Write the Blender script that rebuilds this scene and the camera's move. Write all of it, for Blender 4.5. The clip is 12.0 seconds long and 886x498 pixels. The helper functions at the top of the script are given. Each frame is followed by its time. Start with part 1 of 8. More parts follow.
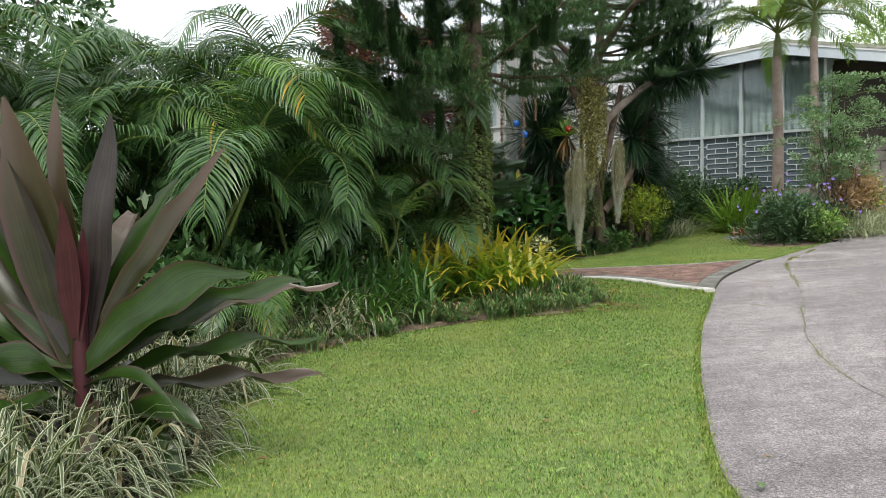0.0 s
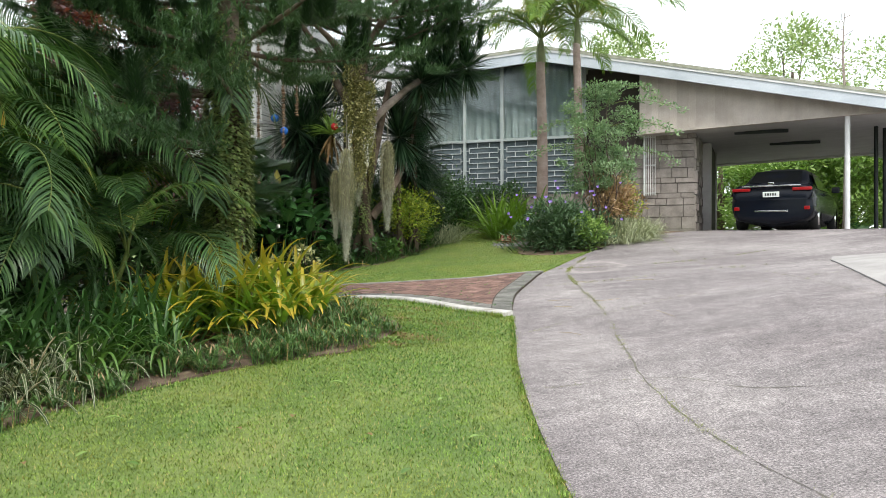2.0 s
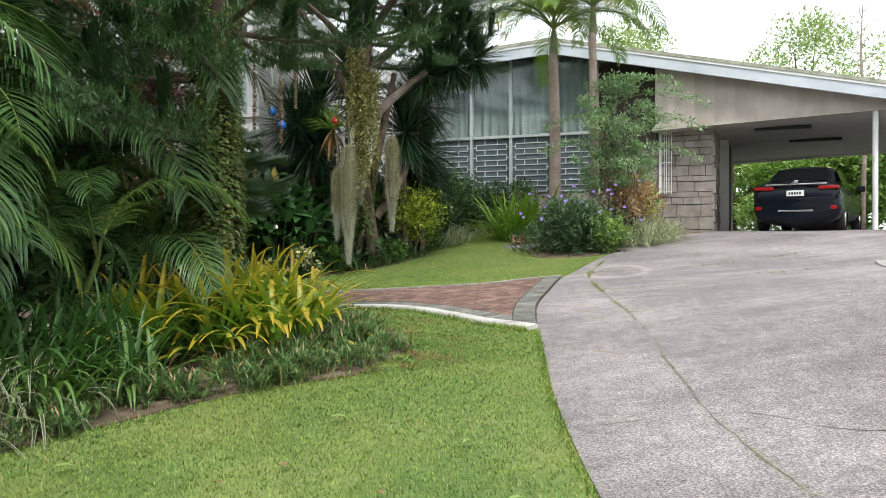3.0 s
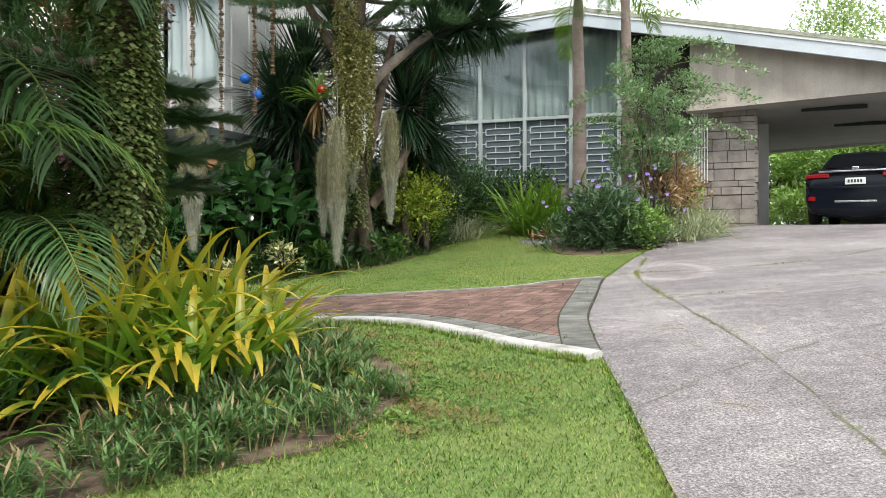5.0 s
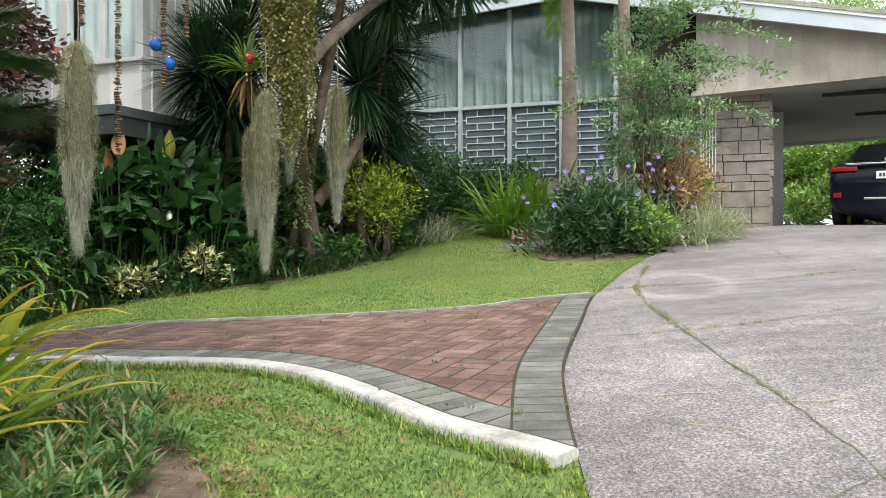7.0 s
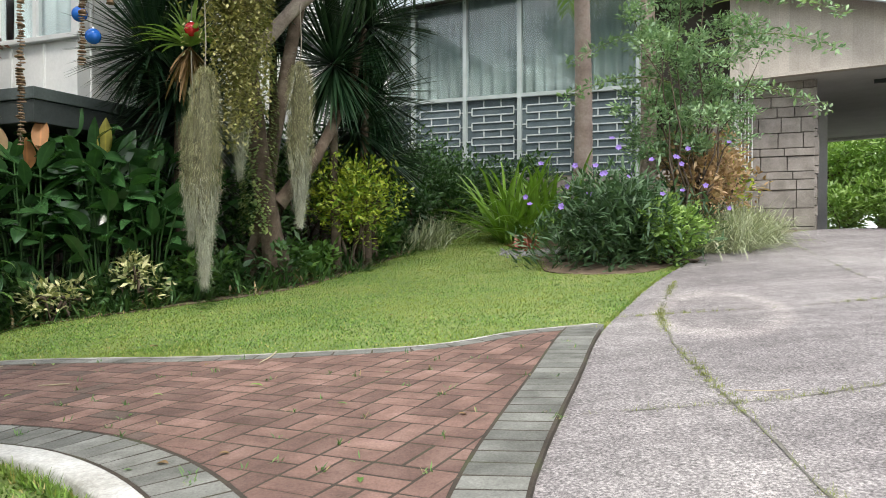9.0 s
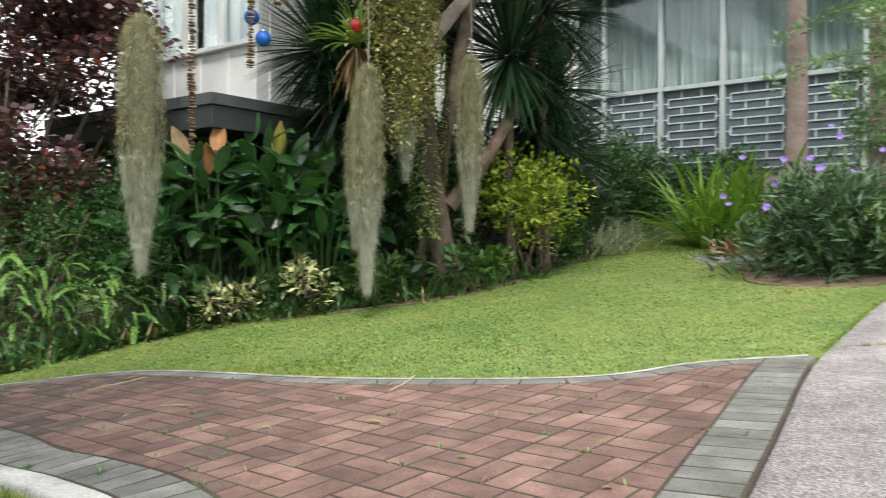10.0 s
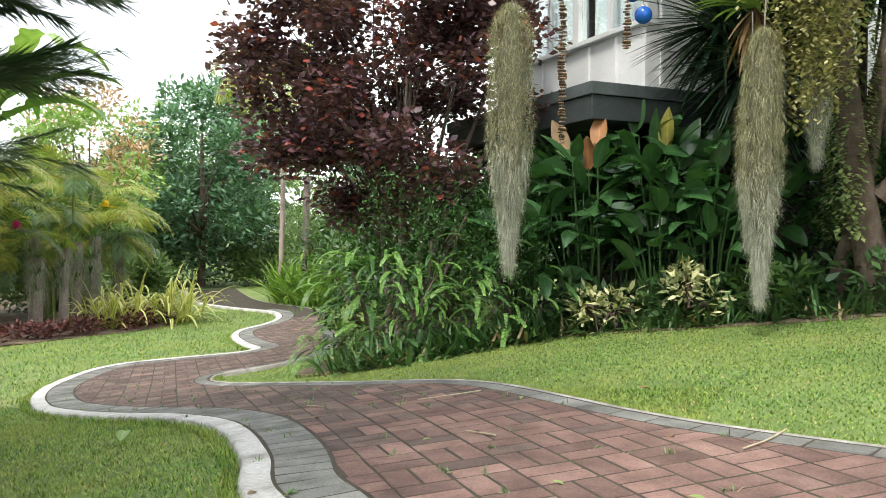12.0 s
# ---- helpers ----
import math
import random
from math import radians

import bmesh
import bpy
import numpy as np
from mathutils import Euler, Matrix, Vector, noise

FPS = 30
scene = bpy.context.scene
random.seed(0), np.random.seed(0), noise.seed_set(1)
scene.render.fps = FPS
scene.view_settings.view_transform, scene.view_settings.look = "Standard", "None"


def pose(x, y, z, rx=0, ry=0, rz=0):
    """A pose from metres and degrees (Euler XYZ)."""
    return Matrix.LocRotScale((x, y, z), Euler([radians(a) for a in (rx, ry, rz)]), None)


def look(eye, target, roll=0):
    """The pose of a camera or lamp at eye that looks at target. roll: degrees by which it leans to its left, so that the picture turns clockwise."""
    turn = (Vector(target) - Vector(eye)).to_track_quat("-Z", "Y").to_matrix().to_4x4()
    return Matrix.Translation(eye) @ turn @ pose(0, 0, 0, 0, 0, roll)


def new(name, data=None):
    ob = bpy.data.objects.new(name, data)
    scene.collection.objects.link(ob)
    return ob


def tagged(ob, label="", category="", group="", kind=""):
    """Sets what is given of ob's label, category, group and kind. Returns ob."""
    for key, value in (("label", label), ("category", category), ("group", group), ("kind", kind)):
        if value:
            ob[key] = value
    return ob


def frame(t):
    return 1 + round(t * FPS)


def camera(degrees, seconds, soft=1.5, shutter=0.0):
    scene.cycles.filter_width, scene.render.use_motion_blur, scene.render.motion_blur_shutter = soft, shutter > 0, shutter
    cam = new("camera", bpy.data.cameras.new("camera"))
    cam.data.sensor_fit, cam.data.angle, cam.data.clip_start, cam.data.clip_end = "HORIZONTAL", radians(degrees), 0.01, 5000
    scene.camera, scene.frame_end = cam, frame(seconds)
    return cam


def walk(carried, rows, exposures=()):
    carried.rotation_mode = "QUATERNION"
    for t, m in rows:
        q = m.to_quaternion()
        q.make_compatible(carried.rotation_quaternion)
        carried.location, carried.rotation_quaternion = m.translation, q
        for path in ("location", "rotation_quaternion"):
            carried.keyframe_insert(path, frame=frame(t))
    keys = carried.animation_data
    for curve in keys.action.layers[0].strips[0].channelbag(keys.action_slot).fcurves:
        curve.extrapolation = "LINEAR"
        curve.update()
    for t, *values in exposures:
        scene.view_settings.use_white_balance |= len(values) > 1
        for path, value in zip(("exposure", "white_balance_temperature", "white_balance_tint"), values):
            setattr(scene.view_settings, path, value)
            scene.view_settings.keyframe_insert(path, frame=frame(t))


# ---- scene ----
cam = camera(57.2, 12.0, soft=0.8, shutter=0.2)
METRES, EYE, TILT, LEAN, TURN = 10.108, 0.93, 0.0, 0.0, 0.0
ROWS = [
    (0.0, 0.0, 0.0, 0.0, 0.0, -0.3, -0.27),
    (0.5, -0.0048, 0.0429, 0.0062, -0.46, -0.28, -0.24),
    (1.0, -0.0067, 0.083, 0.01, -7.1, -0.25, -0.1),
    (1.5, -0.0053, 0.1197, 0.0142, -13.51, -0.25, 0.0),
    (2.0, -0.0023, 0.157, 0.017, -17.44, -0.26, 0.06),
    (2.5, 0.003, 0.1968, 0.019, -17.4, -0.3, 0.04),
    (3.0, 0.0126, 0.2458, 0.0213, -17.37, -0.3, 0.05),
    (5.0, 0.0705, 0.4627, 0.0151, -17.28, -0.37, 0.08),
    (5.5, 0.0927, 0.5076, 0.006, -17.3, -0.39, 0.05),
    (6.0, 0.121, 0.551, 0.0093, -17.32, -0.42, 0.05),
    (6.5, 0.1485, 0.5954, 0.015, -17.36, -0.4, 0.02),
    (7.0, 0.1744, 0.6406, 0.0199, -17.41, -0.4, -0.01),
    (7.5, 0.1965, 0.6804, 0.0236, -17.43, -0.39, -0.01),
    (9.5, 0.2778, 0.8115, 0.031, -13.34, -0.38, -0.15),
    (10.0, 0.2934, 0.8404, 0.0342, -1.71, -0.5, -0.3),
    (10.5, 0.3037, 0.8653, 0.0354, 11.56, -0.61, -0.5),
    (11.0, 0.3106, 0.886, 0.0381, 24.33, -0.84, -0.6),
    (11.5, 0.3158, 0.9033, 0.0388, 26.92, -0.86, -0.67),
    (12.0, 0.3168, 0.9216, 0.0362, 27.74, -0.87, -0.71),
]
walk(cam, [(t, pose(0, 0, EYE, TILT, LEAN, TURN) @ pose(METRES * x, METRES * y, METRES * z, 90 + pitch, roll, yaw)) for t, x, y, z, yaw, pitch, roll in ROWS],
     [(0.0, 0.22), (1.0, 0.36), (1.5, 0.42), (2.5, 0.37), (5.0, 0.49), (7.5, 0.53), (9.5, 0.61), (10.5, 0.74), (12.0, 0.78)])
from mathutils import geometry

# ---- light ----
world = bpy.data.worlds.new("overcast_sky")
scene.world = world
world.use_nodes = True
wn, wl = world.node_tree.nodes, world.node_tree.links
for n in list(wn):
    wn.remove(n)
w_out = wn.new("ShaderNodeOutputWorld")
w_bg = wn.new("ShaderNodeBackground")
w_sky = wn.new("ShaderNodeTexSky")
w_sky.sky_type, w_sky.sun_disc = "NISHITA", False
w_sky.sun_elevation, w_sky.sun_rotation = radians(56), radians(183)
w_sky.air_density, w_sky.dust_density = 1.0, 3.0
w_gain = wn.new("ShaderNodeVectorMath")
w_gain.operation = "SCALE"
w_gain.inputs["Scale"].default_value = 0.15
w_mix = wn.new("ShaderNodeMix")
w_mix.data_type = "RGBA"
w_noise = wn.new("ShaderNodeTexNoise")
w_noise.inputs["Scale"].default_value, w_noise.inputs["Detail"].default_value = 2.2, 5
w_ramp = wn.new("ShaderNodeValToRGB")
w_ramp.color_ramp.elements[0].position, w_ramp.color_ramp.elements[0].color = 0.3, (0.45, 0.45, 0.45, 1)
w_ramp.color_ramp.elements[1].position, w_ramp.color_ramp.elements[1].color = 0.75, (1, 1, 1, 1)
w_tc = wn.new("ShaderNodeTexCoord")
wl.new(w_tc.outputs["Generated"], w_noise.inputs["Vector"])
wl.new(w_noise.outputs["Fac"], w_ramp.inputs["Fac"])
wl.new(w_sky.outputs["Color"], w_gain.inputs[0])
wl.new(w_ramp.outputs["Color"], w_mix.inputs["Factor"])
wl.new(w_gain.outputs["Vector"], w_mix.inputs["A"])
w_mix.inputs["B"].default_value = (1.75, 1.80, 1.82, 1)
wl.new(w_mix.outputs["Result"], w_bg.inputs["Color"])
w_bg.inputs["Strength"].default_value = 1.0
wl.new(w_bg.outputs["Background"], w_out.inputs["Surface"])

sun_data = bpy.data.lights.new("sun", "SUN")
sun_data.energy, sun_data.angle, sun_data.color = 2.0, radians(12), (1.0, 0.96, 0.88)
sun = new("sun", sun_data)
sun.matrix_world = look((-1, -14, 30), (0, 6, 0))


# ---- materials ----
def base_material(name):
    m = bpy.data.materials.new(name)
    m.use_nodes = True
    nt = m.node_tree
    bsdf = nt.nodes["Principled BSDF"]
    return m, nt, bsdf


def n_(nt, kind, **inputs):
    node = nt.nodes.new(kind)
    for key, value in inputs.items():
        node.inputs[key.replace("_", " ")].default_value = value
    return node


def ramp_(nt, fac, stops):
    r = nt.nodes.new("ShaderNodeValToRGB")
    el = r.color_ramp.elements
    while len(el) < len(stops):
        el.new(0.5)
    for e, (p, c) in zip(el, stops):
        e.position, e.color = p, (*c, 1)
    nt.links.new(fac, r.inputs["Fac"])
    return r.outputs["Color"]


def mixc(nt, fac, a, b, mode="MIX"):
    m = nt.nodes.new("ShaderNodeMix")
    m.data_type, m.blend_type = "RGBA", mode
    for key, v in (("Factor", fac), ("A", a), ("B", b)):
        if isinstance(v, (int, float)):
            m.inputs[key].default_value = v
        elif isinstance(v, tuple):
            m.inputs[key].default_value = (*v, 1)
        else:
            nt.links.new(v, m.inputs[key])
    return m.outputs["Result"]


def surface(name, colours, scale=8.0, fine=60.0, rough=0.8, bump=0.3, metal=0.0, fine_mix=0.5, coord="Object", per_piece=0.0, spec=0.4):
    """Stone-like or painted surface: stains at one scale, grain at another."""
    m, nt, b = base_material(name)
    tc = nt.nodes.new("ShaderNodeTexCoord")
    n1 = n_(nt, "ShaderNodeTexNoise", Scale=scale, Detail=6.0, Roughness=0.6)
    n2 = n_(nt, "ShaderNodeTexNoise", Scale=fine, Detail=4.0, Roughness=0.7)
    if coord == "World":
        where = nt.nodes.new("ShaderNodeNewGeometry").outputs["Position"]
    else:
        where = tc.outputs[coord]
    for n in (n1, n2):
        nt.links.new(where, n.inputs["Vector"])
    k = len(colours)
    col = ramp_(nt, n1.outputs["Fac"], [(0.3 + 0.4 * i / max(1, k - 1), c) for i, c in enumerate(colours)])
    grain = ramp_(nt, n2.outputs["Fac"], [(0.3, (0.62, 0.62, 0.62)), (0.7, (1.25, 1.25, 1.25))])
    col = mixc(nt, fine_mix, col, grain, "MULTIPLY")
    if per_piece:
        oi = nt.nodes.new("ShaderNodeObjectInfo")
        geo = nt.nodes.new("ShaderNodeNewGeometry")
        add = nt.nodes.new("ShaderNodeMath")
        add.operation = "ADD"
        nt.links.new(oi.outputs["Random"], add.inputs[0])
        nt.links.new(geo.outputs["Random Per Island"], add.inputs[1])
        fr = nt.nodes.new("ShaderNodeMath")
        fr.operation = "FRACT"
        nt.links.new(add.outputs[0], fr.inputs[0])
        var = ramp_(nt, fr.outputs[0], [(0, (1 - per_piece,) * 3), (1, (1 + per_piece,) * 3)])
        col = mixc(nt, 1.0, col, var, "MULTIPLY")
    nt.links.new(col, b.inputs["Base Color"])
    b.inputs["Roughness"].default_value, b.inputs["Metallic"].default_value = rough, metal
    b.inputs["Specular IOR Level"].default_value = spec
    if bump:
        bp = n_(nt, "ShaderNodeBump", Strength=bump, Distance=0.01)
        nt.links.new(n2.outputs["Fac"], bp.inputs["Height"])
        nt.links.new(bp.outputs["Normal"], b.inputs["Normal"])
    return m


def leafy(name, low, high, edge=None, edge_at=0.3, tip=None, rough=0.45, glow=0.25, spec=0.4, old=None, old_share=0.05, patch=None, veins=0.0):
    """Leaf: two tones mixed leaf by leaf, paler midrib or margin across the blade, light passing through."""
    m, nt, b = base_material(name)
    geo = nt.nodes.new("ShaderNodeNewGeometry")
    uv = nt.nodes.new("ShaderNodeTexCoord")
    sep = nt.nodes.new("ShaderNodeSeparateXYZ")
    nt.links.new(uv.outputs["UV"], sep.inputs[0])
    stops = [(0.0, low), (1.0, high)]
    col = ramp_(nt, geo.outputs["Random Per Island"], stops)
    noise_ = n_(nt, "ShaderNodeTexNoise", Scale=9.0, Detail=3.0)
    nt.links.new(uv.outputs["Object"], noise_.inputs["Vector"])
    blot = ramp_(nt, noise_.outputs["Fac"], [(0.3, (0.7, 0.7, 0.7)), (0.7, (1.25, 1.25, 1.2))])
    col = mixc(nt, 0.8, col, blot, "MULTIPLY")
    if veins:
        run = n_(nt, "ShaderNodeMapping", Scale=(34.0, 1.6, 1.0))
        nt.links.new(uv.outputs["UV"], run.inputs["Vector"])
        streak = n_(nt, "ShaderNodeTexNoise", Scale=1.0, Detail=3.0)
        nt.links.new(run.outputs[0], streak.inputs["Vector"])
        col = mixc(nt, veins, col, ramp_(nt, streak.outputs["Fac"], [(0.34, (0.62, 0.62, 0.6)), (0.66, (1.5, 1.42, 1.3))]), "MULTIPLY")
    if patch:
        big = n_(nt, "ShaderNodeTexNoise", Scale=1.1, Detail=5.0, Roughness=0.65)
        nt.links.new(uv.outputs["Object"], big.inputs["Vector"])
        col = mixc(nt, ramp_(nt, big.outputs["Fac"], [(0.42, (0, 0, 0)), (0.68, (0.75, 0.75, 0.75))]), col, patch)
        tuftn = n_(nt, "ShaderNodeTexNoise", Scale=26.0, Detail=2.0)
        nt.links.new(uv.outputs["Object"], tuftn.inputs["Vector"])
        col = mixc(nt, 1.0, col, ramp_(nt, tuftn.outputs["Fac"], [(0.36, (0.66, 0.68, 0.62)), (0.62, (1.24, 1.22, 1.18))]), "MULTIPLY")
    if old:
        pick = ramp_(nt, geo.outputs["Random Per Island"], [(1 - old_share - 0.01, (0, 0, 0)), (1 - old_share, (1, 1, 1))])
        col = mixc(nt, pick, col, old)
    d = nt.nodes.new("ShaderNodeMath")
    d.operation = "SUBTRACT"
    d.inputs[1].default_value = 0.5
    nt.links.new(sep.outputs["X"], d.inputs[0])
    ab = nt.nodes.new("ShaderNodeMath")
    ab.operation = "ABSOLUTE"
    nt.links.new(d.outputs[0], ab.inputs[0])
    if edge:
        rim = ramp_(nt, ab.outputs[0], [(edge_at - 0.03, (0, 0, 0)), (edge_at + 0.03, (1, 1, 1))])
        col = mixc(nt, rim, col, edge)
    else:
        rib = ramp_(nt, ab.outputs[0], [(0.0, (1.35, 1.3, 1.2)), (0.09, (1, 1, 1))])
        col = mixc(nt, 1.0, col, rib, "MULTIPLY")
    if tip:
        tp = ramp_(nt, sep.outputs["Y"], [(0.45, (0, 0, 0)), (0.95, (0.9, 0.9, 0.9))])
        col = mixc(nt, tp, col, tip)
    nt.links.new(col, b.inputs["Base Color"])
    b.inputs["Roughness"].default_value = rough
    b.inputs["Specular IOR Level"].default_value = spec
    if glow:
        tr = nt.nodes.new("ShaderNodeBsdfTranslucent")
        warm = mixc(nt, 1.0, col, (1.1, 1.25, 0.6), "MULTIPLY")
        nt.links.new(warm, tr.inputs["Color"])
        mx = nt.nodes.new("ShaderNodeMixShader")
        mx.inputs[0].default_value = glow
        nt.links.new(b.outputs[0], mx.inputs[1])
        nt.links.new(tr.outputs[0], mx.inputs[2])
        nt.links.new(mx.outputs[0], nt.nodes["Material Output"].inputs["Surface"])
    return m


M = {}
M["lawn"] = surface("lawn_turf", [(0.095, 0.155, 0.04), (0.15, 0.21, 0.06), (0.22, 0.25, 0.085)], 1.3, 45, 0.9, 0.6, coord="Object")
M["soil"] = surface("garden_soil", [(0.07, 0.048, 0.034), (0.14, 0.10, 0.07), (0.24, 0.18, 0.125)], 5, 55, 0.95, 0.9)
M["pale_concrete"] = surface("pale_concrete", [(0.27, 0.26, 0.25), (0.38, 0.365, 0.355)], 2, 60, 0.9, 0.3)
M["joint"] = surface("dark_joint", [(0.032, 0.025, 0.018), (0.055, 0.043, 0.032), (0.055, 0.06, 0.028)], 4, 60, 0.95, 0.4)
M["red_brick"] = surface("red_paver", [(0.12, 0.072, 0.057), (0.195, 0.115, 0.093), (0.28, 0.176, 0.145)], 5, 110, 0.88, 0.9, per_piece=0.28, fine_mix=0.85, coord="World")
M["dark_brick"] = surface("darker_paver", [(0.075, 0.054, 0.042), (0.13, 0.089, 0.073), (0.195, 0.137, 0.115)], 5, 110, 0.88, 0.9, per_piece=0.25, fine_mix=0.85, coord="World")
M["grey_brick"] = surface("grey_paver", [(0.105, 0.105, 0.092), (0.175, 0.175, 0.158), (0.25, 0.25, 0.228)], 5, 110, 0.88, 0.8, per_piece=0.25, fine_mix=0.8, coord="World")
M["drive_joint"] = surface("silted_joint", [(0.07, 0.062, 0.055), (0.16, 0.15, 0.13), (0.13, 0.15, 0.06)], 5, 60, 0.95, 0.4)
M["kerb"] = surface("white_kerb_paint", [(0.30, 0.285, 0.25), (0.52, 0.505, 0.475), (0.62, 0.61, 0.585)], 5, 60, 0.9, 0.8, fine_mix=0.7)
M["kerb_grey"] = surface("bare_kerb_cement", [(0.20, 0.19, 0.165), (0.33, 0.315, 0.285), (0.5, 0.48, 0.445)], 6, 60, 0.9, 0.7)
M["white"] = surface("white_paint", [(0.62, 0.63, 0.63), (0.75, 0.76, 0.76)], 3, 40, 0.6, 0.1, fine_mix=0.15)
M["siding"] = surface("white_siding_paint", [(0.72, 0.73, 0.72), (0.82, 0.82, 0.81)], 2, 30, 0.6, 0.1, fine_mix=0.15)
M["fascia"] = surface("pale_blue_grey_fascia", [(0.42, 0.47, 0.52), (0.55, 0.6, 0.65)], 1.5, 30, 0.6, 0.1, fine_mix=0.2)
M["roof"] = surface("grey_roofing", [(0.35, 0.37, 0.38), (0.48, 0.5, 0.5)], 2, 30, 0.8, 0.2)
M["roof_moss"] = surface("mossy_roof_gravel", [(0.20, 0.21, 0.15), (0.33, 0.34, 0.27), (0.42, 0.42, 0.38)], 5, 40, 0.95, 0.6)
M["sheer"] = surface("white_sheer_curtain", [(0.62, 0.66, 0.68), (0.75, 0.79, 0.81)], 2, 80, 0.9, 0.1, fine_mix=0.15)
M["gravel"] = surface("grey_gravel", [(0.12, 0.12, 0.12), (0.28, 0.28, 0.285)], 25, 60, 0.9, 0.5, per_piece=0.3)
M["timber"] = surface("bleached_timber_boards", [(0.36, 0.32, 0.28), (0.43, 0.385, 0.345), (0.49, 0.445, 0.40)], 2, 40, 0.75, 0.2, per_piece=0.09)
M["soffit"] = surface("carport_plaster", [(0.44, 0.43, 0.42), (0.54, 0.53, 0.52)], 1.5, 30, 0.85, 0.1, fine_mix=0.2)
M["stone"] = surface("tuff_stone", [(0.19, 0.17, 0.155), (0.27, 0.24, 0.22), (0.35, 0.315, 0.29)], 4, 50, 0.9, 0.6, per_piece=0.14)
M["mortar"] = surface("stone_mortar", [(0.10, 0.085, 0.075), (0.16, 0.14, 0.125)], 5, 60, 0.9, 0.4)
M["slate"] = surface("dark_slate_block", [(0.06, 0.085, 0.10), (0.105, 0.135, 0.15)], 4, 50, 0.5, 0.25, per_piece=0.2)
M["pale_mortar"] = surface("raised_pale_mortar", [(0.40, 0.44, 0.45), (0.52, 0.56, 0.57)], 5, 60, 0.8, 0.2)
M["mullion"] = surface("grey_white_mullion", [(0.32, 0.37, 0.37), (0.43, 0.47, 0.47)], 3, 40, 0.5, 0.1, fine_mix=0.15)
M["curtain"] = surface("grey_curtain_cloth", [(0.26, 0.30, 0.295), (0.38, 0.42, 0.41)], 2, 80, 0.9, 0.1, fine_mix=0.2)
M["dark"] = surface("dark_brown_and_shade", [(0.03, 0.022, 0.018), (0.05, 0.04, 0.032)], 3, 40, 0.6, 0.1)
M["dark_metal"] = surface("dark_metal", [(0.03, 0.035, 0.035), (0.05, 0.055, 0.055)], 4, 50, 0.45, 0.05, metal=0.6)
# near-black grey that carries the shadow under the canopy's edge board
M["canopy_dark"] = surface("dark_grey_canopy_shade", [(0.035, 0.042, 0.042), (0.06, 0.07, 0.07)], 3, 40, 0.5, 0.1)
M["canopy_trim"] = surface("grey_green_trim", [(0.07, 0.085, 0.085), (0.11, 0.13, 0.13)], 3, 40, 0.5, 0.1)
M["bark"] = surface("rough_bark", [(0.05, 0.035, 0.025), (0.11, 0.08, 0.06), (0.19, 0.15, 0.115)], 6, 35, 0.95, 1.0)
M["pale_bark"] = surface("pale_bark", [(0.16, 0.13, 0.105), (0.27, 0.22, 0.19), (0.36, 0.31, 0.27)], 5, 40, 0.9, 0.7)
M["palm_bark"] = surface("ringed_palm_bark", [(0.24, 0.18, 0.155), (0.38, 0.29, 0.26), (0.46, 0.38, 0.35)], 3, 30, 0.9, 0.7)
M["rubber"] = surface("tyre_rubber", [(0.012, 0.012, 0.012), (0.025, 0.025, 0.025)], 8, 60, 0.85, 0.2)
M["chrome"] = surface("chrome", [(0.7, 0.7, 0.7), (0.8, 0.8, 0.8)], 3, 30, 0.15, 0.0, metal=1.0, fine_mix=0.0)
M["plate"] = surface("plate_white", [(0.66, 0.7, 0.68), (0.72, 0.75, 0.73)], 3, 30, 0.4, 0.0, fine_mix=0.0)
M["ink"] = surface("plate_ink", [(0.03, 0.04, 0.04), (0.04, 0.05, 0.05)], 3, 30, 0.5, 0.0)
M["tail"] = surface("red_tail_lens", [(0.22, 0.006, 0.008), (0.32, 0.01, 0.012)], 3, 30, 0.12, 0.0, fine_mix=0.0)
M["red_ball"] = surface("red_bauble", [(0.45, 0.02, 0.025), (0.55, 0.03, 0.03)], 3, 30, 0.18, 0.0, fine_mix=0.0)
M["blue_ball"] = surface("blue_bauble", [(0.01, 0.09, 0.42), (0.02, 0.13, 0.5)], 3, 30, 0.18, 0.0, fine_mix=0.0)
M["string"] = surface("brown_seed_husks", [(0.08, 0.05, 0.03), (0.17, 0.11, 0.065), (0.28, 0.2, 0.13)], 20, 60, 0.8, 0.3, per_piece=0.3)
M["wire"] = surface("thin_wire", [(0.2, 0.18, 0.15), (0.28, 0.25, 0.2)], 10, 40, 0.8, 0.0)



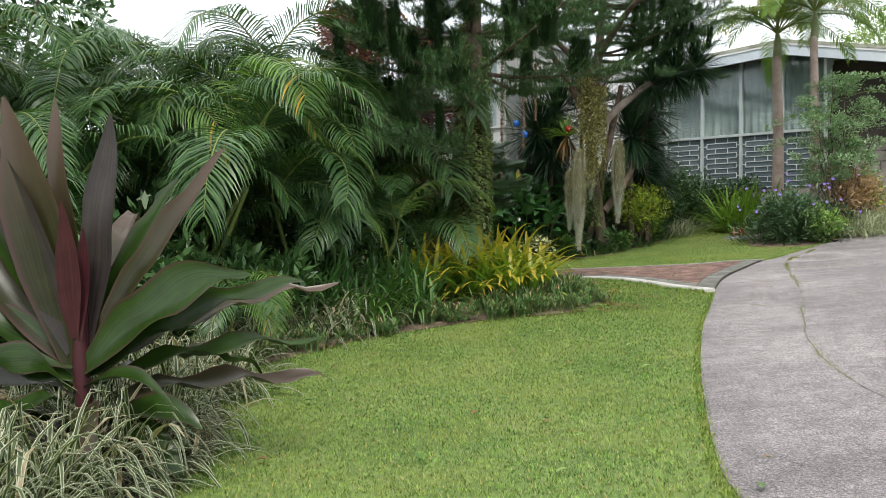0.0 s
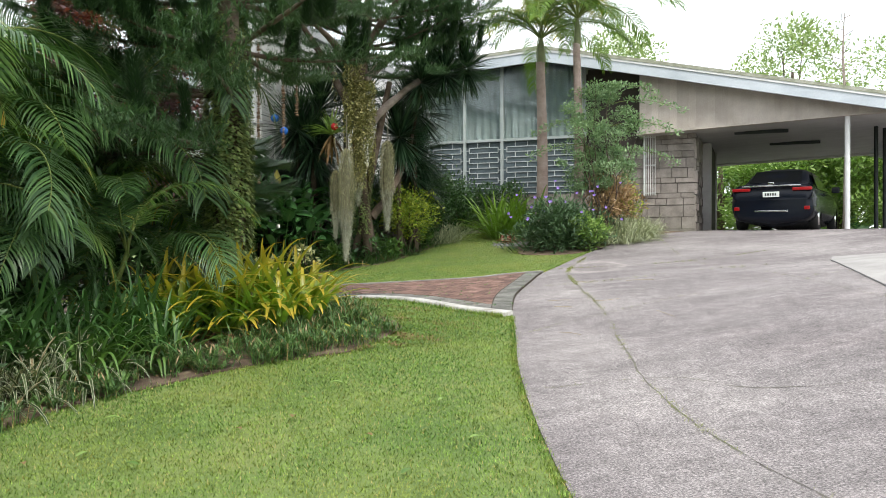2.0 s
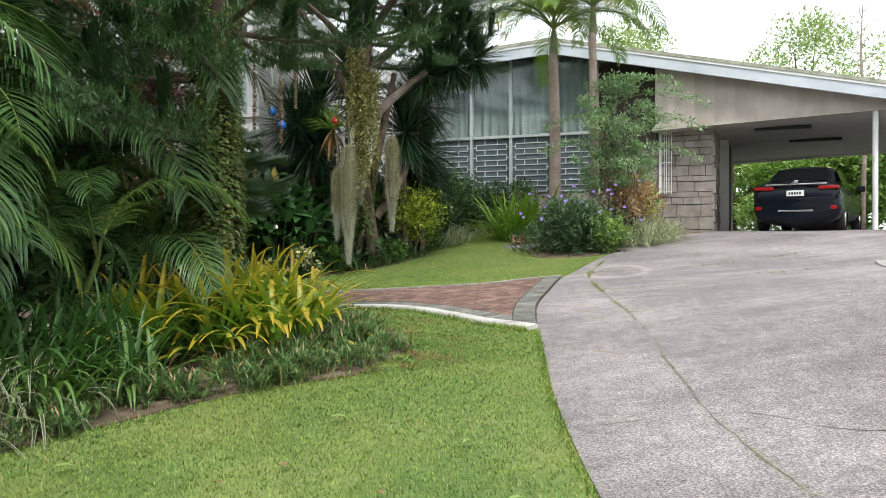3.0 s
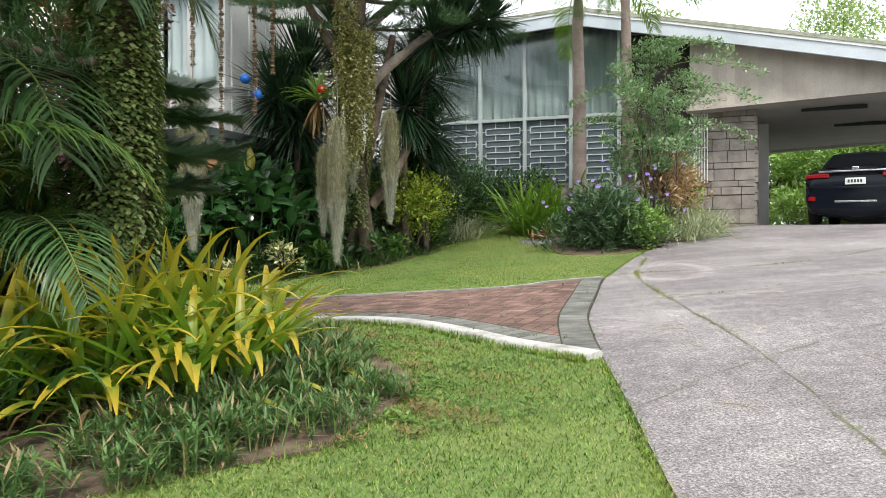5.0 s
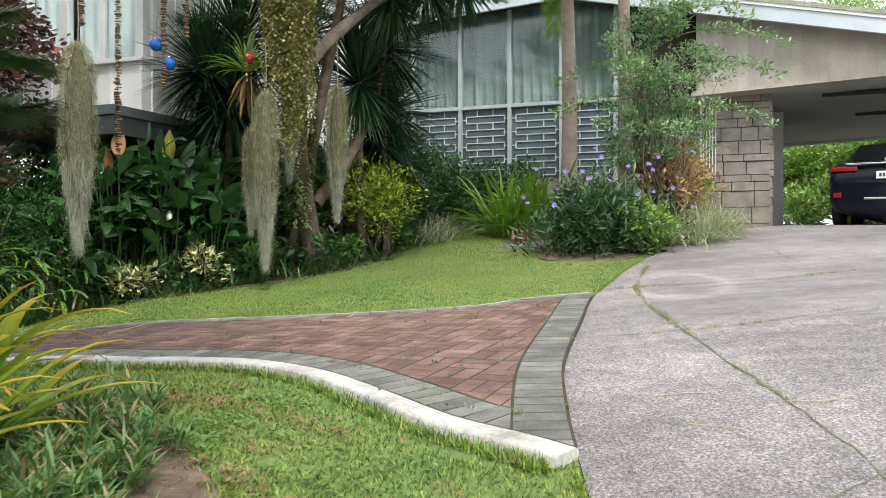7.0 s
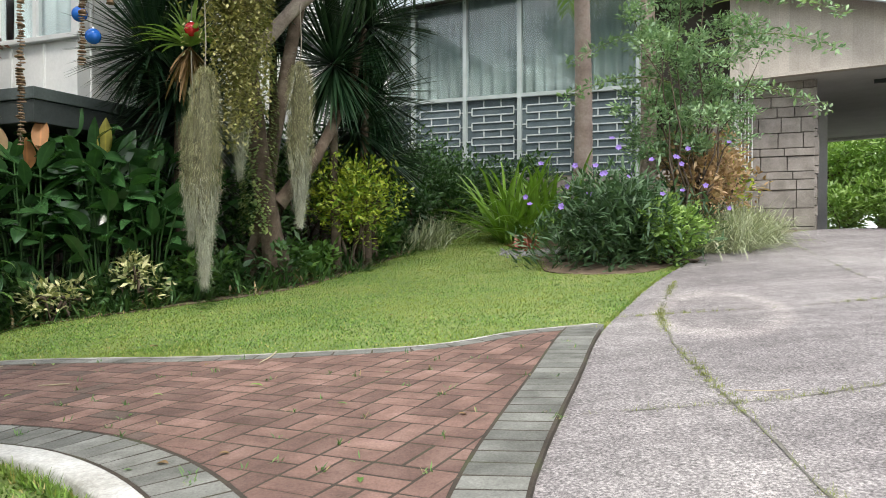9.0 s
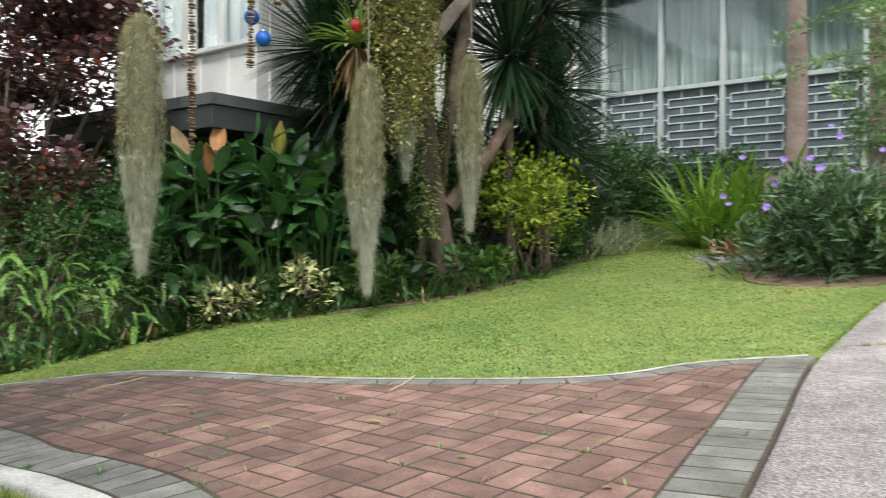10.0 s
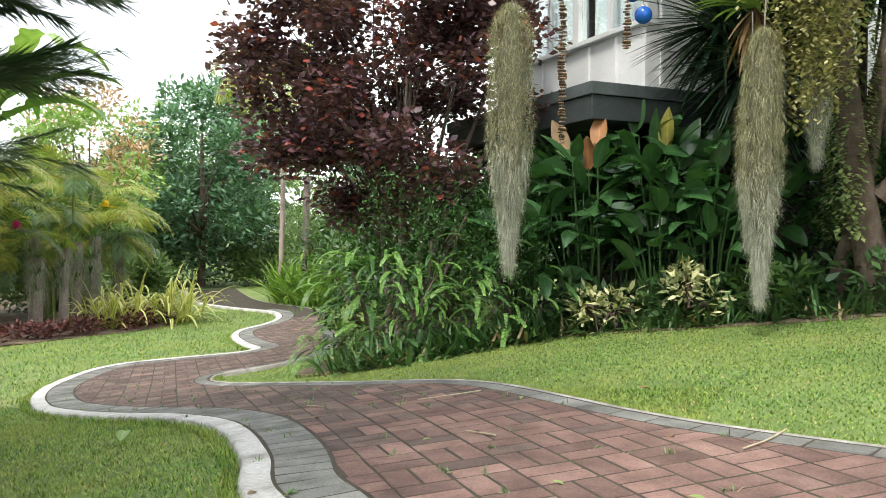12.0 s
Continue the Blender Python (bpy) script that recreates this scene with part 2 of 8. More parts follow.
def aggregate(name):
    """Worn exposed-aggregate concrete: speckle, mottling and broad stains."""
    m, nt, b = base_material(name)
    tc = nt.nodes.new("ShaderNodeTexCoord")
    speck = n_(nt, "ShaderNodeTexNoise", Scale=88.0, Detail=6.0, Roughness=0.8)
    mott = n_(nt, "ShaderNodeTexNoise", Scale=9.0, Detail=8.0, Roughness=0.7)
    stain = n_(nt, "ShaderNodeTexNoise", Scale=0.55, Detail=7.0, Roughness=0.62)
    streak = n_(nt, "ShaderNodeTexNoise", Scale=2.6, Detail=6.0, Roughness=0.65)
    for k in (speck, mott, stain):
        nt.links.new(tc.outputs["Object"], k.inputs["Vector"])
    run = nt.nodes.new("ShaderNodeMapping")
    run.inputs["Rotation"].default_value = (0, 0, radians(-62))
    run.inputs["Scale"].default_value = (0.12, 1.0, 1.0)
    nt.links.new(tc.outputs["Object"], run.inputs["Vector"])
    nt.links.new(run.outputs["Vector"], streak.inputs["Vector"])
    col = ramp_(nt, stain.outputs["Fac"], [(0.3, (0.158, 0.14, 0.143)), (0.5, (0.222, 0.203, 0.205)), (0.68, (0.30, 0.279, 0.276))])
    col = mixc(nt, 0.75, col, ramp_(nt, mott.outputs["Fac"], [(0.34, (0.68, 0.67, 0.67)), (0.66, (1.2, 1.19, 1.19))]), "MULTIPLY")
    col = mixc(nt, 0.8, col, ramp_(nt, streak.outputs["Fac"], [(0.36, (0.78, 0.78, 0.78)), (0.56, (1.0, 1.0, 1.0)), (0.72, (1.3, 1.29, 1.27))]), "MULTIPLY")
    col = mixc(nt, 1.0, col, ramp_(nt, speck.outputs["Fac"], [(0.38, (0.32, 0.31, 0.31)), (0.51, (1.0, 1.0, 1.0)), (0.63, (2.15, 2.12, 2.08))]), "MULTIPLY")
    # an oval of dried lime where something round once stood
    oval = nt.nodes.new("ShaderNodeMapping")
    oval.vector_type = "TEXTURE"
    oval.inputs["Location"].default_value = (5.86, 12.62, 0)
    oval.inputs["Rotation"].default_value = (0, 0, radians(-33))
    oval.inputs["Scale"].default_value = (0.40, 1.0, 1000)
    nt.links.new(tc.outputs["Object"], oval.inputs["Vector"])
    reach = nt.nodes.new("ShaderNodeVectorMath")
    reach.operation = "LENGTH"
    nt.links.new(oval.outputs["Vector"], reach.inputs[0])
    ragged = n_(nt, "ShaderNodeMath")
    ragged.operation = "MULTIPLY_ADD"
    nt.links.new(mott.outputs["Fac"], ragged.inputs[0])
    ragged.inputs[1].default_value = 0.5
    nt.links.new(reach.outputs["Value"], ragged.inputs[2])
    rim = nt.nodes.new("ShaderNodeMath")
    rim.operation = "MULTIPLY"
    rim.inputs[1].default_value = 0.5
    nt.links.new(ragged.outputs[0], rim.inputs[0])
    col = mixc(nt, 1.0, col, ramp_(nt, rim.outputs[0], [(0.3, (0.86, 0.85, 0.85)), (0.5, (0.96, 0.95, 0.94)), (0.61, (1.36, 1.34, 1.31)), (0.66, (1.34, 1.32, 1.29)), (0.74, (1, 1, 1))]), "MULTIPLY")
    nt.links.new(col, b.inputs["Base Color"])
    b.inputs["Roughness"].default_value = 0.88
    bp = n_(nt, "ShaderNodeBump", Strength=0.7, Distance=0.008)
    nt.links.new(speck.outputs["Fac"], bp.inputs["Height"])
    nt.links.new(bp.outputs["Normal"], b.inputs["Normal"])
    return m


M["concrete"] = aggregate("weathered_concrete")
m_car, nt_car, b_car = base_material("dark_blue_black_paint")
b_car.inputs["Base Color"].default_value = (0.006, 0.008, 0.014, 1)
b_car.inputs["Roughness"].default_value, b_car.inputs["Specular IOR Level"].default_value = 0.16, 0.22
M["car"] = m_car
m_gl, nt_gl, b_gl = base_material("window_glass")
b_gl.inputs["Base Color"].default_value = (0.8, 0.88, 0.88, 1)
b_gl.inputs["Roughness"].default_value, b_gl.inputs["Transmission Weight"].default_value, b_gl.inputs["IOR"].default_value = 0.02, 1.0, 1.45
M["glass"] = m_gl
m_cg, nt_cg, b_cg = base_material("tinted_car_glass")
b_cg.inputs["Base Color"].default_value = (0.004, 0.005, 0.006, 1)
b_cg.inputs["Roughness"].default_value, b_cg.inputs["Specular IOR Level"].default_value = 0.08, 0.25
M["car_glass"] = m_cg

# foliage
M["grass"] = leafy("grass_blade", (0.042, 0.11, 0.016), (0.27, 0.41, 0.095), rough=0.55, glow=0.3, old=(0.42, 0.36, 0.14), old_share=0.07, patch=(0.29, 0.32, 0.08))
M["clover"] = leafy("creeping_weed_leaf", (0.07, 0.15, 0.03), (0.19, 0.31, 0.075), rough=0.5, glow=0.25)
M["grey_shrub"] = leafy("grey_green_shrub_leaf", (0.04, 0.085, 0.04), (0.10, 0.17, 0.085), rough=0.45, glow=0.2)
M["cordyline"] = leafy("cordyline_leaf", (0.009, 0.026, 0.004), (0.027, 0.060, 0.008), edge=(0.055, 0.030, 0.024), edge_at=0.45, rough=0.3, glow=0.12, spec=0.35, veins=0.8)
M["cordyline_bronze"] = leafy("bronze_cordyline_leaf", (0.015, 0.018, 0.006), (0.034, 0.035, 0.013), edge=(0.06, 0.034, 0.026), edge_at=0.43, tip=(0.10, 0.065, 0.05), rough=0.3, glow=0.12, spec=0.35, veins=0.8)
M["cordyline_red"] = leafy("wine_red_leaf", (0.04, 0.011, 0.016), (0.085, 0.026, 0.036), rough=0.33, glow=0.15, veins=0.8)
M["variegated"] = leafy("white_margined_blade", (0.035, 0.065, 0.018), (0.085, 0.11, 0.045), edge=(0.46, 0.47, 0.34), edge_at=0.33, rough=0.5, glow=0.2, old=(0.30, 0.23, 0.13), old_share=0.08)
M["areca"] = leafy("areca_leaflet", (0.021, 0.062, 0.021), (0.10, 0.19, 0.062), rough=0.34, glow=0.2, spec=0.35)
# paler copy of the areca leaflet, highlights of lit fronds in its colour
M["areca_pale"] = leafy("areca_lit_leaflet", (0.075, 0.165, 0.036), (0.17, 0.28, 0.065), rough=0.35, glow=0.3, old=(0.45, 0.30, 0.05), old_share=0.05)
M["areca_gold"] = leafy("golden_palm_leaflet", (0.15, 0.22, 0.045), (0.42, 0.42, 0.10), rough=0.4, glow=0.4, old=(0.55, 0.36, 0.06), old_share=0.1)
M["rachis"] = surface("green_yellow_rachis", [(0.12, 0.17, 0.04), (0.2, 0.24, 0.06)], 4, 40, 0.6, 0.1)
M["shaft"] = surface("green_grey_crownshaft", [(0.15, 0.18, 0.085), (0.23, 0.25, 0.13)], 4, 40, 0.6, 0.2)
M["strap_dark"] = leafy("dark_strap_leaf", (0.028, 0.088, 0.024), (0.075, 0.16, 0.045), rough=0.38, glow=0.25)
M["yellow_strap"] = leafy("yellow_green_strap_leaf", (0.05, 0.15, 0.02), (0.23, 0.35, 0.04), rough=0.33, glow=0.3, tip=(0.54, 0.37, 0.04), old=(0.64, 0.38, 0.04), old_share=0.12)
M["tuft"] = leafy("grey_green_tuft", (0.05, 0.125, 0.04), (0.18, 0.29, 0.095), rough=0.5, glow=0.2, old=(0.32, 0.23, 0.13), old_share=0.14)
M["silver"] = leafy("silver_grass", (0.27, 0.31, 0.20), (0.50, 0.52, 0.38), rough=0.6, glow=0.2)
M["pine"] = leafy("pine_needle", (0.032, 0.082, 0.034), (0.105, 0.19, 0.082), rough=0.5, glow=0.16)
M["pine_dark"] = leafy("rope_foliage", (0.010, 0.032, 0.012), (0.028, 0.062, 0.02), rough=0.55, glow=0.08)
M["yucca"] = leafy("dark_spike_leaf", (0.014, 0.042, 0.02), (0.045, 0.092, 0.045), rough=0.3, glow=0.1, spec=0.5)
M["ivy"] = leafy("ivy_leaf", (0.075, 0.135, 0.04), (0.30, 0.35, 0.13), rough=0.45, glow=0.2)
M["creeper"] = leafy("olive_creeper", (0.13, 0.14, 0.05), (0.42, 0.38, 0.18), rough=0.5, glow=0.25)
# core colour darkened to stand in for shade between the strands
M["moss_core"] = surface("shade_toned_air_plant_core", [(0.10, 0.10, 0.06), (0.2, 0.19, 0.12)], 30, 90, 0.95, 0.8)
M["moss"] = leafy("air_plant_strand", (0.15, 0.145, 0.085), (0.50, 0.48, 0.33), rough=0.85, glow=0.2, spec=0.1)
M["moss_pale"] = leafy("silvery_air_plant_strand", (0.22, 0.225, 0.18), (0.60, 0.60, 0.53), rough=0.85, glow=0.2, spec=0.1)
M["moss_dull"] = leafy("dull_air_plant_strand", (0.16, 0.17, 0.13), (0.38, 0.39, 0.31), rough=0.85, glow=0.15, spec=0.1)
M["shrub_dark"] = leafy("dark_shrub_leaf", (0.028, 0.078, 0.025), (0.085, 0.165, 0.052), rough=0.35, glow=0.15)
M["shrub_mid"] = leafy("mid_green_leaf", (0.05, 0.12, 0.025), (0.14, 0.25, 0.06), rough=0.4, glow=0.25)
M["shrub_light"] = leafy("light_green_leaf", (0.14, 0.25, 0.06), (0.30, 0.42, 0.13), rough=0.45, glow=0.3)
M["shrub_grey"] = leafy("soft_green_leaf", (0.12, 0.215, 0.115), (0.33, 0.45, 0.28), rough=0.5, glow=0.3)
M["shrub_yellow"] = leafy("golden_leaf", (0.09, 0.19, 0.025), (0.46, 0.50, 0.075), rough=0.4, glow=0.3)
M["croton"] = leafy("cream_splashed_leaf", (0.13, 0.18, 0.06), (0.72, 0.68, 0.40), rough=0.45, glow=0.2)
M["red_leaf"] = leafy("copper_red_leaf", (0.065, 0.034, 0.046), (0.19, 0.098, 0.118), rough=0.33, glow=0.32, old=(0.36, 0.09, 0.07), old_share=0.05)
M["red_bright"] = leafy("bright_red_leaf", (0.15, 0.04, 0.035), (0.34, 0.10, 0.07), rough=0.35, glow=0.35, old=(0.40, 0.2, 0.1), old_share=0.15)
M["red_low"] = leafy("maroon_ground_leaf", (0.06, 0.018, 0.02), (0.16, 0.05, 0.045), rough=0.5, glow=0.15)
M["rust"] = leafy("rusty_leaf", (0.27, 0.16, 0.085), (0.60, 0.42, 0.26), rough=0.5, glow=0.2)
M["big_leaf"] = leafy("broad_glossy_leaf", (0.018, 0.066, 0.022), (0.066, 0.155, 0.052), rough=0.22, glow=0.18, spec=0.6)
M["orange_leaf"] = leafy("orange_dying_leaf", (0.35, 0.15, 0.06), (0.45, 0.22, 0.09), rough=0.5, glow=0.25)
M["fern"] = leafy("fern_leaflet", (0.06, 0.16, 0.03), (0.22, 0.38, 0.09), rough=0.45, glow=0.22)
M["bush"] = leafy("dark_small_leaf", (0.022, 0.072, 0.02), (0.085, 0.19, 0.05), rough=0.4, glow=0.2)
M["round_leaf"] = leafy("blue_green_leaf", (0.05, 0.125, 0.068), (0.16, 0.28, 0.16), rough=0.35, glow=0.2)
M["cycad"] = leafy("cycad_leaflet", (0.09, 0.19, 0.03), (0.22, 0.35, 0.06), rough=0.35, glow=0.25)
M["purple"] = leafy("violet_petal", (0.22, 0.13, 0.55), (0.36, 0.25, 0.7), rough=0.6, glow=0.3)
M["white_petal"] = leafy("white_petal", (0.7, 0.7, 0.66), (0.8, 0.8, 0.78), rough=0.6, glow=0.2)
M["magenta"] = leafy("magenta_petal", (0.5, 0.02, 0.2), (0.6, 0.05, 0.28), rough=0.6, glow=0.3)
M["yellow_petal"] = leafy("yellow_petal", (0.65, 0.42, 0.02), (0.75, 0.5, 0.03), rough=0.6, glow=0.3)
M["yellow_frond"] = leafy("yellowing_leaflet", (0.25, 0.27, 0.05), (0.5, 0.42, 0.08), rough=0.45, glow=0.35)
M["dry"] = leafy("dry_brown_leaf", (0.14, 0.08, 0.04), (0.30, 0.19, 0.09), rough=0.8, glow=0.15)
M["far_leaf"] = leafy("far_foliage", (0.09, 0.16, 0.055), (0.20, 0.28, 0.11), rough=0.6, glow=0.3)
# leaf tones paled so that distance haze sits in the colour
M["hazy_leaf"] = leafy("haze_paled_foliage", (0.19, 0.27, 0.12), (0.40, 0.48, 0.25), rough=0.6, glow=0.35)
M["far_dark"] = leafy("far_dark_foliage", (0.025, 0.065, 0.03), (0.08, 0.145, 0.06), rough=0.6, glow=0.2)


# ---- ground shape ----
GROUND_BUMPS = [(0, 0, 0.074), (0, 4, -0.058), (2, 6.5, -0.15), (0, 9, 0.235), (3, 10, -0.054), (2, 14, 0.041), (-2.5, 14, -0.103), (5.5, 14, -0.091), (9, 12, -0.229), (12, 19, 0.047), (-5.5, 19, -0.172), (6.2, 19.5, 0.254), (2.3, 12.6, 0.029)]


def gz(x, y):
    """Height of the ground: a slope that levels off at both ends, with gentle swells."""
    p = -0.1695 + 0.1171 * x + 0.0317 * y
    z = 0.5 + 1.05 * np.tanh((p - 0.5) / 1.05)
    for a, b, h in GROUND_BUMPS:
        z = z + h * np.exp(-((x - a) ** 2 + (y - b) ** 2) / 9.0)
    return z


# ---- mesh helpers ----
def quads(name, verts, faces, uvs=None, smooth=False):
    """A mesh of quads from arrays."""
    me = bpy.data.meshes.new(name)
    verts, faces = np.asarray(verts, np.float32), np.asarray(faces, np.int32)
    me.vertices.add(len(verts))
    me.vertices.foreach_set("co", verts.ravel())
    me.loops.add(faces.size)
    me.loops.foreach_set("vertex_index", faces.ravel())
    me.polygons.add(len(faces))
    me.polygons.foreach_set("loop_start", np.arange(0, faces.size, faces.shape[1], dtype=np.int32))
    if uvs is not None:
        layer = me.uv_layers.new(name="UVMap")
        layer.data.foreach_set("uv", np.asarray(uvs, np.float32)[faces.ravel()].ravel())
    me.update(calc_edges=True)
    if smooth:
        me.polygons.foreach_set("use_smooth", np.ones(len(faces), bool))
    return me


def part(name, data, material, parent=None, label=""):
    """Links a bmesh or a mesh as one object under a thing or a part."""
    if isinstance(data, bmesh.types.BMesh):
        me = bpy.data.meshes.new(name)
        data.to_mesh(me)
        data.free()
        data = me
    if material is not None and not data.materials:
        data.materials.append(material)
    ob = new(name, data)
    ob.parent = parent
    return tagged(ob, label=label)


def thing(name, m, label, category, group="", kind=""):
    ob = new(name)
    ob.empty_display_size = 0.1
    ob.matrix_world = m
    return tagged(ob, label, category, group, kind)


def box(bm, x0, x1, y0, y1, z0, z1, bevel=0.0):
    vs = [bm.verts.new(c) for c in ((x0, y0, z0), (x1, y0, z0), (x1, y1, z0), (x0, y1, z0), (x0, y0, z1), (x1, y0, z1), (x1, y1, z1), (x0, y1, z1))]
    fs = [bm.faces.new([vs[i] for i in f]) for f in ((3, 2, 1, 0), (4, 5, 6, 7), (0, 1, 5, 4), (1, 2, 6, 5), (2, 3, 7, 6), (3, 0, 4, 7))]
    if bevel:
        es = list({e for f in fs for e in f.edges})
        bmesh.ops.bevel(bm, geom=es, offset=bevel, segments=2, affect="EDGES", profile=0.6)
    return bm


def boxed(x0, x1, y0, y1, z0, z1, bevel=0.0):
    return box(bmesh.new(), x0, x1, y0, y1, z0, z1, bevel)


def tube(points, radii, sides=8, name="tube", uneven=0.0, rng=None):
    """A mesh tube through points."""
    P = np.asarray(points, float)
    n = len(P)
    R = np.broadcast_to(np.asarray(radii, float), (n,))
    T = np.gradient(P, axis=0)
    T /= np.linalg.norm(T, axis=1)[:, None] + 1e-9
    ref = np.where(np.abs(T[:, 2:3]) > 0.9, [[1.0, 0, 0]], [[0, 0, 1.0]])
    A = np.cross(T, ref)
    A /= np.linalg.norm(A, axis=1)[:, None]
    B = np.cross(T, A)
    a = np.linspace(0, 2 * np.pi, sides, endpoint=False)
    rr = R[:, None] * np.ones((n, sides))
    if uneven:
        rr *= 1 + uneven * (rng or np.random.default_rng(1)).normal(size=(n, sides))
    V = P[:, None] + rr[..., None] * (np.cos(a)[None, :, None] * A[:, None] + np.sin(a)[None, :, None] * B[:, None])
    F = [(i * sides + j, i * sides + (j + 1) % sides, (i + 1) * sides + (j + 1) % sides, (i + 1) * sides + j) for i in range(n - 1) for j in range(sides)]
    return V.reshape(-1, 3), np.array(F)


def tube_mesh(name, points, radii, sides=8, uneven=0.0, seed=1):
    v, f = tube(points, radii, sides, name, uneven, np.random.default_rng(seed))
    return quads(name, v, f, smooth=True)


class Bunch:
    """Collects quads of many blades or tubes into one mesh."""

    def __init__(self):
        self.v, self.f, self.u, self.n = [], [], [], 0

    def add(self, v, f, u=None):
        v = np.asarray(v).reshape(-1, 3)
        self.v.append(v)
        self.f.append(np.asarray(f) + self.n)
        self.u.append(np.asarray(u).reshape(-1, 2) if u is not None else np.full((len(v), 2), 0.5))
        self.n += len(v)

    def mesh(self, name, smooth=False):
        return quads(name, np.concatenate(self.v), np.concatenate(self.f), np.concatenate(self.u), smooth)


def unit(a):
    return a / (np.linalg.norm(a, axis=-1, keepdims=True) + 1e-9)


def profile(kind, s):
    if kind == "leaf":
        return np.sin(np.pi * np.clip(s, 0.02, 0.985) ** 0.8) ** 0.8
    if kind == "strap":
        return np.clip(0.55 + 1.2 * s, 0, 1) * np.clip((1.02 - s) / 0.45, 0, 1) ** 0.7
    if kind == "lance":
        return np.clip(0.3 + 2.2 * s, 0, 1) * np.clip((1.01 - s) / 0.4, 0, 1) ** 0.75
    if kind == "needle":
        return np.clip(1.03 - s, 0.08, 1)
    return np.clip(np.minimum(0.3 + 4 * s, (1.03 - s) * 3), 0.05, 1)


def blades(bunch, P, D, L, W, bend=0.5, segs=4, kind="leaf", fold=0.25, ref=None, wide=True):
    """Blades that start at P along D, bend down by their weight, and fold along the midrib."""
    P, D = np.asarray(P, float), unit(np.asarray(D, float))
    n = len(P)
    L, W, bend = (np.broadcast_to(np.asarray(k, float), (n,)) for k in (L, W, bend))
    ref = np.array([[0.0, 0, 1]]) if ref is None else ref
    side = np.cross(D, ref)
    flat = np.linalg.norm(side, axis=1) < 0.05
    if flat.any():
        side[flat] = np.cross(D[flat], [[0.3, 1.0, 0.1]])
    side = unit(side)
    pos, rows, us = P.copy(), [], []
    for k in range(segs + 1):
        s = k / segs
        d = D.copy()
        d[:, 2] -= bend * s * s * 1.6
        d = unit(d)
        w = (W * profile(kind, np.float64(s)) * 0.5)[:, None]
        nrm = np.cross(side, d)
        if wide:
            rows.append(np.stack([pos - side * w + nrm * w * fold, pos, pos + side * w + nrm * w * fold], 1))
            us.append(np.broadcast_to(np.array([[0, s], [0.5, s], [1, s]]), (n, 3, 2)))
        else:
            rows.append(np.stack([pos - side * w, pos + side * w], 1))
            us.append(np.broadcast_to(np.array([[0, s], [1, s]]), (n, 2, 2)))
        pos = pos + d * (L / segs)[:, None]
    c = 3 if wide else 2
    V, U = np.stack(rows, 1), np.stack(us, 1)
    one = np.array([(k * c + j, k * c + j + 1, (k + 1) * c + j + 1, (k + 1) * c + j) for k in range(segs) for j in range(c - 1)])
    F = (np.arange(n)[:, None, None] * (c * (segs + 1)) + one[None]).reshape(-1, 4)
    bunch.add(V, F, U)


def around(rng, n, low, high):
    """Directions with elevation between low and high degrees."""
    az, el = rng.uniform(0, 2 * np.pi, n), np.radians(rng.uniform(low, high, n))
    return np.stack([np.cos(az) * np.cos(el), np.sin(az) * np.cos(el), np.sin(el)], 1)


def smooth_line(pts, steps=6):
    P = np.asarray(pts, float)
    Q = np.vstack([2 * P[0] - P[1], P, 2 * P[-1] - P[-2]])
    out = []
    for i in range(1, len(Q) - 2):
        for t in np.arange(steps) / steps:
            a, b, c, d = Q[i - 1], Q[i], Q[i + 1], Q[i + 2]
            out.append(0.5 * (2 * b + (c - a) * t + (2 * a - 5 * b + 4 * c - d) * t * t + (3 * b - a - 3 * c + d) * t ** 3))
    out.append(P[-1])
    return np.array(out)


def inside(poly, X, Y):
    poly = np.asarray(poly)
    r = np.zeros(np.shape(X), bool)
    j = len(poly) - 1
    for i in range(len(poly)):
        (xi, yi), (xj, yj) = poly[i], poly[j]
        hit = ((yi > Y) != (yj > Y)) & (X < (xj - xi) * (Y - yi) / (yj - yi + 1e-12) + xi)
        r ^= hit
        j = i
    return r


def sheet(name, poly, lift, step, material, skirt=0.08, label="", rough=0.0):
    """A ground-hugging slab with the outline poly."""
    poly = np.asarray(poly)
    lo, hi = poly.min(0), poly.max(0)
    X, Y = np.meshgrid(np.arange(lo[0], hi[0], step), np.arange(lo[1], hi[1], step))
    X, Y = X.ravel(), Y.ravel()
    keep = inside(poly, X, Y)
    pts = [Vector(p) for p in poly] + [Vector((a, b)) for a, b in zip(X[keep], Y[keep])]
    k = len(poly)
    vs, _, fs, *_ = geometry.delaunay_2d_cdt(pts, [(i, (i + 1) % k) for i in range(k)], [], 1, 1e-4)
    V = np.array([(v.x, v.y) for v in vs])
    z = gz(V[:, 0], V[:, 1]) + lift
    if rough:
        z = z + np.array([rough * noise.noise(Vector((a * 2.3, b * 2.3, 0))) for a, b in V])
    bm = bmesh.new()
    bv = [bm.verts.new((a, b, c)) for (a, b), c in zip(V, z)]
    for f in fs:
        try:
            bm.faces.new([bv[i] for i in f])
        except ValueError:
            pass
    for e in [e for e in bm.edges if len(e.link_faces) == 1]:
        a, b = e.verts
        c, d = bm.verts.new(a.co - Vector((0, 0, skirt))), bm.verts.new(b.co - Vector((0, 0, skirt)))
        bm.faces.new((a, b, d, c))
    bmesh.ops.recalc_face_normals(bm, faces=bm.faces)
    ob = part(name, bm, material)
    return tagged(ob, label=label, kind="structure")


